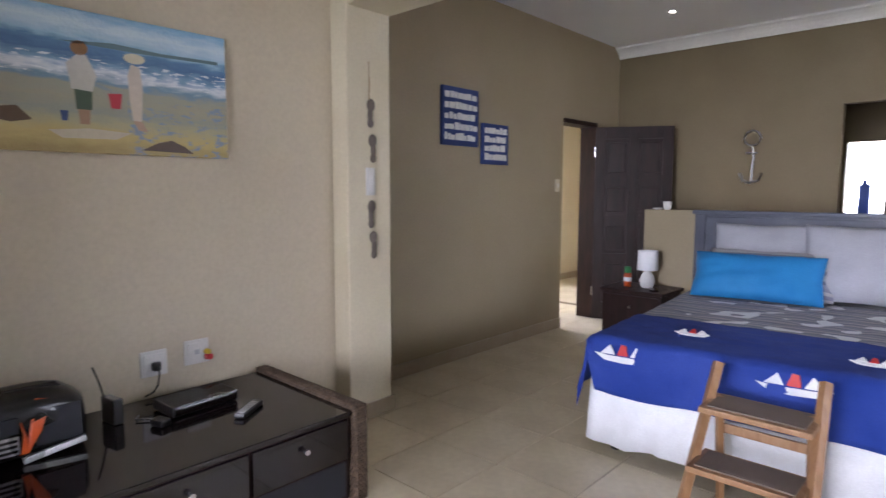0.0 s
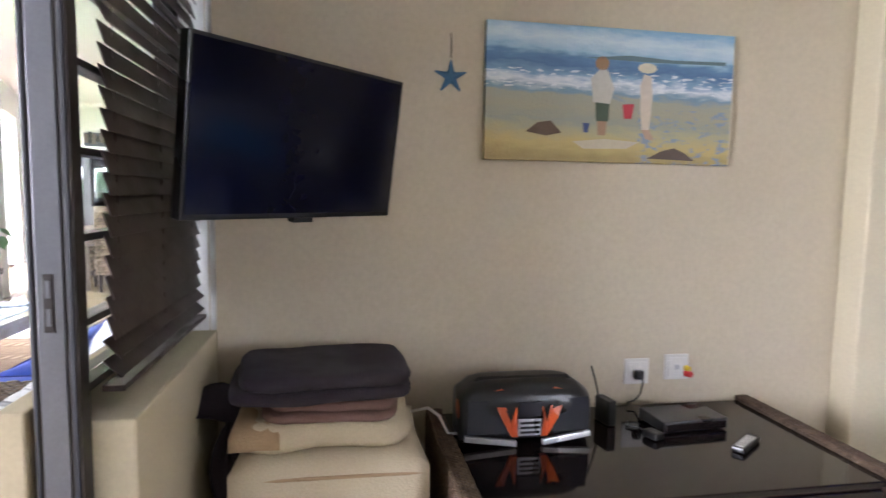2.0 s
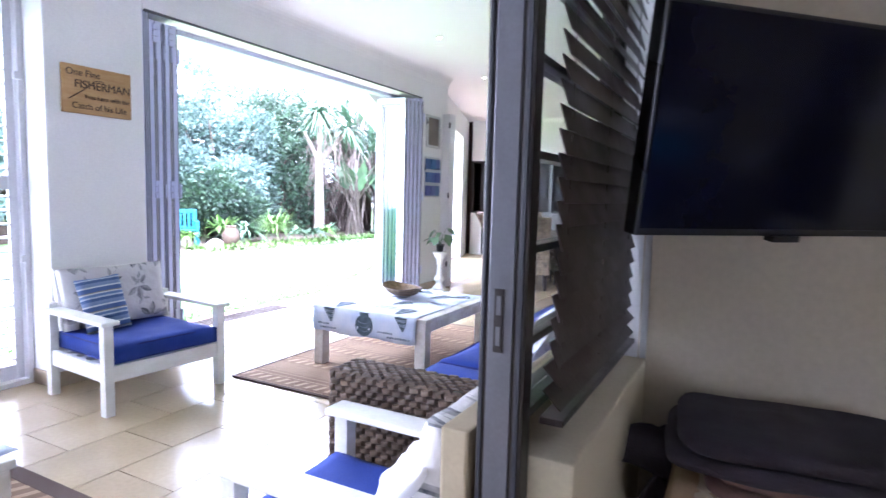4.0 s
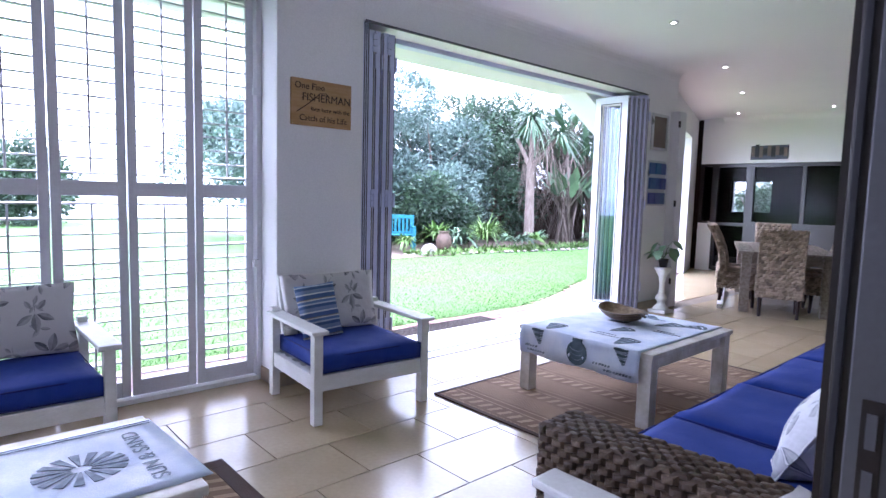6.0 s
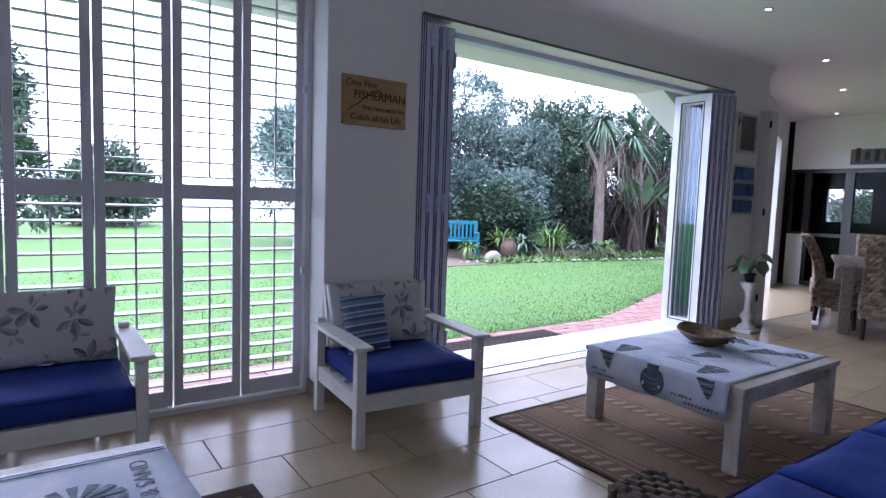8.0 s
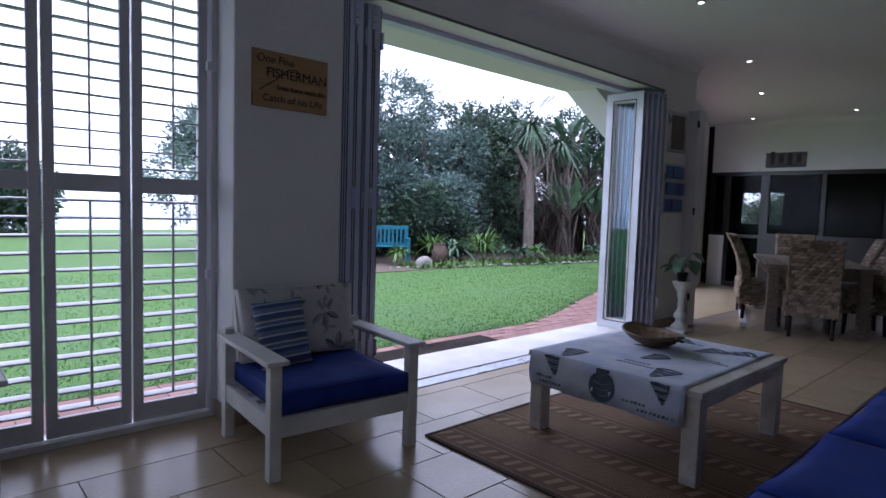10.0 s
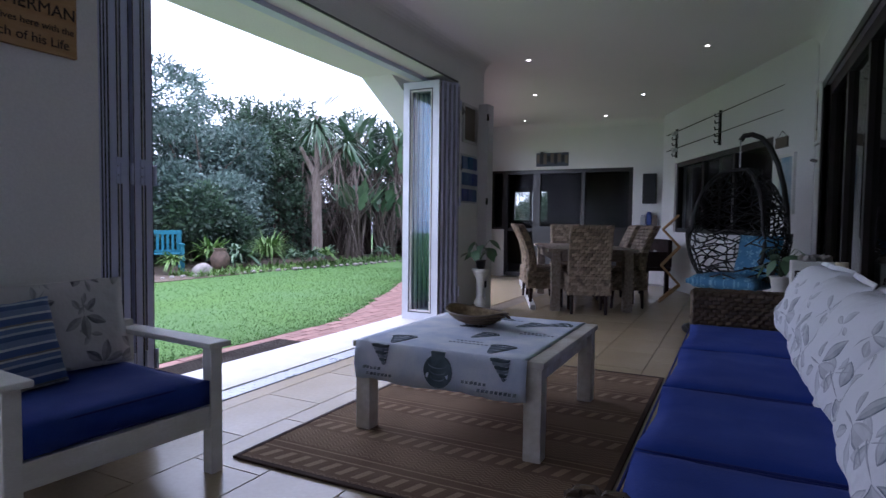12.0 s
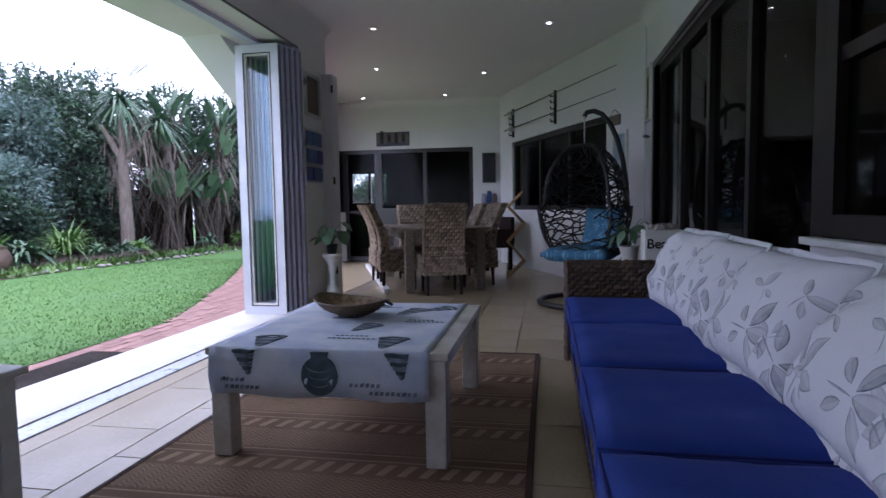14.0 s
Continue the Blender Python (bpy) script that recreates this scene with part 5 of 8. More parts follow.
for x0, x1 in ((0.10, W / 2 - 0.045), (W / 2 + 0.045, W - 0.10)):
    for z0, z1 in ((0.18, 0.62), (0.70, 1.02), (1.10, 1.42), (1.50, 1.88)):
        part("panel", box(B(), x0, x1, -0.004, 0.004, z0, z1), M_WOOD_AND_GLOOM, dr)
        part("raised_field", box(B(), x0 + 0.03, x1 - 0.03, -0.013, 0.013, z0 + 0.035, z1 - 0.035, 0.008), M_WOOD_AND_GLOOM, dr)
hd = part("handle_plate", box(B(), W - 0.075, W - 0.035, -0.027, -0.02, 0.95, 1.15, 0.003), M_CHROME, dr)
part("lever", tube(B(), [(W - 0.055, -0.025, 1.08), (W - 0.055, -0.06, 1.08), (W - 0.16, -0.062, 1.085)], 0.009, 8), M_CHROME, hd)
for z in (0.25, 1.7):
    part("hinge", cyl(B(), (0, -0.024, z), (0, -0.024, z + 0.1), 0.008), M_CHROME, dr)

# bed
bed = thing("bed", "double bed with nautical blue throw over a grey quilt", "bed", (-1.03, 3.23, 0), 5)
BW, BL = 1.62, 2.08
part("base", box(B(), 0.03, BW - 0.03, 0.02, BL, 0.10, 0.34, 0.01), M_SHEET, bed)
bm = B()
# pleated skirt hung round the base
sk = []
path = [(0.0, BL, 0)] + [(0.0, BL * (1 - k / 30), 0) for k in range(1, 31)] + [(BW * k / 30, 0.0, 0) for k in range(1, 31)] + [(BW, BL * k / 30, 0) for k in range(1, 31)]
for k, (x, y, _) in enumerate(path):
    o = 0.012 * math.sin(k * 1.9) + 0.006 * math.sin(k * 4.3)
    cx, cy = BW / 2 - x, BL / 2 - y
    ln = math.hypot(cx, cy)
    sk.append((bm.verts.new((x - cx / ln * (0.01 + o * 0.3), y - cy / ln * (0.01 + o * 0.3), 0.46)), bm.verts.new((x - cx / ln * (0.03 + o), y - cy / ln * (0.03 + o), 0.065 + 0.01 * math.sin(k * 0.9)))))
for a, b in zip(sk, sk[1:]):
    bm.faces.new((a[0], b[0], b[1], a[1]))
skp = part("bed_skirt", bm, M_SHEET, bed, "white hanging bed skirt", smooth=True)
skp.modifiers.new("thick", "SOLIDIFY").thickness = 0.004
part("mattress", cushion(B(), BW, BL, 0.27, 0.9, 12, pose(BW / 2, BL / 2, 0.34)), M_SHEET, bed, smooth=True)
for x in (0.1, BW - 0.1):
    part("castor", cyl(B(), (x - 0.015, 0.08, 0.035), (x + 0.015, 0.08, 0.035), 0.035), M_BLACK_PLASTIC, bed)
    part("castor_stem", cyl(B(), (x, 0.08, 0.035), (x, 0.08, 0.11), 0.012), M_BLACK_PLASTIC, bed)
    part("foot", cyl(B(), (x, BL - 0.1, 0.0), (x, BL - 0.1, 0.11), 0.025), M_BLACK_PLASTIC, bed)
hb = part("headboard", box(B(), -0.06, BW + 0.06, BL + 0.02, BL + 0.06, 0.2, 1.18, 0.004), M_HEADBOARD, bed)
part("headboard_cap", box(B(), -0.09, BW + 0.09, BL - 0.01, BL + 0.075, 1.18, 1.21, 0.005), M_HEADBOARD, hb)
for x0 in (-0.07, BW - 0.01):
    part("headboard_post", box(B(), x0, x0 + 0.08, BL, BL + 0.06, 0.0, 1.18, 0.005), M_HEADBOARD, hb)
part("headboard_rail", box(B(), 0.01, BW - 0.01, BL + 0.005, BL + 0.02, 1.02, 1.16, 0.004), M_HEADBOARD, hb)


def drape(name, x0, x1, y0, y1, z, drop_l, drop_f, material, label, seed):
    """A cloth lying on the bed that hangs over its side and foot with soft folds."""
    bm = B()
    nx, ny = 44, 40
    g = {}
    for i in range(nx + 1):
        for j in range(ny + 1):
            u = -drop_l + (x1 - x0 + drop_l * 2) * i / nx
            w = -drop_f + (y1 - y0 + drop_f) * j / ny
            x, y, zz = x0 + u, y0 + w, z
            fold = 0.018 * math.sin(i * 0.55 + seed) + 0.01 * noise.noise((i * 0.3, j * 0.3, seed))
            if u < 0:
                zz += u
                x = x0 - 0.03 + fold
            if u > x1 - x0:
                zz -= u - (x1 - x0)
                x = x1 + 0.03
            if w < 0:
                zz += w * (1.0 if u >= 0 else 0.4)
                y = y0 - 0.035 + fold
            zz += 0.010 * noise.noise((i * 0.35, j * 0.35, 3 + seed))
            g[i, j] = bm.verts.new((x, y, max(zz, 0.12)))
    for i in range(nx):
        for j in range(ny):
            bm.faces.new((g[i, j], g[i + 1, j], g[i + 1, j + 1], g[i, j + 1]))
    ob = part(name, bm, material, None, smooth=True)
    ob.matrix_basis = bed.matrix_basis
    ob.modifiers.new("thick", "SOLIDIFY").thickness = 0.008
    return tagged(ob, label, "bedspread")


drape("quilt", 0.0, BW, 0.30, 1.80, 0.612, 0.18, 0.0, M_QUILT, "grey striped quilt spread over the bed", 2)
throw = drape("throw", -0.012, BW + 0.012, -0.01, 0.62, 0.628, 0.27, 0.29, M_BLUE_CLOTH, "royal blue throw with sailing boats over the bed foot", 5)
rng = random.Random(5)


def sail_boat(x, y, z, upright, s):
    """White boat with two sails and a red one, sewn on the throw."""
    m = pose(x, y, z, 90 if upright else 25, 0, rng.uniform(-4, 4))
    for nm, pts, mt in (("boat_hull", [(-0.14, 0.008), (-0.07, -0.002), (0.07, -0.002), (0.14, 0.008), (0.10, -0.040), (0.0, -0.048), (-0.09, -0.040)], M_SHEET), ("boat_sail", [(-0.11, 0.008), (-0.035, 0.008), (-0.06, 0.08)], M_SHEET), ("boat_sail", [(0.04, 0.008), (0.12, 0.008), (0.07, 0.085)], M_SHEET), ("boat_red_sail", [(-0.025, 0.008), (0.03, 0.008), (0.02, 0.085), (-0.005, 0.09)], M_RED)):
        bm = B()
        a = [bm.verts.new((p * s, q * s * 0.68, 0.002)) for p, q in pts]
        b = [bm.verts.new((p * s, q * s * 0.68, -0.004)) for p, q in pts]
        bm.faces.new(a)
        for k in range(len(a)):
            bm.faces.new((a[k], b[k], b[(k + 1) % len(a)], a[(k + 1) % len(a)]))
        ob = part(nm, bm, mt, throw)
        ob.matrix_basis = m


for x in (0.17, 0.90, 1.5):
    sail_boat(x, -0.062, 0.545, True, 1.0)
for x, y in ((0.42, 0.22), (1.16, 0.15), (1.45, 0.42)):
    sail_boat(x, y, 0.648, False, 0.6)


def pillow(label, x, y, z, w, h, d, lean, material, turn=0.0, name="pillow", seed=0):
    """A pillow standing on its long side and leaning back."""
    ob = thing(name, label, "pillow")
    ob.matrix_basis = bed.matrix_basis @ pose(x, y, z, 90 - lean, 0, turn) @ pose(0, h / 2, -d / 2)
    part("cover", cushion(B(), w, h, d, 0.10, 16, None, 0.016, seed, 2.6), material, ob, smooth=True)
    return ob


for x in (0.43, 1.2):
    pillow("pale grey pillow with a scalloped edge against the headboard", x, 1.93, 0.63, 0.66, 0.50, 0.16, 14, M_GREY_CLOTH, seed=int(x * 10))
pillow("large pale grey pillow standing on the bed", 1.05, 1.74, 0.63, 0.68, 0.52, 0.17, 16, M_GREY_CLOTH, seed=22)
pillow("grey striped pillow behind the blue one", 0.52, 1.68, 0.63, 0.78, 0.34, 0.15, 24, M_QUILT, seed=33)
pillow("bright blue satin pillow", 0.47, 1.50, 0.63, 0.80, 0.34, 0.16, 30, M_CYAN_CLOTH, 2, seed=44)

# bedside table with lamp
ns = thing("bedside_table", "small dark bedside table", "bedside table", (-1.66, 5.21, 0))
part("body", box(B(), -0.25, 0.25, -0.20, 0.20, 0.06, 0.53, 0.004), M_WOOD_AND_GLOOM, ns)
part("top", box(B(), -0.27, 0.27, -0.22, 0.22, 0.53, 0.555, 0.004), M_WOOD_AND_GLOOM, ns)
dd = part("drawer_front", box(B(), -0.23, 0.23, -0.212, -0.20, 0.34, 0.51, 0.003), M_WOOD_AND_GLOOM, ns)
part("knob", lathe(B(), [(0.006, 0), (0.013, 0.018), (0.01, 0.026)], 12), M_CHROME, dd).matrix_basis = pose(0, -0.212, 0.42, 90, 0, 0)
for sx in (-0.22, 0.22):
    for sy in (-0.17, 0.17):
        part("leg", box(B(), sx - 0.02, sx + 0.02, sy - 0.02, sy + 0.02, 0, 0.06), M_WOOD_AND_GLOOM, ns)
tl = thing("table_lamp", "white ceramic table lamp with a white drum shade", "lamp", (-1.62, 5.22, 0.556))
part("base", lathe(B(), [(0.04, 0), (0.055, 0.02), (0.062, 0.06), (0.045, 0.11), (0.02, 0.14), (0.014, 0.17)], 20), M_POT_WHITE, tl, smooth=True)
bm = B()
n = 24
for r0, z0, r1, z1 in ((0.085, 0.15, 0.080, 0.31), (0.080, 0.15, 0.075, 0.31)):
    a = [bm.verts.new((r0 * math.cos(2 * math.pi * k / n), r0 * math.sin(2 * math.pi * k / n), z0)) for k in range(n)]
    b = [bm.verts.new((r1 * math.cos(2 * math.pi * k / n), r1 * math.sin(2 * math.pi * k / n), z1)) for k in range(n)]
    for k in range(n):
        bm.faces.new((a[k], a[(k + 1) % n], b[(k + 1) % n], b[k]))
part("shade", bm, M_SHEET, tl, smooth=True)
cn = thing("spray_can", "green and orange spray can", "can", (-1.77, 5.17, 0.556))
part("can", lathe(B(), [(0.03, 0), (0.031, 0.1), (0.028, 0.115)], 16), M_ORANGE, cn, smooth=True)
part("band", lathe(B(), [(0.0315, 0.045), (0.0315, 0.08)], 16), M_SHEET, cn)
part("cap", lathe(B(), [(0.026, 0.115), (0.026, 0.16), (0.02, 0.168)], 16), mat("green_plastic", (0.02, 0.2, 0.06), 0.4, fine=60, bump=0), cn, smooth=True)
ph = thing("phone", "small dark phone lying on the table", "phone", (-1.52, 5.12, 0.556), 25)
part("body", box(B(), -0.035, 0.035, -0.07, 0.07, 0, 0.012, 0.003), M_GLOSS_BLACK, ph)
cp = thing("cup", "small white cup on the half wall", "cup", (-1.60, 5.53, 1.2))
part("bowl", lathe(B(), [(0.022, 0), (0.032, 0.02), (0.034, 0.07), (0.030, 0.07)], 16), M_POT_WHITE, cp, smooth=True)
ds = thing("saucer", "small white dish on the half wall", "dish", (-1.68, 5.52, 1.2))
part("dish", lathe(B(), [(0.02, 0), (0.045, 0.012), (0.043, 0.015)], 16), M_POT_WHITE, ds, smooth=True)
tb = thing("blue_bottle", "dark blue bottle on the headboard ledge", "bottle", (-0.22, 5.53, 1.2))
part("bottle", lathe(B(), [(0.035, 0), (0.035, 0.2), (0.015, 0.215), (0.015, 0.24)], 16), M_PLAQUE, tb, smooth=True)
an = thing("anchor_ornament", "silver anchor wall ornament", "wall ornament", (-1.26, 6.66, 1.66))
bm = B()
tube(bm, [(0.07 * math.cos(a * math.pi / 8), -0.012, 0.20 + 0.07 * math.sin(a * math.pi / 8)) for a in range(17)], 0.012, 6)
tube(bm, [(0, -0.012, 0.13), (0.02, -0.012, 0.0), (0, -0.012, -0.2)], 0.012, 6)
tube(bm, [(-0.10, -0.012, -0.13), (-0.07, -0.012, -0.2), (0, -0.012, -0.225), (0.07, -0.012, -0.2), (0.10, -0.012, -0.13)], 0.014, 6)
tube(bm, [(-0.05, -0.012, 0.06), (0.05, -0.012, 0.06)], 0.010, 6)
part("anchor", bm, M_CHROME, an)

# wooden bed steps
ld = thing("bed_steps", "folding oak steps with carpeted treads before the bed", "steps", (-0.19, 3.11, 0))
for sx in (-0.20, 0.20):
    part("stile", tube(B(), [(sx * 1.12, -0.34, 0.0), (sx * 0.98, 0.01, 0.63)], 0.024, 4), M_OAK, ld)
    part("rear_leg", tube(B(), [(sx * 0.85, 0.04, 0.0), (sx * 0.85, -0.045, 0.50)], 0.018, 4), M_OAK, ld)
for z, y0, y1 in ((0.47, -0.21, 0.02), (0.26, -0.32, -0.10)):
    tr = part("tread", box(B(), -0.20, 0.20, y0, y1, z, z + 0.024, 0.004), M_OAK, ld)
    part("tread_carpet", box(B(), -0.175, 0.175, y0 + 0.025, y1 - 0.025, z + 0.022, z + 0.030, 0.003), M_CARPET, tr)
part("tread", box(B(), -0.21, 0.21, -0.36, -0.22, 0.06, 0.082, 0.004), M_OAK, ld)
part("brace", box(B(), -0.17, 0.17, 0.0, 0.016, 0.33, 0.37, 0.003), M_OAK, ld)


def spot(x, y, z, lit, warm):
    sp_ = thing("downlight", "small recessed ceiling spotlight, lit", "ceiling light", (x, y, z), 0, "ceiling downlights")
    part("bezel", lathe(B(), [(0.024, -0.001), (0.040, -0.003), (0.042, -0.007), (0.030, -0.009)], 20), M_WHITE_PLASTIC, sp_, smooth=True)
    part("bulb", lathe(B(), [(0.024, -0.006), (0.019, -0.011), (0.008, -0.013)], 16), M_SPOT, sp_)
    return sp_


spot(-1.68, 5.66, 2.9, True, 1)


# ---- lounge ----
def upright_cushion(w, h, d, lean, m, seed):
    return cushion(B(), w, h, d, 0.55, 12, m @ pose(0, 0, 0, 90 - lean, 0, 0) @ pose(0, h / 2, -d / 2), 0.008, seed)


def armchair(label, m, w=0.38, seed=1):
    """White slatted armchair, facing -y of its own, with a blue seat pad and a leaf-print back pad."""
    ch = thing("armchair", label, "armchair", group="white lounge armchairs")
    ch.matrix_basis = m
    d = 0.70
    for s in (-1, 1):
        part("front_leg", box(B(), s * w - 0.028, s * w + 0.028, -0.028, 0.028, 0, 0.545, 0.004), M_WHITE_WOOD, ch)
        part("rear_leg", box(B(), s * w - 0.026, s * w + 0.026, d - 0.08, d - 0.02, 0, 0.60, 0.004), M_WHITE_WOOD, ch)
        bm = B()
        box(bm, s * w - 0.055, s * w + 0.055, -0.055, d - 0.02, 0.545, 0.570, 0.008)
        part("armrest", bm, M_WHITE_WOOD, ch)
        part("side_rail", box(B(), s * w - 0.018, s * w + 0.018, 0.028, d - 0.08, 0.20, 0.295, 0.003), M_WHITE_WOOD, ch)
        part("back_post", box(B(), s * (w - 0.07) - 0.02, s * (w - 0.07) + 0.02, -0.02, 0.02, 0, 0.51, 0.003, m=pose(0, d - 0.075, 0.30, -13)), M_WHITE_WOOD, ch)
    part("front_rail", box(B(), -w + 0.028, w - 0.028, -0.018, 0.018, 0.20, 0.295, 0.004), M_WHITE_WOOD, ch)
    part("rear_rail", box(B(), -w + 0.026, w - 0.026, d - 0.07, d - 0.035, 0.22, 0.295, 0.003), M_WHITE_WOOD, ch)
    part("top_rail", box(B(), -w + 0.05, w - 0.05, -0.018, 0.018, 0.44, 0.505, 0.004, m=pose(0, d - 0.075, 0.30, -13)), M_WHITE_WOOD, ch)
    for k in range(5):
        part("seat_slat", box(B(), -w + 0.02, w - 0.02, 0.05 + k * 0.12, 0.11 + k * 0.12, 0.275, 0.292), M_WHITE_WOOD, ch)
    sp_ = part("seat_pad", cushion(B(), 2 * w - 0.06, 0.66, 0.125, 0.80, 12, pose(0, 0.31, 0.293), 0.006, seed), M_BLUE_CLOTH, ch, "royal blue seat pad", smooth=True)
    for z in (0.310, 0.400):
        part("piping", tube(B(), [(-w + 0.035, -0.01, z), (w - 0.035, -0.01, z), (w - 0.035, 0.63, z), (-w + 0.035, 0.63, z), (-w + 0.035, -0.01, z)], 0.004, 6), M_PIPING, sp_)
    part("back_pad", upright_cushion(2 * w - 0.08, 0.40, 0.13, 13, pose(0, 0.555, 0.415), seed + 3), M_FLORAL_GREY, ch, "grey leaf-print back pad", smooth=True)
    return ch


def scatter(label, m, w, h, d, material, seed, category="pillow", name="scatter_cushion"):
    pc = thing(name, label, category)
    pc.matrix_basis = m @ pose(0, 0, 0, 90, 0, 0) @ pose(0, h / 2, -d / 2)
    c = part("cover", cushion(B(), w, h, d, 0.07, 18, None, 0.020, seed, 2.4), material, pc, smooth=True)
    if w > 0.6:
        bm = B()
        ring = []
        loop = [(-1 + 2 * k / 14, -1) for k in range(14)] + [(1, -1 + 2 * k / 10) for k in range(10)] + [(1 - 2 * k / 14, 1) for k in range(14)] + [(-1, 1 - 2 * k / 10) for k in range(10)]
        for k, (u, q) in enumerate(loop):
            wave = 0.007 * math.sin(k * 0.9 + seed) + 0.004 * math.sin(k * 2.1)
            x, y = u * w * 0.485, q * h * 0.485
            ring.append((bm.verts.new((x, y, d * 0.5)), bm.verts.new((x + u * 0.016, y + q * 0.018, d * 0.5 + wave * 0.5)), bm.verts.new((x + u * 0.020, y + q * 0.026, d * 0.5 + wave))))
        for a, b in zip(ring, ring[1:] + ring[:1]):
            bm.faces.new((a[0], b[0], b[1], a[1]))
            bm.faces.new((a[1], b[1], b[2], a[2]))
        fl_ = part("flange", bm, material, c, "loose flat flange round the cushion", smooth=True)
        fl_.modifiers.new("thick", "SOLIDIFY").thickness = 0.004
    part("zip_edge", tube(B(), [(-w * 0.47, -h * 0.47, d * 0.5), (0, -h * 0.485, d * 0.5), (w * 0.47, -h * 0.47, d * 0.5)], 0.003, 6), M_SHEET, c)
    return pc


C1 = pose(-2.66, -3.24, 0, 0, 0, 180 - 4.5)
armchair("white wooden armchair with blue seat beside the pier", C1, seed=1)
pc = thing("scatter_cushion", "small blue and white striped cushion on the armchair", "pillow")
pc.matrix_basis = C1 @ pose(-0.15, 0.40, 0.420, 72, -4, 0) @ pose(0, 0.17, -0.05)
part("cover", cushion(B(), 0.28, 0.36, 0.13, 0.08, 16, None, 0.014, 12, 2.6), striped("cushion_blue_stripes", ((0.0, (0.05, 0.10, 0.25)), (0.22, (0.55, 0.58, 0.62)), (0.30, (0.16, 0.22, 0.36)), (0.5, (0.04, 0.09, 0.22)), (0.66, (0.40, 0.46, 0.55)), (0.74, (0.10, 0.17, 0.33)), (0.88, (0.6, 0.6, 0.58)), (0.94, (0.2, 0.18, 0.16))), 0.12, "Y"), pc, smooth=True)
armchair("white wooden armchair with blue seat before the shutters", pose(-0.90, -3.62, 0, 0, 0, 180), seed=5)
armchair("white wooden armchair with blue seat beside the wicker sofa", pose(-1.66, -1.27, 0, 0, 0, 0), 0.26, seed=9)
scatter("leaf-print cushion on the armchair by the doorway", pose(-1.60, -0.90, 0.42, -38, 0, 8), 0.40, 0.34, 0.12, M_FLORAL, 61)


def motif(parent, name, pts, z, material):
    """A flat printed shape on cloth from (x, y) corners."""
    bm = B()
    a = [bm.verts.new((x, y, z + 0.0012)) for x, y in pts]
    b = [bm.verts.new((x, y, z - 0.001)) for x, y in pts]
    bm.faces.new(a)
    for k in range(len(a)):
        bm.faces.new((a[k], b[k], b[(k + 1) % len(a)], a[(k + 1) % len(a)]))
    return part(name, bm, material, parent)


M_SHELL = mat("grey_blue_shell_print", (0.07, 0.10, 0.15), 0.9, col2=(0.28, 0.33, 0.40), coarse=22, fine=90, bump=0.0)
M_SHELL_DARK = mat("dark_teal_shell_print", (0.035, 0.06, 0.075), 0.9, col2=(0.10, 0.14, 0.17), coarse=18, fine=90, bump=0.0)
M_CLOTH_WHITE = mat("white_printed_cotton", (0.76, 0.79, 0.86), 0.9, col2=(0.50, 0.58, 0.74), coarse=5.5, fine=200, bump=0.3)


def table(name, label, at, lx, ly, top, seed):
    tb_ = thing(name, label, "coffee table", at)
    part("tabletop", box(B(), -lx / 2, lx / 2, -ly / 2, ly / 2, top - 0.032, top, 0.006), M_WORN_WHITE, tb_)
    for sx in (-1, 1):
        for sy in (-1, 1):
            x, y = sx * (lx / 2 - 0.055), sy * (ly / 2 - 0.055)
            part("leg", box(B(), x - 0.042, x + 0.042, y - 0.042, y + 0.042, 0, top - 0.032, 0.006), M_WORN_WHITE, tb_)
    for s in (-1, 1):
        part("apron", box(B(), -lx / 2 + 0.12, lx / 2 - 0.12, s * (ly / 2 - 0.05) - 0.012, s * (ly / 2 - 0.05) + 0.012, top - 0.11, top - 0.032), M_WORN_WHITE, tb_)
        part("apron", box(B(), s * (lx / 2 - 0.05) - 0.012, s * (lx / 2 - 0.05) + 0.012, -ly / 2 + 0.12, ly / 2 - 0.12, top - 0.11, top - 0.032), M_WORN_WHITE, tb_)
    return tb_


TX, TY, TL, TWD = -4.30, -2.465, 1.13, 1.02
table("coffee_table", "low square-legged white wooden coffee table", (TX, TY, 0.011), TL, TWD, 0.462, 1)
# its cloth: lies on top and hangs over the two ends
cl = thing("tablecloth", "white cloth printed with grey-blue shells on the table", "tablecloth", (TX, TY, 0.476))
bm = B()
n, rows = 26, []
xs = [(TL / 2 + 0.006, -0.19), (TL / 2 + 0.008, -0.12), (TL / 2 + 0.006, -0.05), (TL / 2 + 0.003, 0.0)] + [(TL / 2 - 0.02 - k * (TL - 0.04) / 12, 0.0015) for k in range(13)] + [(-TL / 2 - 0.003, 0.0), (-TL / 2 - 0.006, -0.05), (-TL / 2 - 0.007, -0.17)]
for k, (x, z) in enumerate(xs):
    r = []
    for j in range(n + 1):
        y = -0.485 + 0.92 * j / n
        hang = z < -0.01
        o = (0.006 + 0.010 * min(1, -z / 0.12)) * math.sin(j * 1.1 + k) if hang else 0.0
        r.append(bm.verts.new((x + (abs(o) if x > 0 else -abs(o)), y, z + (0.006 * math.sin(j * 0.5) if z < -0.15 else 0.0012 * noise.noise((j * 0.4, k * 0.5, 0))))))
    rows.append(r)
for a, b in zip(rows, rows[1:]):
    for j in range(n):
        bm.faces.new((a[j], a[j + 1], b[j + 1], b[j]))
cover = part("cloth", bm, M_CLOTH_WHITE, cl, smooth=True)
cover.modifiers.new("thick", "SOLIDIFY").thickness = 0.002
rng = random.Random(8)


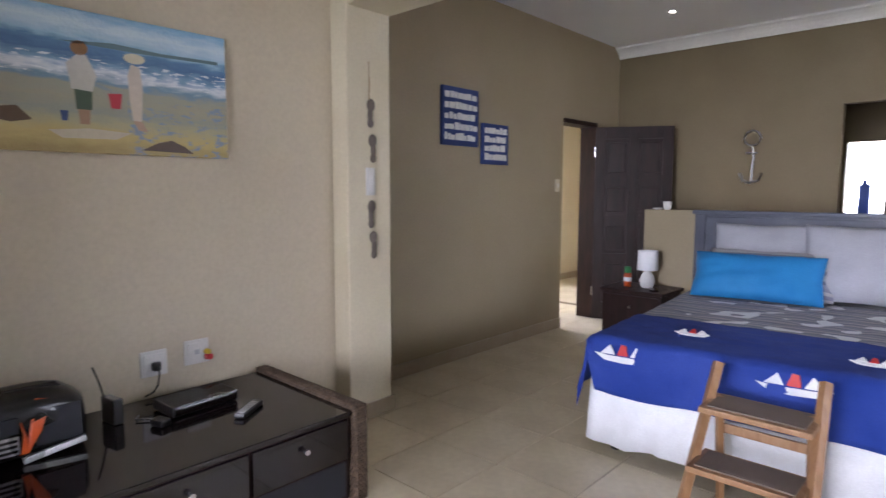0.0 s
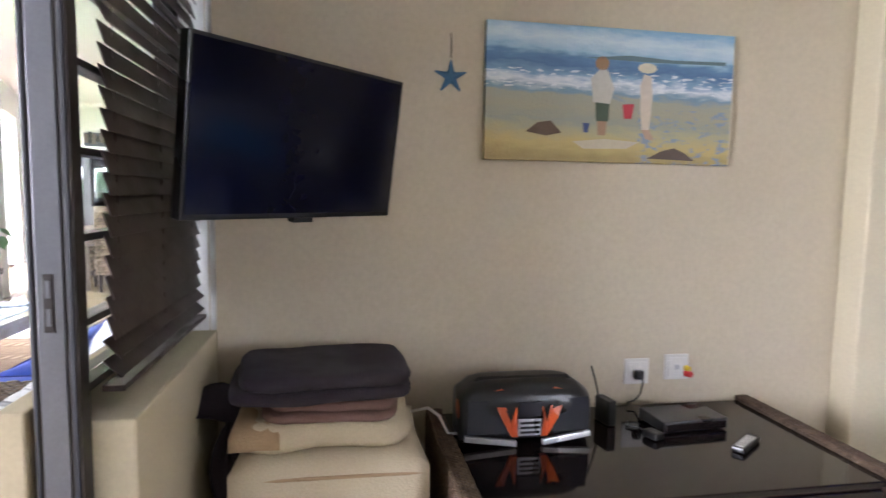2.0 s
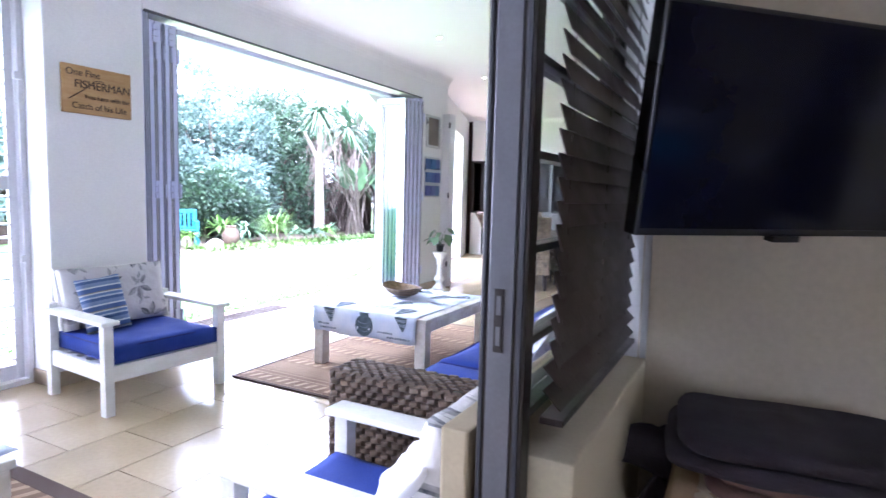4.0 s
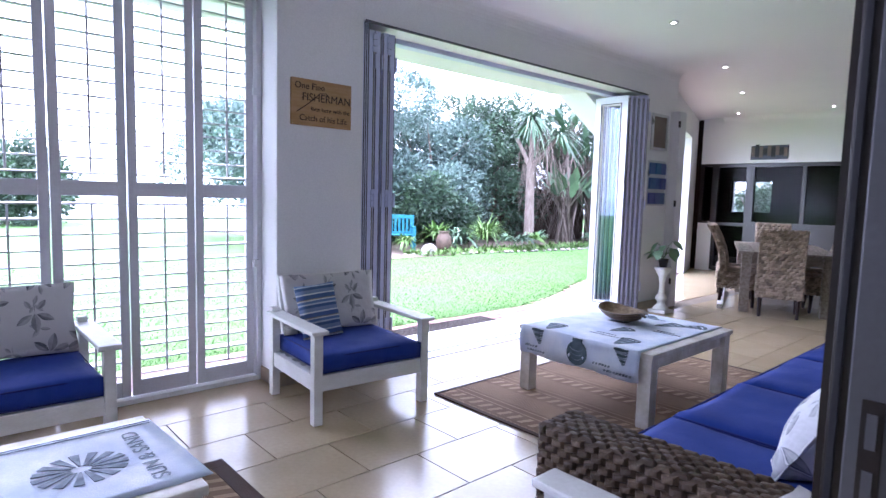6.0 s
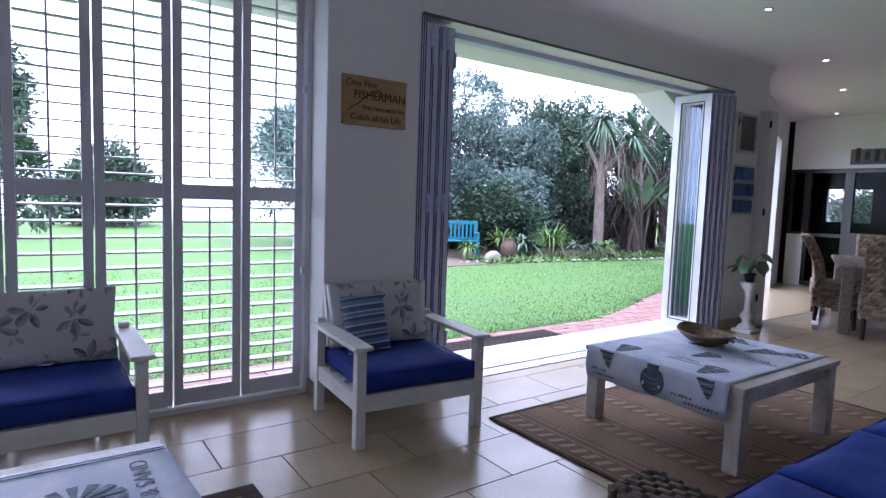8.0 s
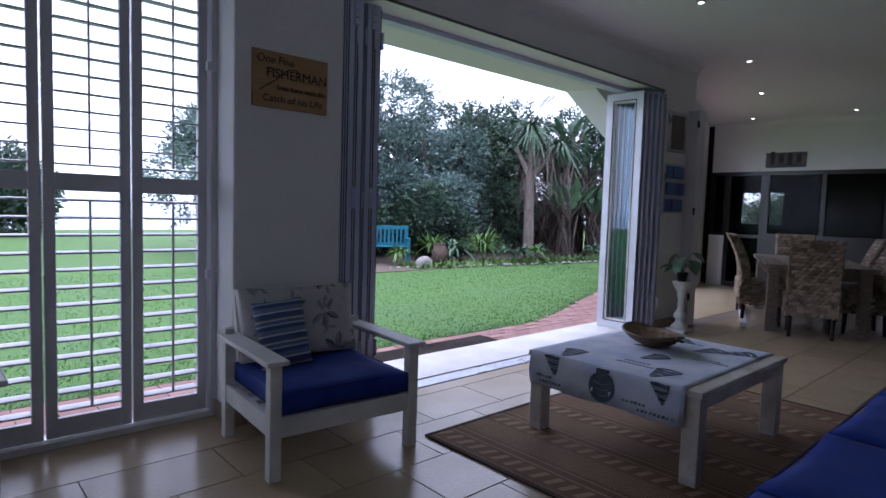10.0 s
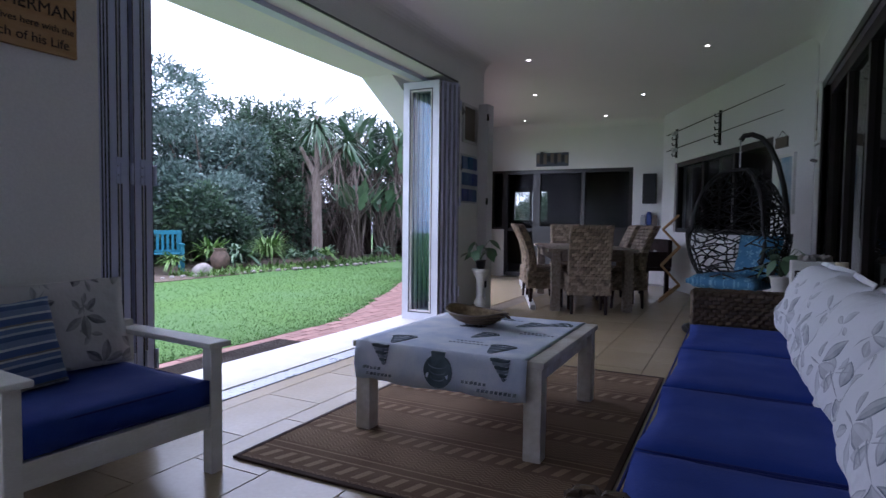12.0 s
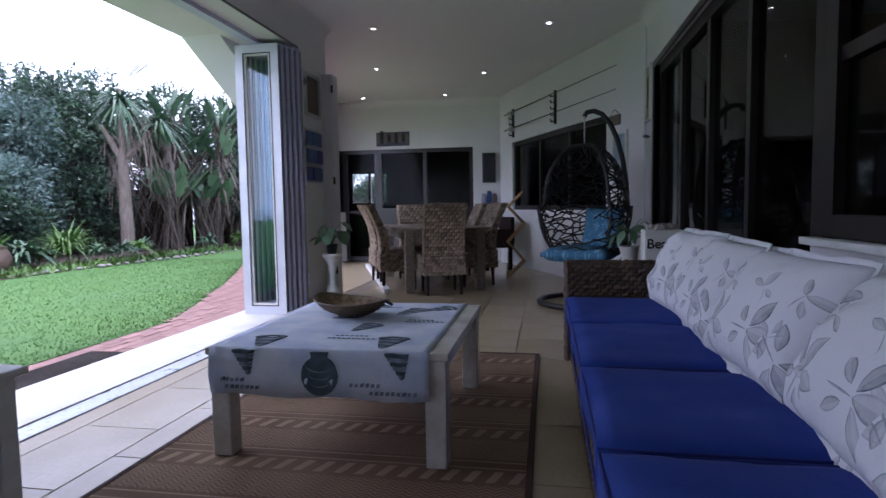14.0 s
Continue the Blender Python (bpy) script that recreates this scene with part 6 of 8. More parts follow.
def cone_shell(cx, cy, s, turn, nm="shell_print"):
    c, sn = math.cos(turn), math.sin(turn)
    pts = [(0.0, -0.10), (0.045, 0.0), (0.05, 0.035), (0.02, 0.06), (-0.015, 0.052), (-0.045, 0.06), (-0.055, 0.02), (-0.04, -0.02)]
    return [(cx + s * (p * c - q * sn), cy + s * (p * sn + q * c)) for p, q in pts]


def ridged_shell(cx, cy, s, turn):
    """A printed cone shell: bands that narrow to the tip, under a curled crown."""
    c, sn = math.cos(turn), math.sin(turn)

    def put(pts, material, z):
        motif(cover, "shell_print", [(cx + s * (p * c - q * sn), cy + s * (p * sn + q * c)) for p, q in pts], z, material)

    for q in range(6):
        ya, yb = 0.03 - q * 0.022, 0.03 - q * 0.022 - 0.016
        wa, wb = 0.052 * (1 - q / 6.4) ** 0.75, 0.052 * (1 - (q + 0.8) / 6.4) ** 0.75
        put([(-wa, ya), (-wb, yb), (-wb * 0.2, yb - 0.004), (wb, yb), (wa, ya), (wa * 0.3, ya + 0.003)], M_SHELL if q % 2 else M_SHELL_DARK, 0.0032)
    for q in range(3):
        r = 0.058 - 0.015 * q
        ring = [(r * math.cos(math.pi * k / 8), 0.034 + q * 0.004 + r * 0.55 * math.sin(math.pi * k / 8)) for k in range(9)]
        inner = [((r - 0.010) * math.cos(math.pi * k / 8), 0.034 + q * 0.004 + (r - 0.010) * 0.5 * math.sin(math.pi * k / 8)) for k in range(8, -1, -1)]
        put(ring + inner, M_SHELL_DARK if q != 1 else M_SHELL, 0.0033)


for cx, cy, s, tn in ((0.12, 0.05, 1.1, 1.2), (-0.28, -0.25, 1.2, 2.0), (-0.30, 0.18, 1.25, 1.0), (-0.1, -0.12, 0.8, 0.4), (0.40, 0.24, 1.25, 1.5), (0.42, -0.30, 1.25, 1.7), (-0.44, -0.05, 1.0, 2.6), (-0.38, 0.32, 1.2, 0.6)):
    ridged_shell(cx, cy, s, tn)
for cx, cy, ln in ((0.36, -0.05, 0.22), (0.31, -0.03, 0.16), (-0.02, 0.2, 0.2), (-0.06, 0.21, 0.15), (-0.4, -0.1, 0.2)):
    for k in range(int(ln / 0.022)):
        motif(cover, "printed_writing", [(cx, cy + k * 0.022), (cx + 0.012, cy + k * 0.022), (cx + 0.014, cy + k * 0.022 + 0.013), (cx + 0.002, cy + k * 0.022 + 0.013)], 0.0032, M_SHELL)


def hung(name, pts, material, off=0.022):
    """A print on the hanging end of the cloth from (y, z) corners."""
    bm = B()
    a = [bm.verts.new((TL / 2 + off, y, z)) for y, z in pts]
    b = [bm.verts.new((TL / 2 + off - 0.016, y, z)) for y, z in pts]
    bm.faces.new(a)
    for k in range(len(a)):
        bm.faces.new((a[k], b[k], b[(k + 1) % len(a)], a[(k + 1) % len(a)]))
    return part(name, bm, material, cover)


hung("round_shell_print", oval(-0.005, -0.100, 0.076, 0.080, 22), M_SHELL_DARK)
hung("round_shell_neck", [(-0.04, -0.005), (0.03, -0.005), (0.025, -0.05), (-0.035, -0.05)], M_SHELL_DARK, 0.0215)
for k in range(3):
    hung("shell_ridge", [(-0.005 + 0.05 * (1 - 0.12 * k) * math.cos(a), -0.062 - k * 0.030 + 0.020 * math.sin(a)) for a in [math.pi + q * math.pi / 8 for q in range(9)]] + [(-0.005 + 0.05 * (1 - 0.12 * k) * math.cos(a), -0.067 - k * 0.030 + 0.020 * math.sin(a)) for a in [2 * math.pi - q * math.pi / 8 for q in range(9)]], M_SHELL, 0.0225)
for y0 in (-0.33, 0.31):
    for q in range(6):
        za, zb = -0.004 - q * 0.017, -0.004 - q * 0.017 - 0.013
        wa, wb = 0.048 * (1 - q / 6.3) ** 0.8, 0.048 * (1 - (q + 0.8) / 6.3) ** 0.8
        cx = y0 + 0.004 * q
        hung("cone_shell_print", [(cx - wa, za), (cx - wa * 0.4, za + 0.003), (cx + wa * 0.5, za - 0.002), (cx + wa, za), (cx + wb, zb), (cx + wb * 0.3, zb - 0.003), (cx - wb, zb)], M_SHELL if q % 2 else M_SHELL_DARK, 0.0215)
for y0, z0, nn in ((-0.43, -0.12, 5), (-0.41, -0.15, 7), (0.12, -0.125, 6), (0.20, -0.155, 9)):
    for k in range(nn):
        hung("printed_writing", [(y0 + k * 0.022, z0), (y0 + k * 0.022 + 0.014, z0 + 0.002), (y0 + k * 0.022 + 0.012, z0 - 0.012), (y0 + k * 0.022 - 0.002, z0 - 0.014)], M_SHELL)

# woven bowl on its wire foot
bw = thing("woven_bowl", "shallow boat-shaped woven bowl on a wire foot", "bowl", (-4.43, -2.58, 0.480), 62)
bw.scale = (0.84, 0.84, 0.78)
bm = B()
n, m_ = 28, 7
rings = []
for k in range(m_ + 1):
    f = k / m_
    rx, ry, z = 0.07 + 0.20 * f ** 0.8, 0.05 + 0.12 * f ** 0.8, 0.022 + 0.075 * f ** 1.8
    rings.append([bm.verts.new((rx * math.cos(2 * math.pi * a / n), ry * math.sin(2 * math.pi * a / n), z + 0.03 * f * f * math.cos(2 * math.pi * a / n) ** 4)) for a in range(n)])
for a, b in zip(rings, rings[1:]):
    for s in range(n):
        bm.faces.new((a[s], a[(s + 1) % n], b[(s + 1) % n], b[s]))
bm.faces.new(rings[0])
bowl = part("bowl", bm, mat("dry_woven_grass", (0.22, 0.15, 0.07), 0.8, col2=(0.12, 0.08, 0.04), coarse=30, fine=120, bump=0.6), bw, smooth=True)
bowl.modifiers.new("thick", "SOLIDIFY").thickness = 0.006
for k in range(5):
    f = 0.2 + 0.2 * k
    rx, ry, z = 0.07 + 0.20 * f ** 0.8, 0.05 + 0.12 * f ** 0.8, 0.022 + 0.075 * f ** 1.8
    part("coil", tube(B(), [(rx * 1.02 * math.cos(2 * math.pi * a / 28), ry * 1.02 * math.sin(2 * math.pi * a / 28), z + 0.03 * f * f * math.cos(2 * math.pi * a / 28) ** 4) for a in range(29)], 0.007, 6), M_WICKER, bw)
part("wire_foot", tube(B(), [(0.09 * math.cos(2 * math.pi * a / 24), 0.06 * math.sin(2 * math.pi * a / 24), 0.003) for a in range(25)], 0.003, 6), M_GASKET, bw)
for a in range(6):
    c, s = math.cos(a * math.pi / 3), math.sin(a * math.pi / 3)
    part("wire_strut", cyl(B(), (0.09 * c, 0.06 * s, 0.002), (0.10 * c, 0.07 * s, 0.036), 0.0025, seg=6), M_GASKET, bw)
part("handle", tube(B(), [(0.26, 0, 0.12), (0.30, 0, 0.125), (0.34, 0.01, 0.105)], 0.009, 6), M_WICKER_CORE, bw)

# rug under the table
rg = thing("rug", "brown flat-woven rug with bands of bars and herringbone", "rug", (-4.39, -2.44, 0))
bm2 = box(B(), -1.19, 1.19, -0.78, 0.78, 0.0005, 0.010, 0.003)
part("weave", bm2, M_RUG, rg)
for s in (-1, 1):
    part("binding", box(B(), -1.21, 1.21, s * 0.79 - 0.014, s * 0.79 + 0.014, 0.0005, 0.012, 0.003), M_RUG_EDGE, rg)
    part("binding", box(B(), s * 1.20 - 0.014, s * 1.20 + 0.014, -0.776, 0.776, 0.0005, 0.012, 0.003), M_RUG_EDGE, rg)

# second table with its cloth, on a second rug
table("coffee_table", "low white wooden coffee table near the shutters", (-0.62, -2.42, 0.011), 1.2, 0.72, 0.452, 2)
c2 = thing("tablecloth", "white cloth with shell prints and a SUN & SAND line", "tablecloth", (-0.62, -2.42, 0.4645))
bm = B()
rows = []
for k in range(17):
    x = -0.62 + 1.24 * k / 16
    rows.append([bm.verts.new((x - 0.03 * (j / 12 - 0.5), -0.30 + 0.60 * j / 12, 0.002 + 0.0012 * noise.noise((k * 0.5, j * 0.5, 1)))) for j in range(13)])
for a, b in zip(rows, rows[1:]):
    for j in range(12):
        bm.faces.new((a[j], b[j], b[j + 1], a[j + 1]))
c2m = part("cloth", bm, M_CLOTH_WHITE, c2, smooth=True)
c2m.modifiers.new("thick", "SOLIDIFY").thickness = 0.002
for k in range(15):
    a0, a1 = math.pi * 2 * k / 15, math.pi * 2 * (k + 0.55) / 15
    motif(c2m, "nautilus_print", [(-0.32 + 0.03 * math.cos(a0), 0.02 + 0.025 * math.sin(a0)), (-0.32 + 0.135 * math.cos(a0), 0.02 + 0.12 * math.sin(a0)), (-0.32 + 0.135 * math.cos(a1), 0.02 + 0.12 * math.sin(a1)), (-0.32 + 0.03 * math.cos(a1), 0.02 + 0.025 * math.sin(a1))], 0.0045, M_SHELL)
for cx, cy in ((0.0, -0.1), (0.25, 0.12), (0.42, -0.12)):
    motif(c2m, "coral_print", cone_shell(cx, cy, 1.3, cx * 5), 0.0045, M_SHELL_DARK)
for k in range(2):
    motif(c2m, "printed_line", [(-0.60, -0.275 + k * 0.02), (0.60, -0.275 + k * 0.02), (0.60, -0.271 + k * 0.02), (-0.60, -0.271 + k * 0.02)], 0.0045, M_SHELL)
lt = lettering("printed_phrase", "SUN & SAND", 0.075, M_SHELL, c2m, Matrix.Identity(4), 0.0006)
lt.matrix_basis = pose(-0.53, 0.02, 0.0052, 0, 0, -90)
r2 = thing("rug", "dark brown bordered rug under the second table", "rug", (-0.55, -2.42, 0))
part("weave", box(B(), -1.05, 1.05, -0.66, 0.66, 0.0005, 0.010, 0.003), M_RUG, r2)
for s in (-1, 1):
    part("binding", box(B(), -1.13, 1.13, s * 0.70 - 0.04, s * 0.70 + 0.04, 0.0005, 0.011, 0.003), M_RUG_EDGE, r2)
    part("binding", box(B(), s * 1.09 - 0.04, s * 1.09 + 0.04, -0.66, 0.66, 0.0005, 0.011, 0.003), M_RUG_EDGE, r2)

# wicker sofa
so = thing("wicker_sofa", "long brown woven wicker sofa with royal blue seat pads", "sofa", (0, 0, 0))
wicker_box(so, "arm", -5.56, -5.40, -1.46, -0.62, 0.02, 0.655, 0.05, 0.026, 0.013, seed=11)
wicker_box(so, "arm", -2.25, -2.07, -1.46, -0.62, 0.02, 0.635, 0.05, 0.026, 0.013, seed=12)
wicker_box(so, "back", -5.56, -2.08, -0.62, -0.545, 0.02, 0.735, 0.055, 0.03, 0.013, seed=13)
wicker_box(so, "base", -5.39, -2.26, -1.42, -0.63, 0.02, 0.275, 0.055, 0.03, 0.010, seed=14)
edges = (-5.385, -4.56, -3.75, -3.0, -2.26)
for k in range(4):
    x0, x1 = edges[k], edges[k + 1]
    c = part("seat_pad", cushion(B(), x1 - x0 - 0.01, 0.84, 0.17, 0.80, 14, pose((x0 + x1) / 2, -1.045, 0.285), 0.010, 40 + k), M_BLUE_CLOTH, so, "thick royal blue seat pad", smooth=True)
    w = (x1 - x0) / 2 - 0.012
    for z in (0.305, 0.435):
        part("piping", tube(B(), [((x0 + x1) / 2 - w, -1.46, z), ((x0 + x1) / 2 + w, -1.46, z), ((x0 + x1) / 2 + w, -0.64, z), ((x0 + x1) / 2 - w, -0.64, z), ((x0 + x1) / 2 - w, -1.46, z)], 0.005, 6), M_PIPING, c)
for k, (x, lean, tn) in enumerate(((-4.93, -24, 4), (-4.36, -27, -3), (-3.70, -30, 3), (-3.02, -33, -4))):
    scatter("large white cushion printed with grey-blue leaves", pose(x, -0.93, 0.452, lean, 0, tn), 0.69, 0.455, 0.26, M_FLORAL, 70 + k)

# wooden wall sign
sg = thing("wall_sign", "pale wooden sign with burnt lettering", "sign", (-2.735, -4.03, 1.985), 180)
part("board", box(B(), -0.238, 0.238, -0.022, 0.0, -0.158, 0.158, 0.004), M_TAN_BOARD, sg)
for body, size, x, z in (("One Fine", 0.062, -0.10, 0.09), ("FISHERMAN", 0.075, 0.035, 0.012), ("lives here with the", 0.042, 0.065, -0.055), ("Catch of his Life", 0.058, 0.01, -0.125)):
    lettering("burnt_letters", body, size, M_INK, sg, pose(x, -0.0235, z), 0.0012)
part("rod_mark", tube(B(), [(-0.20, -0.023, -0.07), (-0.10, -0.023, 0.0), (-0.02, -0.023, 0.07), (0.03, -0.023, 0.075), (0.05, -0.023, 0.05)], 0.003, 5), M_INK, sg)

# frames on the south-west wall
f1 = thing("picture_frame", "narrow pale frame with a dim picture", "picture", (-7.50, -4.03, 2.22), 180)
part("picture_board", box(B(), -0.165, 0.165, -0.012, 0.0, -0.19, 0.19), M_STONE_GREY, f1)
part("frame", frame_rect(B(), 0.38, 0.44, 0.03, 0.026, -0.22), M_SILVER, f1).location.y = -0.014
f2 = thing("photo_collage", "board with blue photographs clipped in rows", "picture", (-7.50, -4.03, 1.59), 180)
part("board", box(B(), -0.21, 0.21, -0.012, 0.0, -0.28, 0.28, 0.003), M_SILVER, f2)
rng = random.Random(3)
for i in range(3):
    for k in range(3):
        part("photo", box(B(), -0.20 + i * 0.135, -0.075 + i * 0.135, -0.030 - 0.008 * ((i + k) % 2), -0.012, 0.11 - k * 0.185, 0.25 - k * 0.185, 0.004), mat("blue_photo", (0.03 + 0.05 * rng.random(), 0.07 + 0.06 * rng.random(), 0.28), 0.4, coarse=14, fine=40, bump=0), f2)
pn = slab("trim_bay_shutter", -7.95, -7.78, -4.026, -3.90, 0, 2.50, M_SHUTTER, 0.004)
for z in (0.3, 1.3, 2.3):
    part("hinge", box(B(), -7.785, -7.775, -3.915, -3.89, z, z + 0.08), M_GASKET, pn)
kerb = part("kerb", box(B(), 0, 3.30, -0.035, 0.035, 0.0, 0.06, 0.01, m=pose(-11.35, -4.67, 0, 0, 0, 21.5)), M_WHITE_WOOD)
tagged(kerb, kind="structure")


def leaf_plant(name, label, at, n, r, size, pot, seed, material=None):
    """A small pot plant: pot with soil, stems, and broad pointed leaves."""
    pl = thing(name, label, "pot plant", at)
    rng = random.Random(seed)
    part("pot", lathe(B(), [(pot[0] * 0.75, 0), (pot[0], pot[1]), (pot[0] * 1.06, pot[1]), (pot[0] * 1.06, pot[1] + 0.012), (pot[0] * 0.9, pot[1] + 0.012), (pot[0] * 0.88, pot[1] - 0.01)], 20), pot[2], pl, smooth=True)
    for k in range(n):
        a, h = rng.uniform(0, 6.28), rng.uniform(0.35, 1.0)
        tip = Vector((r * math.cos(a) * rng.uniform(0.4, 1), r * math.sin(a) * rng.uniform(0.4, 1), pot[1] + size[2] * h))
        part("stem", tube(B(), [(0, 0, pot[1]), (tip.x * 0.4, tip.y * 0.4, pot[1] + (tip.z - pot[1]) * 0.7), tip], 0.003, 5), M_LEAF_B, pl)
        bm = B()
        L, W_ = size[0] * rng.uniform(0.8, 1.2), size[1] * rng.uniform(0.8, 1.2)
        mm = Matrix.Translation(tip) @ Euler((rng.uniform(-0.3, 0.3), rng.uniform(0.1, 0.9), a)).to_matrix().to_4x4()
        rows_ = []
        for s in range(6):
            f = s / 5
            wd = W_ * math.sin(math.pi * min(0.999, f ** 0.75)) * 0.5
            z = -0.25 * L * f * f
            rows_.append([bm.verts.new(mm @ Vector((L * f, -wd, z + 0.12 * wd))), bm.verts.new(mm @ Vector((L * f, 0, z))), bm.verts.new(mm @ Vector((L * f, wd, z + 0.12 * wd)))])
        for p, q in zip(rows_, rows_[1:]):
            for e in (0, 1):
                bm.faces.new((p[e], p[e + 1], q[e + 1], q[e]))
        part("leaf", bm, material or M_LEAF_PALM, pl, smooth=True)
    return pl


ps = thing("pedestal", "turned white wooden pedestal with a square base", "plant stand", (-7.38, -3.80, 0))
part("plinth", box(B(), -0.11, 0.11, -0.11, 0.11, 0, 0.035, 0.006), M_WHITE_WOOD, ps)
part("column", lathe(B(), [(0.095, 0.035), (0.09, 0.06), (0.05, 0.10), (0.045, 0.13), (0.07, 0.16), (0.07, 0.19), (0.035, 0.24), (0.032, 0.36), (0.045, 0.40), (0.04, 0.43), (0.07, 0.48), (0.085, 0.50), (0.085, 0.52), (0.10, 0.53), (0.10, 0.56)], 24), M_WHITE_WOOD, ps, smooth=True)
leaf_plant("pot_plant", "small leafy plant in a black pot on the pedestal", (-7.38, -3.80, 0.56), 16, 0.15, (0.15, 0.10, 0.24), (0.06, 0.09, M_BLACK_PLASTIC), 4)
wp = thing("plant_stool", "low white plant stool behind the sofa", "plant stand", (-6.95, -0.86, 0))
part("column", lathe(B(), [(0.12, 0), (0.11, 0.03), (0.06, 0.08), (0.06, 0.40), (0.10, 0.46), (0.17, 0.48), (0.17, 0.51)], 24), M_WHITE_WOOD, wp, smooth=True)
leaf_plant("pot_plant", "green leafy plant in a white pot on the stool", (-6.95, -0.86, 0.51), 18, 0.13, (0.14, 0.08, 0.26), (0.085, 0.14, M_POT_WHITE), 9)
bx = thing("planter_box", "white box with the word Beach and pale shells", "box", (-6.35, -0.70, 0))
part("carcass", box(B(), -0.10, 0.10, -0.14, 0.14, 0, 0.83, 0.006), M_WHITE_WOOD, bx)
lw = lettering("painted_word", "Beach", 0.105, M_INK, bx, pose(0.1015, 0, 0.69, 0, 0, 90), 0.001, font_bold=0.002)
bm = B()
rng = random.Random(6)
for k in range(12):
    bmesh.ops.create_icosphere(bm, subdivisions=1, radius=rng.uniform(0.022, 0.04), matrix=pose(rng.uniform(-0.07, 0.07), rng.uniform(-0.11, 0.11), 0.85))
part("shells", bm, M_ROCK, bx)
cd = thing("candle", "pale candle behind the sofa back", "candle", (-5.75, -0.60, 0))
part("stand", lathe(B(), [(0.05, 0), (0.02, 0.03), (0.02, 0.66), (0.05, 0.70)], 16), M_WOOD_AND_GLOOM, cd)
part("wax", cyl(B(), (0, 0, 0.70), (0, 0, 0.86), 0.035), M_CREAM_CLOTH, cd)

# hanging egg chair
eg = thing("egg_chair", "black woven hanging egg chair on a curved stand", "hanging chair", (-7.75, -1.20, 0))
bm = B()
tube(bm, [(0.46 * math.cos(2 * math.pi * a / 32), 0.46 * math.sin(2 * math.pi * a / 32), 0.03) for a in range(33)], 0.028, 8)
part("base_ring", bm, M_RATTAN_BLACK, eg)
part("base_bar", tube(B(), [(-0.44, 0, 0.03), (0.44, 0, 0.03)], 0.022, 8), M_RATTAN_BLACK, eg)
sweep = [(0.0, 1.93), (0.03, 1.975), (0.10, 1.985), (0.18, 1.95), (0.26, 1.85), (0.33, 1.69), (0.385, 1.48), (0.42, 1.25), (0.435, 1.0), (0.425, 0.75), (0.395, 0.48), (0.34, 0.22), (0.30, 0.03)]
part("stand_pole", tube(B(), [(-0.05, dy, dz) for dy, dz in sweep], 0.026, 10), M_RATTAN_BLACK, eg, smooth=True)
part("chain", cyl(B(), (0, 0, 1.66), (0, 0, 1.93), 0.008, seg=6), M_CHROME, eg)
bm = B()
rng = random.Random(2)
CZ, RX, RZ = 1.02, 0.43, 0.64


def egg(a, b):
    """A point on the shell: a around from the open front, b up from -1 to 1."""
    w = math.sqrt(max(0.0, 1 - b * b)) * (1.0 + 0.10 * (b < 0))
    return (RX * w * math.cos(a), RX * w * math.sin(a), CZ + RZ * b)


FRONT = -0.35
for k in range(17):
    a = FRONT + 0.85 + (2 * math.pi - 1.7) * k / 16
    tube(bm, [egg(a + 0.16 * math.sin(b * 3 + k), -0.95 + 1.9 * (b / 14)) for b in range(15)], 0.009, 5)
for k in range(20):
    b = -0.92 + 1.84 * k / 19
    lo = 0.85 if b > -0.45 else 0.02
    tube(bm, [egg(FRONT + lo + (2 * math.pi - 2 * lo) * s / 22, b + 0.05 * math.sin(s * 1.3 + k)) for s in range(23)], 0.008, 5)
for k in range(190):
    a, b = FRONT + rng.uniform(0.9, 2 * math.pi - 0.9), rng.uniform(-0.85, 0.8)
    da, db = rng.uniform(-0.7, 0.7), rng.uniform(-0.3, 0.3)
    tube(bm, [egg(a + da * s / 4, max(-0.97, min(0.97, b + db * s / 4))) for s in range(5)], 0.007, 5)
part("woven_shell", bm, M_RATTAN_BLACK, eg)
part("rim", tube(B(), [egg(FRONT + 0.85, -0.45 + 1.4 * s / 14) for s in range(15)] + [egg(FRONT - 0.85, 0.95 - 1.4 * s / 14) for s in range(15)], 0.018, 8), M_RATTAN_BLACK, eg)
part("seat_pad", cushion(B(), 0.62, 0.66, 0.15, 0.3, 12, pose(0.06, -0.03, 0.46, 0, 0, -20)), M_BATIK, eg, "blue batik seat pad", smooth=True)
ec = thing("scatter_cushion", "blue batik cushion in the egg chair", "pillow")
ec.matrix_basis = pose(-7.66, -1.04, 0.60, 72, 0, 62) @ pose(0, 0.2, -0.06)
part("cover", cushion(B(), 0.42, 0.42, 0.13, 0.12, 14, None, 0.01, 5), M_BATIK, ec, smooth=True)
part("seam", tube(B(), [(-0.19, -0.2, 0.065), (0, -0.205, 0.065), (0.19, -0.2, 0.065)], 0.003, 6), M_PLAQUE, ec)

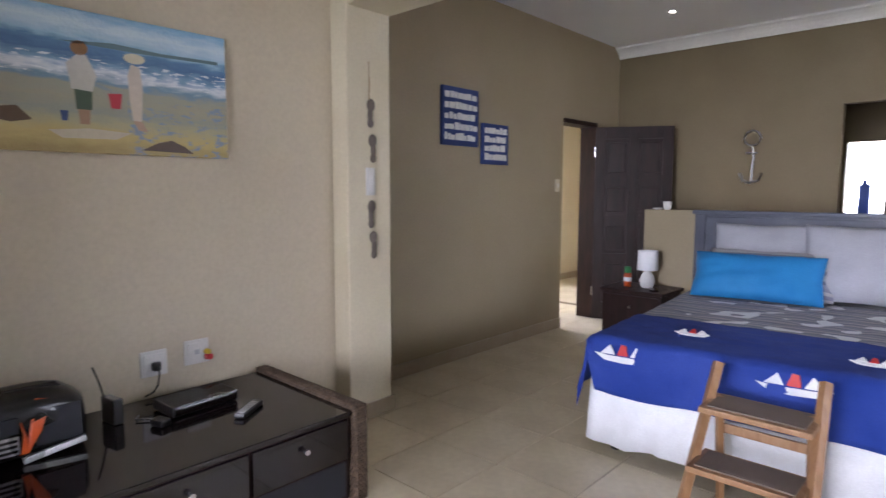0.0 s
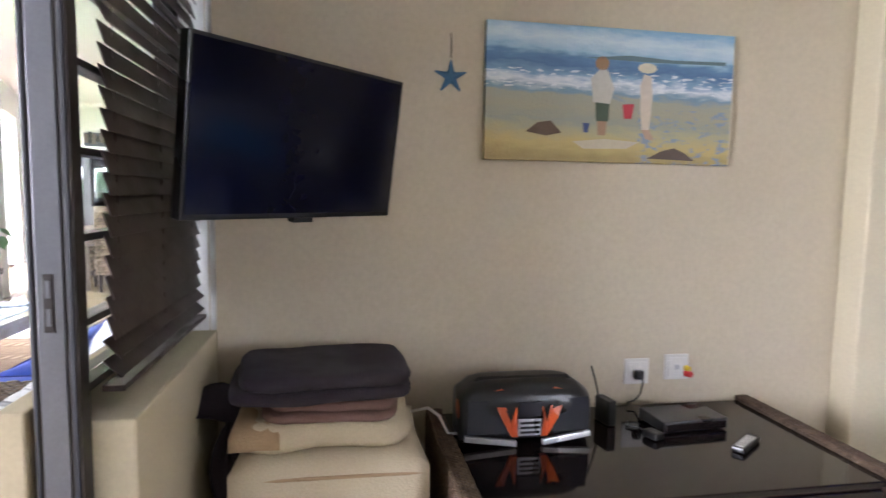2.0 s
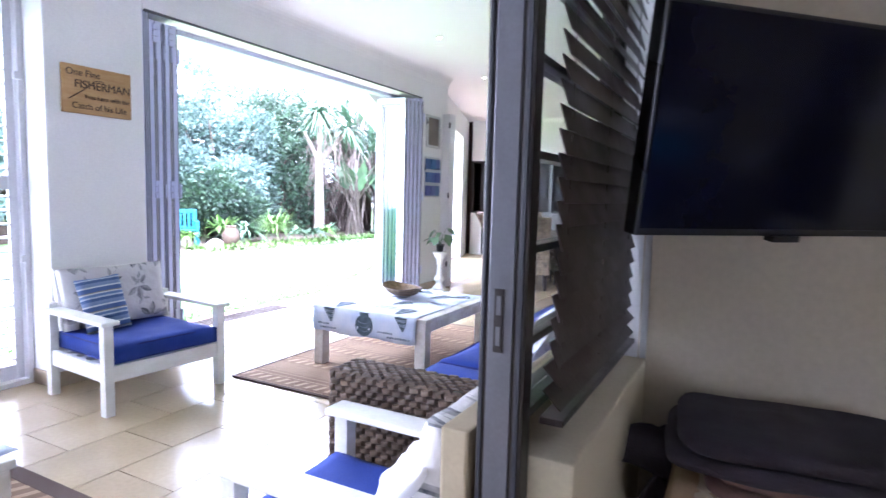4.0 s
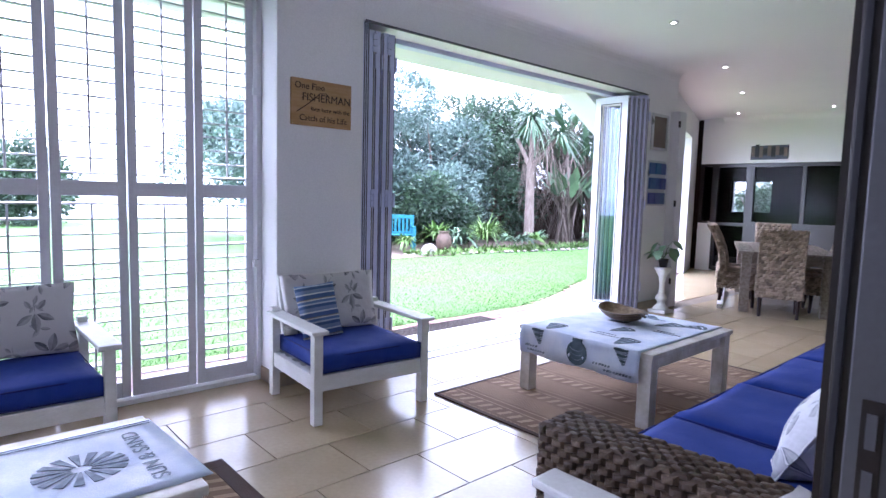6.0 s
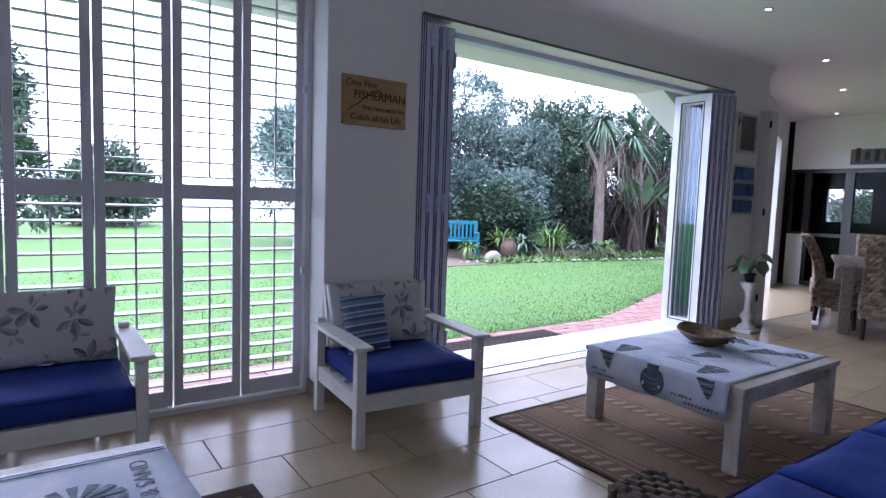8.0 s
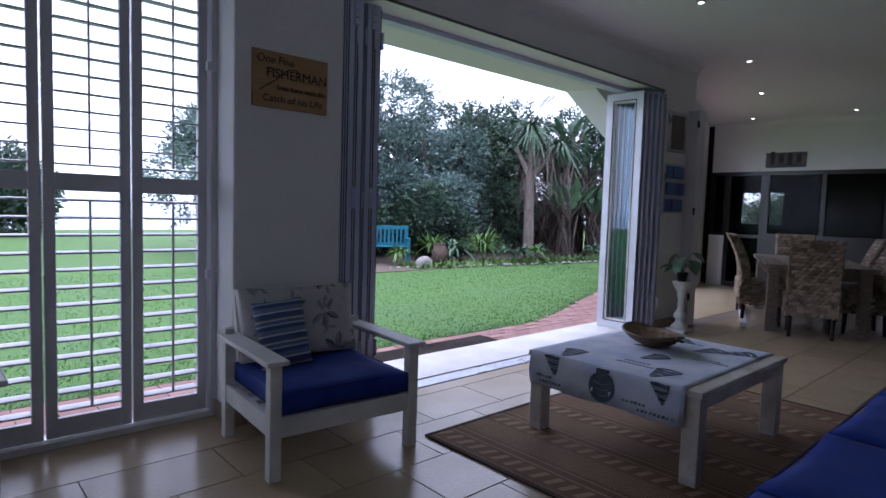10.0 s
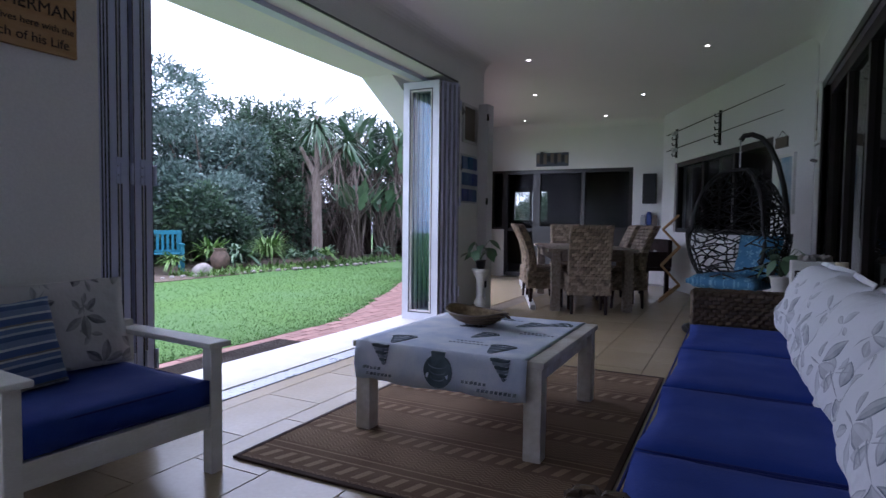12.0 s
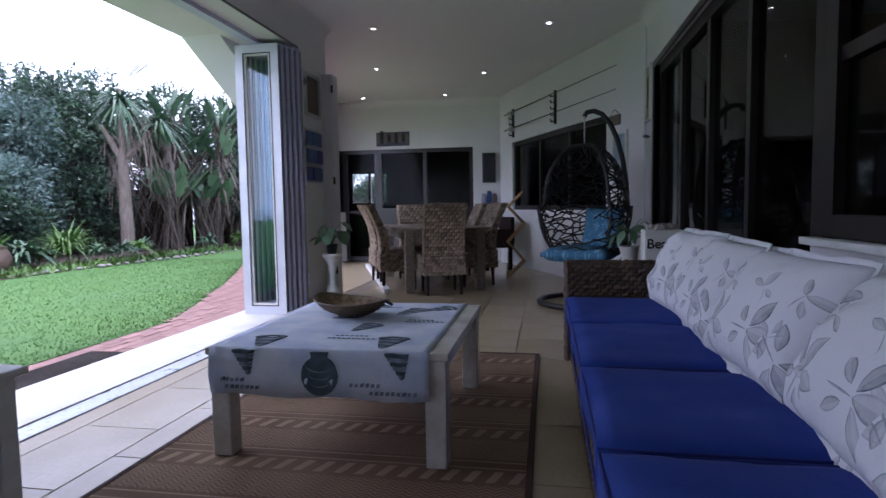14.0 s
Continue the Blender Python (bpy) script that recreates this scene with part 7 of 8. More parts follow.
# dining table and its wicker chairs
dt = thing("dining_table", "weathered grey-brown wooden dining table", "dining table", (-9.34, -3.14, 0), 23)
for k in range(6):
    part("top_plank", box(B(), -1.0, 1.0, -0.54 + k * 0.18, -0.364 + k * 0.18, 0.735, 0.775, 0.004), M_GREY_WOOD, dt)
for sx in (-1, 1):
    for sy in (-1, 1):
        part("leg", box(B(), sx * 0.88 - 0.055, sx * 0.88 + 0.055, sy * 0.44 - 0.055, sy * 0.44 + 0.055, 0, 0.735, 0.008), M_GREY_WOOD, dt)
for s in (-1, 1):
    part("apron", box(B(), -0.82, 0.82, s * 0.44 - 0.014, s * 0.44 + 0.014, 0.62, 0.735), M_GREY_WOOD, dt)
    part("apron", box(B(), s * 0.88 - 0.014, s * 0.88 + 0.014, -0.38, 0.38, 0.62, 0.735), M_GREY_WOOD, dt)


def dining_chair(m):
    dc = thing("dining_chair", "tall pale woven wicker dining chair", "chair", group="chairs round the dining table")
    dc.matrix_basis = m
    rng = random.Random(21)
    for sx in (-0.2, 0.2):
        for sy in (-0.19, 0.21):
            part("leg", cyl(B(), (sx, sy, 0), (sx, sy * 0.95, 0.24), 0.018, 0.026, 8), M_WOOD_AND_GLOOM, dc)
    seat = part("seat", box(B(), -0.25, 0.25, -0.25, 0.25, 0.24, 0.46, 0.02), M_WICKER_CORE, dc)
    j = Joined()
    for o, u, n_, l in (((-0.25, -0.25, 0.24), (1, 0, 0), (0, -1, 0), 0.5), ((0.25, 0.25, 0.24), (-1, 0, 0), (0, 1, 0), 0.5), ((-0.25, 0.25, 0.24), (0, -1, 0), (-1, 0, 0), 0.5), ((0.25, -0.25, 0.24), (0, 1, 0), (1, 0, 0), 0.5)):
        weave(j, o, u, (0, 0, 1), n_, l, 0.22, 0.055, 0.035, 0.010, rng)
    weave(j, (-0.25, -0.25, 0.46), (1, 0, 0), (0, 1, 0), (0, 0, 1), 0.5, 0.5, 0.055, 0.035, 0.010, rng)
    j.link("wicker_weave", M_WICKER_PALE, seat)
    def curve(z):
        """How far the tall back leans outwards at a height."""
        f = max(0.0, (z - 0.30) / 0.76)
        return 0.15 * f ** 1.8 - 0.05 * math.sin(math.pi * min(1.0, f))

    bm = B()
    rings = []
    for k in range(9):
        z = 0.46 + 0.60 * k / 8
        o = curve(z)
        rings.append([bm.verts.new(q) for q in ((-0.235, 0.175 + o, z), (0.235, 0.175 + o, z), (0.235, 0.245 + o, z), (-0.235, 0.245 + o, z))])
    for a, b in zip(rings, rings[1:]):
        for k in range(4):
            bm.faces.new((a[k], a[(k + 1) % 4], b[(k + 1) % 4], b[k]))
    bm.faces.new(rings[0])
    bm.faces.new(rings[-1])
    back = part("backrest", bm, M_WICKER_CORE, dc)
    j = Joined()
    weave(j, (0.245, 0.250, 0.24), (-1, 0, 0), (0, 0, 1), (0, 1, 0), 0.49, 0.83, 0.062, 0.042, 0.014, rng)
    weave(j, (-0.24, 0.17, 0.46), (1, 0, 0), (0, 0, 1), (0, -1, 0), 0.48, 0.6, 0.062, 0.042, 0.012, rng)
    weave(j, (0.24, 0.17, 0.46), (0, 1, 0), (0, 0, 1), (1, 0, 0), 0.08, 0.6, 0.04, 0.042, 0.010, rng)
    weave(j, (-0.24, 0.25, 0.46), (0, -1, 0), (0, 0, 1), (-1, 0, 0), 0.08, 0.6, 0.04, 0.042, 0.010, rng)
    weave(j, (-0.24, 0.17, 1.06), (1, 0, 0), (0, 1, 0), (0, 0, 1), 0.48, 0.08, 0.062, 0.04, 0.010, rng)
    j.v = [Vector((q[0], q[1] + curve(q[2]), q[2])) for q in j.v]
    j.link("wicker_weave", M_WICKER_PALE, back)
    return dc


d0 = dining_chair(pose(-8.44, -2.83, 0, 0, 0, -70))
for x, y, tn in ((-8.82, -3.46, 200), (-9.51, -3.76, 206), (-9.21, -2.54, 26), (-9.90, -2.84, 20), (-10.26, -3.53, 113)):
    copy_thing(d0, pose(x, y, 0, 0, 0, tn))
tp = thing("teapot", "small white teapot on the dining table", "teapot", (-9.2, -3.05, 0.775))
part("body", lathe(B(), [(0.04, 0), (0.08, 0.04), (0.085, 0.09), (0.05, 0.14), (0.02, 0.16), (0.02, 0.18)], 18), M_POT_WHITE, tp, smooth=True)
part("spout", tube(B(), [(0.07, 0, 0.06), (0.12, 0, 0.1), (0.14, 0, 0.14)], 0.012, 8), M_POT_WHITE, tp)

# dark bench with cushions by the oblique wall
db = thing("bench_seat", "dark wooden bench with a blue pad", "bench", (-11.35, -2.55, 0), 24.6)
part("seat", box(B(), -0.55, 0.55, -0.25, 0.25, 0.36, 0.42, 0.006), M_WOOD_AND_GLOOM, db)
part("back", box(B(), -0.55, 0.55, 0.20, 0.26, 0.42, 0.85, 0.006), M_WOOD_AND_GLOOM, db)
for sx in (-0.5, 0.5):
    part("arm", box(B(), sx - 0.04, sx + 0.04, -0.25, 0.20, 0.42, 0.66, 0.006), M_WOOD_AND_GLOOM, db)
    for sy in (-0.2, 0.2):
        part("leg", box(B(), sx - 0.03, sx + 0.03, sy - 0.03, sy + 0.03, 0, 0.36), M_WOOD_AND_GLOOM, db)
part("pad", cushion(B(), 0.95, 0.42, 0.08, 0.8, 8, pose(0, -0.02, 0.42)), M_BLUE_CLOTH, db, smooth=True)
scatter("pale cushion on the dark bench", OB @ pose(0.86, -0.36, 0.50, -20, 0, 0), 0.42, 0.38, 0.12, M_FLORAL, 91)

# folding wooden rack
fr_ = thing("folding_rack", "zigzag folding wooden rack", "rack", (-9.75, -2.00, 0), 98)
for sy in (0.0, 0.22):
    pts = [(-0.13, sy, 0.02), (0.13, sy, 0.26), (-0.11, sy, 0.52), (0.12, sy, 0.78), (-0.10, sy, 1.02), (0.10, sy, 1.22)]
    for a, b in zip(pts, pts[1:]):
        part("slat", tube(B(), [a, b], 0.014, 4), M_TAN_BOARD, fr_)
for x, z in ((-0.13, 0.03), (0.13, 0.26), (-0.11, 0.52), (0.12, 0.78), (-0.10, 1.02)):
    part("rung", cyl(B(), (x, 0.0, z), (x, 0.22, z), 0.010, seg=8), M_TAN_BOARD, fr_)

# fishing rods on their rack above the oblique window
rk = thing("rod_rack", "black rod rack with two long fishing rods", "rod rack")
rk.matrix_basis = OB
for x in (0.70, 2.35):
    part("upright", box(B(), x - 0.02, x + 0.02, -0.03, 0.0, 2.20, 2.68, 0.004), M_BLACK_PLASTIC, rk)
    for k in range(5):
        part("hook", tube(B(), [(x, -0.03, 2.24 + k * 0.09), (x, -0.08, 2.23 + k * 0.09), (x, -0.09, 2.27 + k * 0.09)], 0.010, 6), M_BLACK_PLASTIC, rk)
for z in (2.335, 2.605):
    part("rod", tube(B(), [(0.45, -0.085, z), (4.1, -0.085, z + 0.02)], lambda f: 0.010 - 0.006 * f, 6), M_BLACK_PLASTIC, rk)
    part("reel", cyl(B(), (0.85, -0.12, z - 0.03), (0.95, -0.12, z - 0.03), 0.035), M_SILVER, rk)

# things on the far walls
pg = thing("ship_panel", "dark irregular collage panel over the far window", "picture", (XF, -4.44, 2.33), 90)
part("panel", box(B(), -0.32, 0.32, -0.025, 0.0, -0.14, 0.12, 0.004), M_HEADBOARD, pg)
rng = random.Random(9)
for k in range(9):
    x = -0.28 + k * 0.07
    part("cut_out", box(B(), x - 0.03, x + 0.035, -0.035, -0.02, -0.10 + rng.uniform(0, 0.05), 0.12 + rng.uniform(-0.06, 0.035), 0.004), M_GASKET if k % 2 else M_STONE_GREY, pg)
sk_ = thing("wall_speaker", "black upright wall box", "speaker", (XF, -2.62, 1.46), 90)
part("casing", box(B(), -0.12, 0.12, -0.10, 0.0, 0, 0.54, 0.01), M_BLACK_PLASTIC, sk_)
part("front", box(B(), -0.10, 0.10, -0.108, -0.10, 0.03, 0.51, 0.004), M_GASKET, sk_)
ck = thing("coat_hooks", "row of hooks with hanging cloths", "hooks", (XF, -2.62, 1.28), 90)
part("board", box(B(), -0.16, 0.16, -0.02, 0, 0, 0.06, 0.003), M_WHITE_WOOD, ck)
for k in range(3):
    part("cloth", cushion(B(), 0.09, 0.05, 0.22 + 0.05 * (k % 2), 0.5, 6, pose(-0.10 + k * 0.1, -0.045, -0.24)), (M_GREY_CLOTH, M_PLAQUE, M_STONE_GREY)[k], ck, smooth=True)
ws = thing("hanging_sign", "small dark hanging sign", "sign")
ws.matrix_basis = OB @ pose(3.95, 0, 2.02)
part("board", box(B(), -0.12, 0.12, -0.022, 0.0, -0.06, 0.06, 0.003), M_STONE_GREY, ws)
part("string", tube(B(), [(-0.10, -0.01, 0.06), (0, -0.008, 0.13), (0.10, -0.01, 0.06)], 0.003, 5), M_GASKET, ws)
pc3 = thing("picture_frame", "white framed sea picture", "picture")
pc3.matrix_basis = OB @ pose(4.08, 0, 1.55)
part("picture_board", box(B(), -0.13, 0.13, -0.015, 0.0, -0.30, 0.30), mat("sea_picture", (0.10, 0.25, 0.38), 0.5, col2=(0.45, 0.5, 0.52), coarse=5, fine=30, bump=0), pc3)
part("frame", frame_rect(B(), 0.32, 0.66, 0.035, 0.03, -0.33), M_WHITE_WOOD, pc3).location.y = -0.016
pc4 = thing("picture_frame", "tall narrow white framed picture", "picture", (-8.06, -0.515, 2.18))
part("picture_board", box(B(), -0.12, 0.12, -0.015, 0.0, -0.26, 0.26), M_CREAM_CLOTH, pc4)
part("frame", frame_rect(B(), 0.30, 0.58, 0.03, 0.03, -0.29), M_WHITE_WOOD, pc4).location.y = -0.016
part("drawn_figure", tube(B(), [(0, -0.017, -0.15), (0.02, -0.017, 0.0), (-0.02, -0.017, 0.1), (0.02, -0.017, 0.16)], 0.012, 6), M_INK, pc4)
hk = thing("wall_hooks", "two small pale wall hooks", "hooks", (-7.98, -0.515, 1.72))
part("plate", box(B(), -0.10, 0.10, -0.015, 0, -0.05, 0.05, 0.003), M_WHITE_WOOD, hk)
for x in (-0.05, 0.05):
    part("peg", cyl(B(), (x, -0.015, 0), (x, -0.07, 0.02), 0.012), M_CHROME, hk)

for x, y in ((-5.85, -3.06), (-7.97, -3.47), (-8.20, -1.55), (-9.81, -3.98), (-10.4, -2.50), (-11.9, -4.85), (-11.95, -3.35), (-4.2, -1.9), (-2.4, -2.4)):
    spot(x, y, LC, True, 0)


# ---- garden ----
lawn = tagged(part("ground", box(B(), -70, 60, -30, -4.62, -0.6, -0.10), M_LAWN), kind="structure")
tagged(part("water", box(B(), -3000, 3000, -4500, -30.0, -3.2, -2.6), M_SEA), kind="structure")
tagged(part("ground_house", box(B(), -70, 60, -4.62, 40, -0.6, -0.26), M_SAND), kind="structure")


def path_edge(x):
    """The lawn's edge along the brick path."""
    d = max(0.0, -6.8 - x)
    return max(-5.28 - 0.35 * d - 0.012 * d * d, -8.15)


pave = tagged(part("pavement", box(B(), -17, 3.6, -8.2, -4.62, -0.3, -0.099), M_SAND), kind="structure")
bm = B()
xs = [3.6 - k * 0.4 for k in range(52)]
a = [bm.verts.new((x, path_edge(x), -0.062)) for x in xs]
b = [bm.verts.new((x, -8.4, -0.062)) for x in xs]
c = [bm.verts.new((x, path_edge(x), -0.20)) for x in xs]
for k in range(len(xs) - 1):
    bm.faces.new((a[k], a[k + 1], b[k + 1], b[k]))
    bm.faces.new((a[k], c[k], c[k + 1], a[k + 1]))
tagged(part("ground_lawn_edge", bm, M_LAWN), kind="structure")

# lawn blades near the house
j = Joined()
rng = random.Random(77)
for k in range(52000):
    d = rng.random() ** 1.7
    x = rng.uniform(-14, 1.5)
    y = path_edge(x) - 0.01 - d * 7.5
    h, w, t = rng.uniform(0.012, 0.030), rng.uniform(0.004, 0.008), rng.uniform(0, 6.28)
    z = -0.065 if y > -8.4 else -0.102
    cx, sx = math.cos(t) * w, math.sin(t) * w
    lx, ly = rng.uniform(-0.02, 0.02), rng.uniform(-0.02, 0.02)
    j.add([(x - cx, y - sx, z), (x + cx, y + sx, z), (x + lx, y + ly, z + h)], [(0, 1, 2)])
tagged(j.link("grass", M_GRASS), "short mown green lawn grass", "grass", kind="stuff")


def crown(j, centre, radii, n, size, rng, droop=0.0):
    """Leaves on twigs through an uneven crown."""
    cx, cy, cz = centre
    for _ in range(n):
        u = Vector((rng.gauss(0, 1), rng.gauss(0, 1), rng.gauss(0, 1))).normalized()
        r = rng.uniform(0.55, 1.0) ** 0.6
        wob = 0.80 + 0.30 * noise.noise((u.x * 2.3 + cx, u.y * 2.3 + cy, u.z * 2.3))
        p = Vector((cx + u.x * radii[0] * r * wob, cy + u.y * radii[1] * r * wob, cz + u.z * radii[2] * r * wob))
        d = (u + Vector((rng.uniform(-1, 1), rng.uniform(-1, 1), rng.uniform(-0.8, 1.0) - droop)) * 0.9).normalized()
        for q in range(5):
            e = (d + Vector((rng.uniform(-1, 1), rng.uniform(-1, 1), rng.uniform(-1, 1))) * 0.8).normalized()
            s = e.cross(Vector((rng.uniform(-1, 1), rng.uniform(-1, 1), rng.uniform(-1, 1)))).normalized()
            l, w = size * rng.uniform(0.7, 1.3), size * rng.uniform(0.16, 0.26)
            o = p + d * (q * size * 0.45)
            j.add([o, o + e * l * 0.5 + s * w, o + e * l, o + e * l * 0.5 - s * w], [(0, 1, 2, 3)])


def limbs(bm, base, top, spread, n, r, rng):
    base, top = Vector(base), Vector(top)
    fork = base.lerp(top, 0.45)
    tube(bm, [base, base.lerp(fork, 0.5) + Vector((rng.uniform(-0.1, 0.1), rng.uniform(-0.1, 0.1), 0)), fork], lambda f: r * (1 - 0.4 * f), 8)
    for k in range(n):
        a = 2 * math.pi * k / n + rng.uniform(-0.4, 0.4)
        e = top + Vector((spread * math.cos(a), spread * math.sin(a), rng.uniform(-0.6, 0.3)))
        tube(bm, [fork, fork.lerp(e, 0.5) + Vector((rng.uniform(-0.2, 0.2), rng.uniform(-0.2, 0.2), 0.1)), e], lambda f: r * 0.55 * (1 - 0.75 * f), 6)


def leafy_tree(label, x, y, h, rad, n, material, seed, size=0.13, low=0.5):
    tr = thing("tree", label, "tree", (x, y, -0.1), group="garden trees")
    rng = random.Random(seed)
    bm = B()
    limbs(bm, (0, 0, 0), (0, 0, h * 0.72), rad * 0.55, 6, 0.10, rng)
    part("trunk", bm, M_BARK, tr)
    j = Joined()
    for k in range(9):
        a, f = rng.uniform(0, 6.28), rng.uniform(0.2, 0.75)
        cz = rng.uniform(low + 0.5, h - 0.7)
        s = rng.uniform(0.45, 0.65) * rad
        crown(j, (rad * f * math.cos(a), rad * f * math.sin(a), cz), (s, s, s * 0.85), n // 9, size, rng)
    cr = j.link("crown", material, tr, kind="")
    return tr


leafy_tree("broad grey-green bushy tree", -7.9, -15.9, 4.3, 1.9, 6600, M_LEAF_A, 1)
leafy_tree("broad grey-green bushy tree", -10.2, -15.2, 5.0, 2.3, 7920, M_LEAF_A, 2)
leafy_tree("broad grey-green bushy tree", -12.6, -14.2, 4.7, 2.0, 7480, M_LEAF_A, 3)
leafy_tree("tall grey-green bushy tree behind the others", -9.0, -18.2, 5.3, 2.6, 4840, M_LEAF_A, 4)
leafy_tree("dark green bushy tree behind the palms", -15.2, -14.6, 5.2, 2.4, 5720, M_LEAF_B, 5)
leafy_tree("dark green bush outside the kitchen window", -19.2, -6.9, 2.6, 1.1, 1500, M_LEAF_B, 15, low=0.1)
leafy_tree("tall dark hedge tree behind the palms", -17.2, -15.0, 5.0, 2.4, 4200, M_LEAF_B, 14, low=0.1)
leafy_tree("dark green shrub under the trees", -9.4, -14.3, 2.0, 1.4, 3300, M_LEAF_B, 6, low=0.1)
leafy_tree("dark green shrub under the trees", -12.0, -14.0, 2.2, 1.5, 3300, M_LEAF_B, 7, low=0.1)
leafy_tree("dark green shrub under the trees", -16.4, -14.6, 2.2, 1.5, 2860, M_LEAF_B, 8, low=0.1)
leafy_tree("dark green hedge tree", -18.8, -12.6, 4.8, 2.6, 5280, M_LEAF_B, 9, low=0.1)
leafy_tree("dark green hedge tree", -21.5, -10.2, 4.6, 2.6, 4400, M_LEAF_B, 10, low=0.1)
leafy_tree("distant dark conifer-like bush by the lawn's far edge", -0.5, -20.5, 5.6, 0.8, 1500, M_LEAF_B, 11, 0.2, low=0.2)
leafy_tree("distant dark bush by the lawn's far edge", -2.9, -26.5, 2.9, 1.9, 3000, M_LEAF_B, 12, 0.2, low=0.2)


def blade_leaf(j, o, d, up, length, width, bend, rng, seg=6, base=0.08, ragged=0.0):
    """A long leaf from o along d that bends over, folded along its middle."""
    o, d, up = Vector(o), Vector(d).normalized(), Vector(up)
    side = d.cross(Vector((0, 0, 1)))
    side = side.normalized() if side.length > 0.01 else Vector((1, 0, 0))
    v = []
    for s in range(seg + 1):
        f = s / seg
        p = o + d * length * f + Vector((0, 0, -1)) * bend * length * f * f
        w = width * max(0.02, math.sin(math.pi * min(0.98, base + (1 - base) * f ** 0.8)))
        wl, wr = w * (1 - ragged * rng.random()), w * (1 - ragged * rng.random())
        back = d * (-0.25 * ragged * length / seg)
        v += [p - side * wl + back, p + Vector((0, 0, -0.15 * w)), p + side * wr + back]
    f_ = []
    for s in range(seg):
        for e in (0, 1):
            f_.append((3 * s + e, 3 * s + e + 1, 3 * s + e + 4, 3 * s + e + 3))
    j.add(v, f_)


def palm_clump(label, x, y, h, seed, n=40, lw=0.20, ll=1.25, dead=30):
    """A strelitzia: bare stems, fans of broad paddle leaves and hanging dry ones."""
    pl = thing("palm", label, "palm", (x, y, -0.1), group="garden palms")
    rng = random.Random(seed)
    stems = B()
    leaves, dry = Joined(), Joined()
    for k in range(5):
        a = rng.uniform(0, 6.28)
        top = Vector((0.7 * math.cos(a) * rng.random(), 0.7 * math.sin(a) * rng.random(), h * rng.uniform(0.45, 0.8)))
        tube(stems, [(0.25 * math.cos(a), 0.25 * math.sin(a), 0), (top.x * 0.5, top.y * 0.5, top.z * 0.5), top], lambda f: 0.022 * h * (1 - 0.3 * f), 7)
        for q in range(n // 5):
            b = rng.uniform(0, 6.28)
            d = Vector((math.cos(b) * rng.uniform(0.3, 0.8), math.sin(b) * rng.uniform(0.3, 0.8), rng.uniform(0.6, 1.4)))
            pet = top + d.normalized() * rng.uniform(0.3, 0.7)
            tube(stems, [top, top.lerp(pet, 0.6), pet], 0.02, 5)
            blade_leaf(leaves, pet, d, (0, 0, 1), ll * rng.uniform(0.6, 1.1), lw * rng.uniform(0.55, 1.0), rng.uniform(0.1, 0.5), rng, 14, 0.08, 0.45)
        for q in range(dead // 5):
            b = rng.uniform(0, 6.28)
            blade_leaf(dry, top + Vector((rng.uniform(-0.2, 0.2), rng.uniform(-0.2, 0.2), rng.uniform(-0.7, 0.1))), (math.cos(b) * 0.5, math.sin(b) * 0.5, -0.35), (0, 0, 1), rng.uniform(0.6, 1.4), rng.uniform(0.010, 0.034), rng.uniform(0.6, 1.0), rng, 5, 0.08, 0.4)
    part("stem", stems, M_STEM, pl)
    leaves.link("crown", M_LEAF_PALM, pl, kind="")
    dry.link("dry_leaves", M_LEAF_DEAD, pl, kind="", label="hanging dry brown leaves")
    return pl


for k, (x, y, h) in enumerate(((-16.0, -13.5, 4.3), (-16.6, -12.1, 4.2), (-17.6, -11.5, 4.5), (-18.7, -11.0, 4.3), (-19.9, -10.5, 4.4), (-17.9, -13.2, 4.6))):
    palm_clump("tall strelitzia with ragged leaves and hanging dry strands", x, y, h, 21 + k, n=75, lw=0.15, ll=1.1, dead=130)
palm_clump("clump of broad-leaved green strelitzia", -18.0, -10.2, 2.4, 34, n=30, lw=0.24, dead=10)
palm_clump("low broad-leaved strelitzia clump", -16.2, -11.6, 1.7, 35, n=30, lw=0.22, ll=1.0, dead=5)
palm_clump("low broad-leaved strelitzia clump", -17.2, -11.0, 1.6, 37, n=26, lw=0.22, ll=1.0, dead=5)
palm_clump("low broad-leaved strelitzia clump", -19.8, -9.6, 2.6, 36, n=26, lw=0.24, dead=10)

# pale forked trunk with drooping tufts and a fan of paddle leaves above
dg = thing("dragon_tree", "pale forked trunk with drooping leaf tufts and a fan on top", "tree", (-14.3, -11.7, -0.1))
dg.scale = (1.09, 1.09, 1.09)
rng = random.Random(30)
bm = B()
tube(bm, [(-0.02, 0, 0), (0.0, 0, 0.7), (0.03, 0.01, 1.5), (0.05, 0.02, 2.25)], lambda f: 0.15 - 0.045 * f, 12)
ends = [(0.30, -0.30, 2.95), (0.10, 0.05, 3.45), (-0.50, 0.55, 3.05), (0.02, 0.0, 3.75)]
for e in ends:
    tube(bm, [(0.05, 0.02, 2.15), (e[0] * 0.45, e[1] * 0.45, 2.2 + (e[2] - 2.2) * 0.4), e], lambda f: 0.075 - 0.03 * f, 8)
part("trunk", bm, M_BARK, dg)
j = Joined()
for e in ends[1:3]:
    for k in range(130):
        a, t = rng.uniform(0, 6.28), rng.uniform(-0.5, 1.0)
        blade_leaf(j, e, (math.cos(a), math.sin(a), t), (0, 0, 1), rng.uniform(0.5, 0.95), 0.026, rng.uniform(0.3, 0.9), rng, 5)
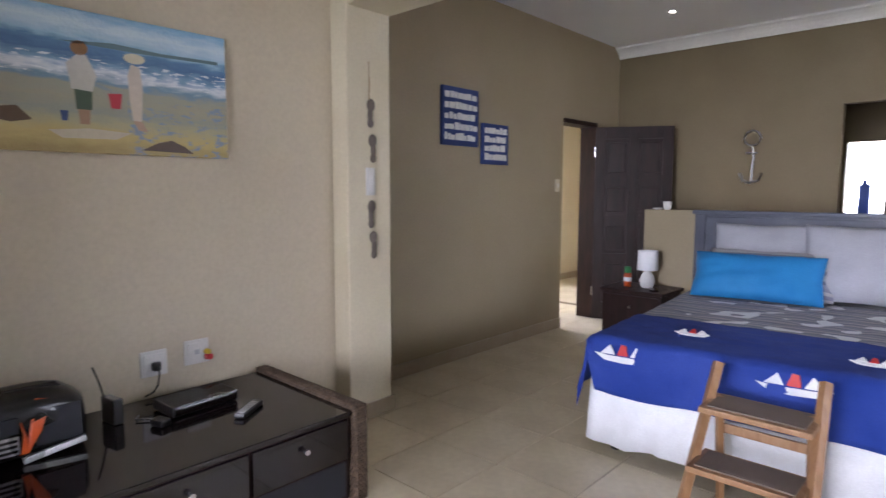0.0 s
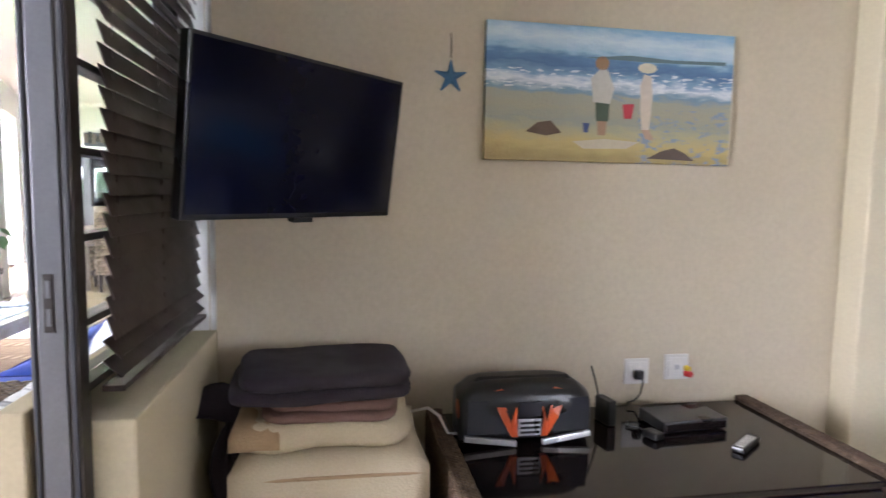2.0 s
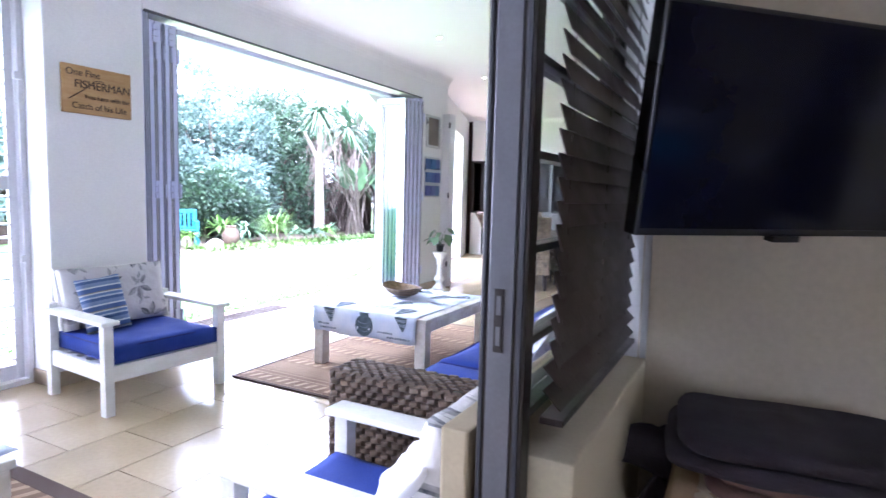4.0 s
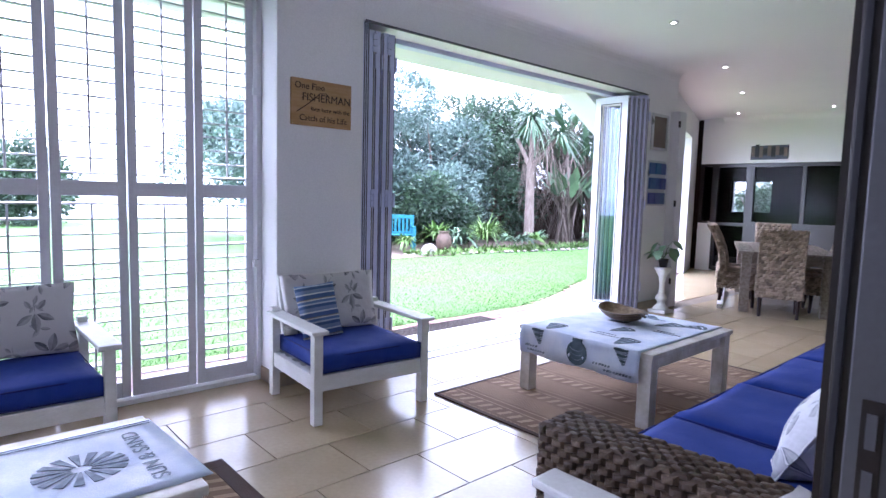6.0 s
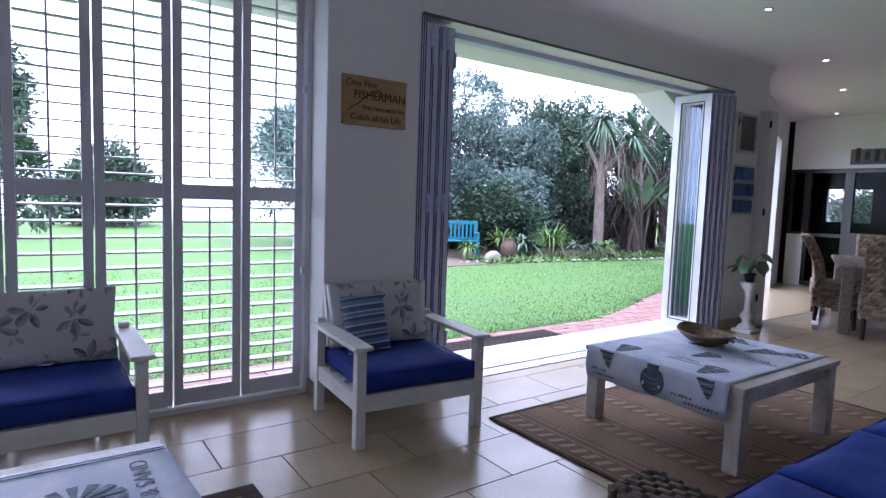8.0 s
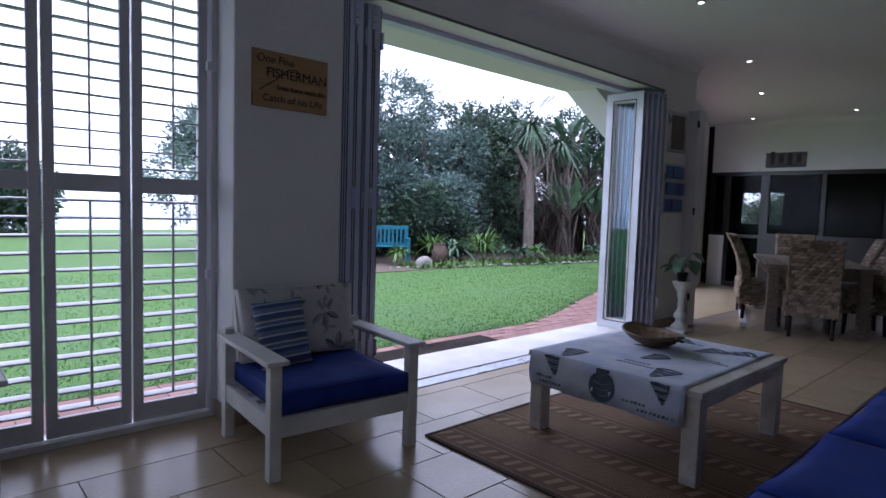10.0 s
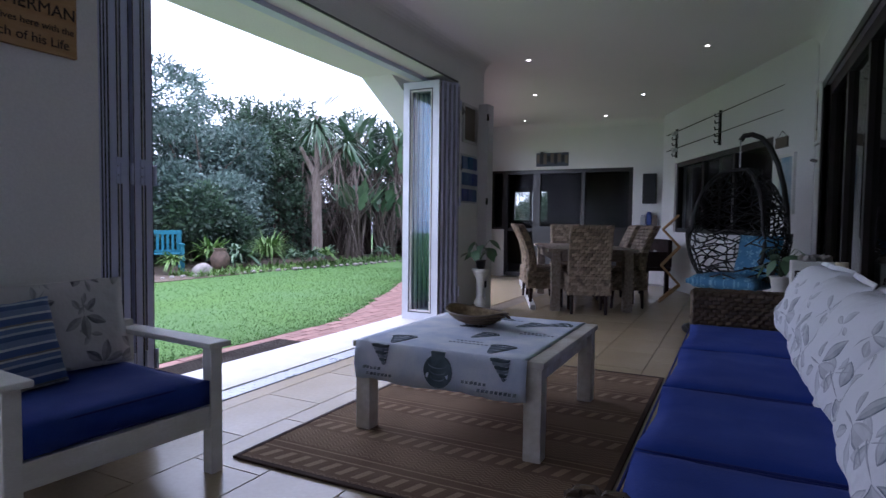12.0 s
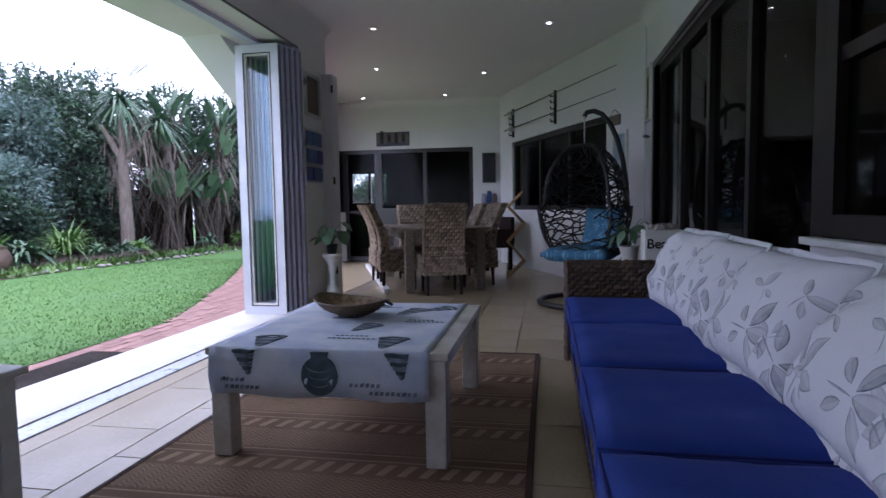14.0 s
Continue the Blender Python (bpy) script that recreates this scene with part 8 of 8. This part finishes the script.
for k in range(18):
    a = -0.9 + 1.8 * k / 17
    d = Vector((-math.sin(a) * 0.55, math.sin(a) * 0.75, math.cos(a) + 0.15))
    blade_leaf(j, Vector(ends[3]) + d * 0.25, d, (0, 0, 1), rng.uniform(0.7, 1.0), rng.uniform(0.10, 0.15), rng.uniform(0.05, 0.25), rng, 14, 0.08, 0.5)
j.link("crown", M_LEAF_PALM, dg, kind="")
j = Joined()
for k in range(60):
    a = rng.uniform(0, 6.28)
    blade_leaf(j, (rng.uniform(-0.5, 0.1), rng.uniform(0.0, 0.6), rng.uniform(2.7, 3.3)), (math.cos(a) * 0.4, math.sin(a) * 0.4, -0.5), (0, 0, 1), rng.uniform(0.5, 1.1), rng.uniform(0.008, 0.022), rng.uniform(0.6, 1.0), rng, 5, 0.08, 0.4)
j.link("dry_leaves", M_LEAF_DEAD, dg, kind="", label="hanging dry brown strands")

# dark plank fence behind the planting
gf = thing("garden_fence", "dark brown close-boarded garden fence", "fence", kind="structure")
plank = box(B(), -0.072, 0.072, -0.01, 0.01, 0.0, 1.75, 0.002)
plank_me = bpy.data.meshes.new("plank")
plank.to_mesh(plank_me)
plank.free()
plank_me.materials.append(mat("dark_stained_fence_board", (0.06, 0.036, 0.026), 0.85, col2=(0.035, 0.022, 0.017), coarse=3, fine=30, bump=0.3, vary=0.25, stretch=(6, 6, 1)))
run = [(-7.5, -15.6), (-15.0, -13.9), (-18.6, -12.6), (-22.5, -9.4)]
for (xa, ya), (xb, yb) in zip(run, run[1:]):
    ln = math.hypot(xb - xa, yb - ya)
    for k in range(int(ln / 0.15)):
        f = k * 0.15 / ln
        ob = new("plank", plank_me)
        ob.parent = gf
        ob.matrix_basis = pose(xa + (xb - xa) * f, ya + (yb - ya) * f, -0.1, 0, 0, math.degrees(math.atan2(yb - ya, xb - xa)))


def tuft(label, x, y, n, length, width, material, seed, name="tuft_plant", lift=1.0):
    tf = thing(name, label, "plant", (x, y, -0.1), group="border plants")
    rng = random.Random(seed)
    j = Joined()
    for k in range(n):
        a = rng.uniform(0, 6.28)
        blade_leaf(j, (rng.uniform(-0.08, 0.08), rng.uniform(-0.08, 0.08), 0.02 + 0.25 * (lift > 1)), (math.cos(a), math.sin(a), rng.uniform(0.4, 1.6) * lift), (0, 0, 1), length * rng.uniform(0.6, 1.1), width, rng.uniform(0.35, 0.9), rng, 6)
    j.link("leaves", material, tf, kind="")
    return tf


tuft("fresh green fountain-like plant with arching leaves", -12.3, -11.6, 260, 1.25, 0.018, M_LEAF_C, 41, lift=1.5)
tuft("bright green arching garden fern", -11.1, -12.2, 90, 0.95, 0.05, M_LEAF_C, 42, lift=1.9)
tuft("dark green arching garden fern", -11.5, -11.8, 110, 0.95, 0.045, M_LEAF_PALM, 43, lift=1.2)
for k, (x, y) in enumerate(((-12.5, -11.0), (-13.6, -10.9), (-12.9, -10.7), (-14.2, -11.3), (-9.6, -11.7), (-12.0, -12.2), (-16.0, -10.6), (-17.4, -10.5))):
    tuft("low spiky border plant", x, y, 60, 0.55, 0.030, (M_LEAF_PALM, M_LEAF_C, M_LEAF_B)[k % 3], 50 + k, lift=1.1)
j = Joined()
rng = random.Random(61)
for k in range(2600):
    t = rng.random()
    x = -9.4 - 7.5 * t
    y = -10.75 - 0.9 * rng.random() + 0.55 * t
    blade_leaf(j, (x, y, -0.1), (rng.uniform(-1, 1), rng.uniform(-1, 1), rng.uniform(0.5, 2)), (0, 0, 1), rng.uniform(0.1, 0.32), 0.018, rng.uniform(0.2, 0.8), rng, 3)
tagged(j.link("ground_cover", M_LEAF_C), "low mixed green ground cover in the border", "plants", kind="stuff")
bedsoil = tagged(part("ground_border_soil", box(B(), -22, -8.2, -22, -10.7, -0.3, -0.085), M_SAND), kind="structure")
rng = random.Random(62)
for k in range(34):
    t = k / 33
    x = -8.9 - 7.3 * t
    y = -11.15 + 1.2 * t - 0.25 * math.sin(math.pi * t) + rng.uniform(-0.05, 0.05) + 0.35 * math.sin(math.pi * t)
    s = rng.uniform(0.03, 0.065)
    bm = B()
    bmesh.ops.create_icosphere(bm, subdivisions=2, radius=1.0)
    for v in bm.verts:
        v.co *= 1 + 0.22 * noise.noise(v.co * 1.6 + Vector((k * 3.1, 0, 0)))
    ob = part("stone", bm, M_ROCK, None, smooth=True)
    ob.matrix_basis = pose(x, y, -0.085 + s * 0.3, 0, 0, rng.uniform(0, 90)) @ Matrix.Diagonal((s * 1.5, s, s * 0.7, 1))
    tagged(ob, "pale rounded border stone", "stone", "border stones")
bm = B()
bmesh.ops.create_icosphere(bm, subdivisions=3, radius=0.2)
for v in bm.verts:
    v.co *= 1 + 0.2 * noise.noise(v.co * 5)
ob = part("boulder", bm, M_ROCK, None, smooth=True)
ob.matrix_basis = pose(-9.95, -11.25, 0.0) @ Matrix.Diagonal((1.1, 0.9, 0.8, 1))
tagged(ob, "smooth pale boulder beside the bench", "boulder")
ur = thing("terracotta_urn", "brown weathered terracotta urn in the border", "urn", (-10.9, -11.75, -0.085))
part("urn", lathe(B(), [(0.12, 0), (0.2, 0.12), (0.22, 0.28), (0.15, 0.42), (0.12, 0.46), (0.16, 0.5)], 20), mat("weathered_clay", (0.17, 0.11, 0.08), 0.8, col2=(0.10, 0.075, 0.055), coarse=9, fine=60, bump=0.4), ur, smooth=True)

# teal garden bench
gb = thing("garden_bench", "teal painted slatted garden bench", "bench", (-9.48, -12.3, -0.1), 148)
for k in range(5):
    part("seat_slat", box(B(), -0.65, 0.65, -0.22 + k * 0.095, -0.14 + k * 0.095, 0.42, 0.445, 0.004), M_TEAL, gb)
for k in range(13):
    part("back_slat", box(B(), -0.60 + k * 0.1 - 0.028, -0.60 + k * 0.1 + 0.028, 0.24, 0.262, 0.50, 0.84, 0.003), M_TEAL, gb)
part("top_rail", box(B(), -0.68, 0.68, 0.235, 0.275, 0.84, 0.93, 0.006), M_TEAL, gb)
part("low_rail", box(B(), -0.65, 0.65, 0.237, 0.270, 0.45, 0.50, 0.004), M_TEAL, gb)
for sx in (-0.64, 0.64):
    part("rear_leg", box(B(), sx - 0.035, sx + 0.035, 0.225, 0.285, 0, 0.90, 0.004), M_TEAL, gb)
    part("front_leg", box(B(), sx - 0.035, sx + 0.035, -0.24, -0.18, 0, 0.62, 0.004), M_TEAL, gb)
    part("armrest", box(B(), sx - 0.045, sx + 0.045, -0.27, 0.225, 0.62, 0.65, 0.004), M_TEAL, gb)

# door mat outside the sill
mt = thing("door_mat", "dark brown ribbed door mat on the bricks", "door mat", (-4.75, -4.86, -0.058))
part("mat_base", box(B(), -0.75, 0.75, -0.21, 0.21, 0, 0.015, 0.004), M_RUG_EDGE, mt)
for k in range(14):
    part("rib", box(B(), -0.73, 0.73, -0.195 + k * 0.03, -0.180 + k * 0.03, 0.015, 0.021), M_WICKER_CORE, mt)


# ---- pieces: floor tiles and path bricks ----
def tile_mesh(name, w, d, material, h=0.012):
    bm = box(B(), -w / 2, w / 2, -d / 2, d / 2, -h, 0.0, 0.0015)
    me = bpy.data.meshes.new(name)
    bm.to_mesh(me)
    bm.free()
    me.materials.append(material)
    return me


def lay(name, me, x, y, z, parent, turn=0.0):
    ob = new(name, me)
    ob.parent = parent
    ob.matrix_basis = pose(x, y, z, 0, 0, turn)
    return ob


fl = bpy.data.objects["floor_lounge"]
full = tile_mesh("tile", 0.594, 0.394, M_TILE)
for r in range(9):
    y = -3.80 + 0.4 * r + 0.2
    if y > -0.45:
        break
    off = 0.3 if r % 2 else 0.0
    for c in range(28):
        x = -12.1 + off + 0.6 * c
        if x < 3.2:
            lay("tile", full, x, y, 0.0, fl)
slab("floor_threshold_strip", -3.085, 3.4, -4.26, -3.803, -0.1, 0.0, M_TILE)
slab("floor_threshold_strip_b", -7.75, -7.19, -4.03, -3.803, -0.1, 0.0, M_TILE)
slab("floor_door_sill", -1.40, 0.70, -0.60, -0.40, -0.1, 0.001, M_SILL)
fb_ = bpy.data.objects["floor_bedroom"]
sq = tile_mesh("tile", 0.444, 0.444, M_TILE_BED)
for r in range(16):
    for c in range(14):
        x, y = -2.42 + 0.45 * c, -0.17 + 0.45 * r
        if x < 3.2 and y < 6.6:
            lay("tile", sq, x, y, 0.0, fb_)
for r in range(3):
    for c in range(4):
        lay("tile", sq, -4.22 + 0.45 * c, 5.5 + 0.45 * r, 0.0, fb_)

brick = tile_mesh("brick", 0.208, 0.100, M_BRICK, 0.05)
rng = random.Random(99)
near, far = 0, Joined()
cube_f = [(0, 1, 2, 3), (4, 7, 6, 5), (0, 4, 5, 1), (1, 5, 6, 2), (2, 6, 7, 3), (3, 7, 4, 0)]
for r in range(34):
    y = -4.675 - 0.106 * r
    for c in range(88):
        x = 1.5 - 0.214 * c - (0.107 if r % 2 else 0.0)
        if y < path_edge(x) - 0.02 or x < -16.8:
            continue
        z = -0.060 + rng.uniform(-0.003, 0.003)
        if -7.4 < x < -3.0 and near < 300:
            lay("brick", brick, x, y, z, pave, rng.uniform(-0.8, 0.8))
            near += 1
        else:
            w, d = 0.104, 0.05
            far.add([(x - w, y - d, z), (x + w, y - d, z), (x + w, y + d, z), (x - w, y + d, z), (x - w, y - d, z - 0.05), (x + w, y - d, z - 0.05), (x + w, y + d, z - 0.05), (x - w, y + d, z - 0.05)], cube_f)
far.link("paving_bricks", M_BRICK_JOINED, pave)
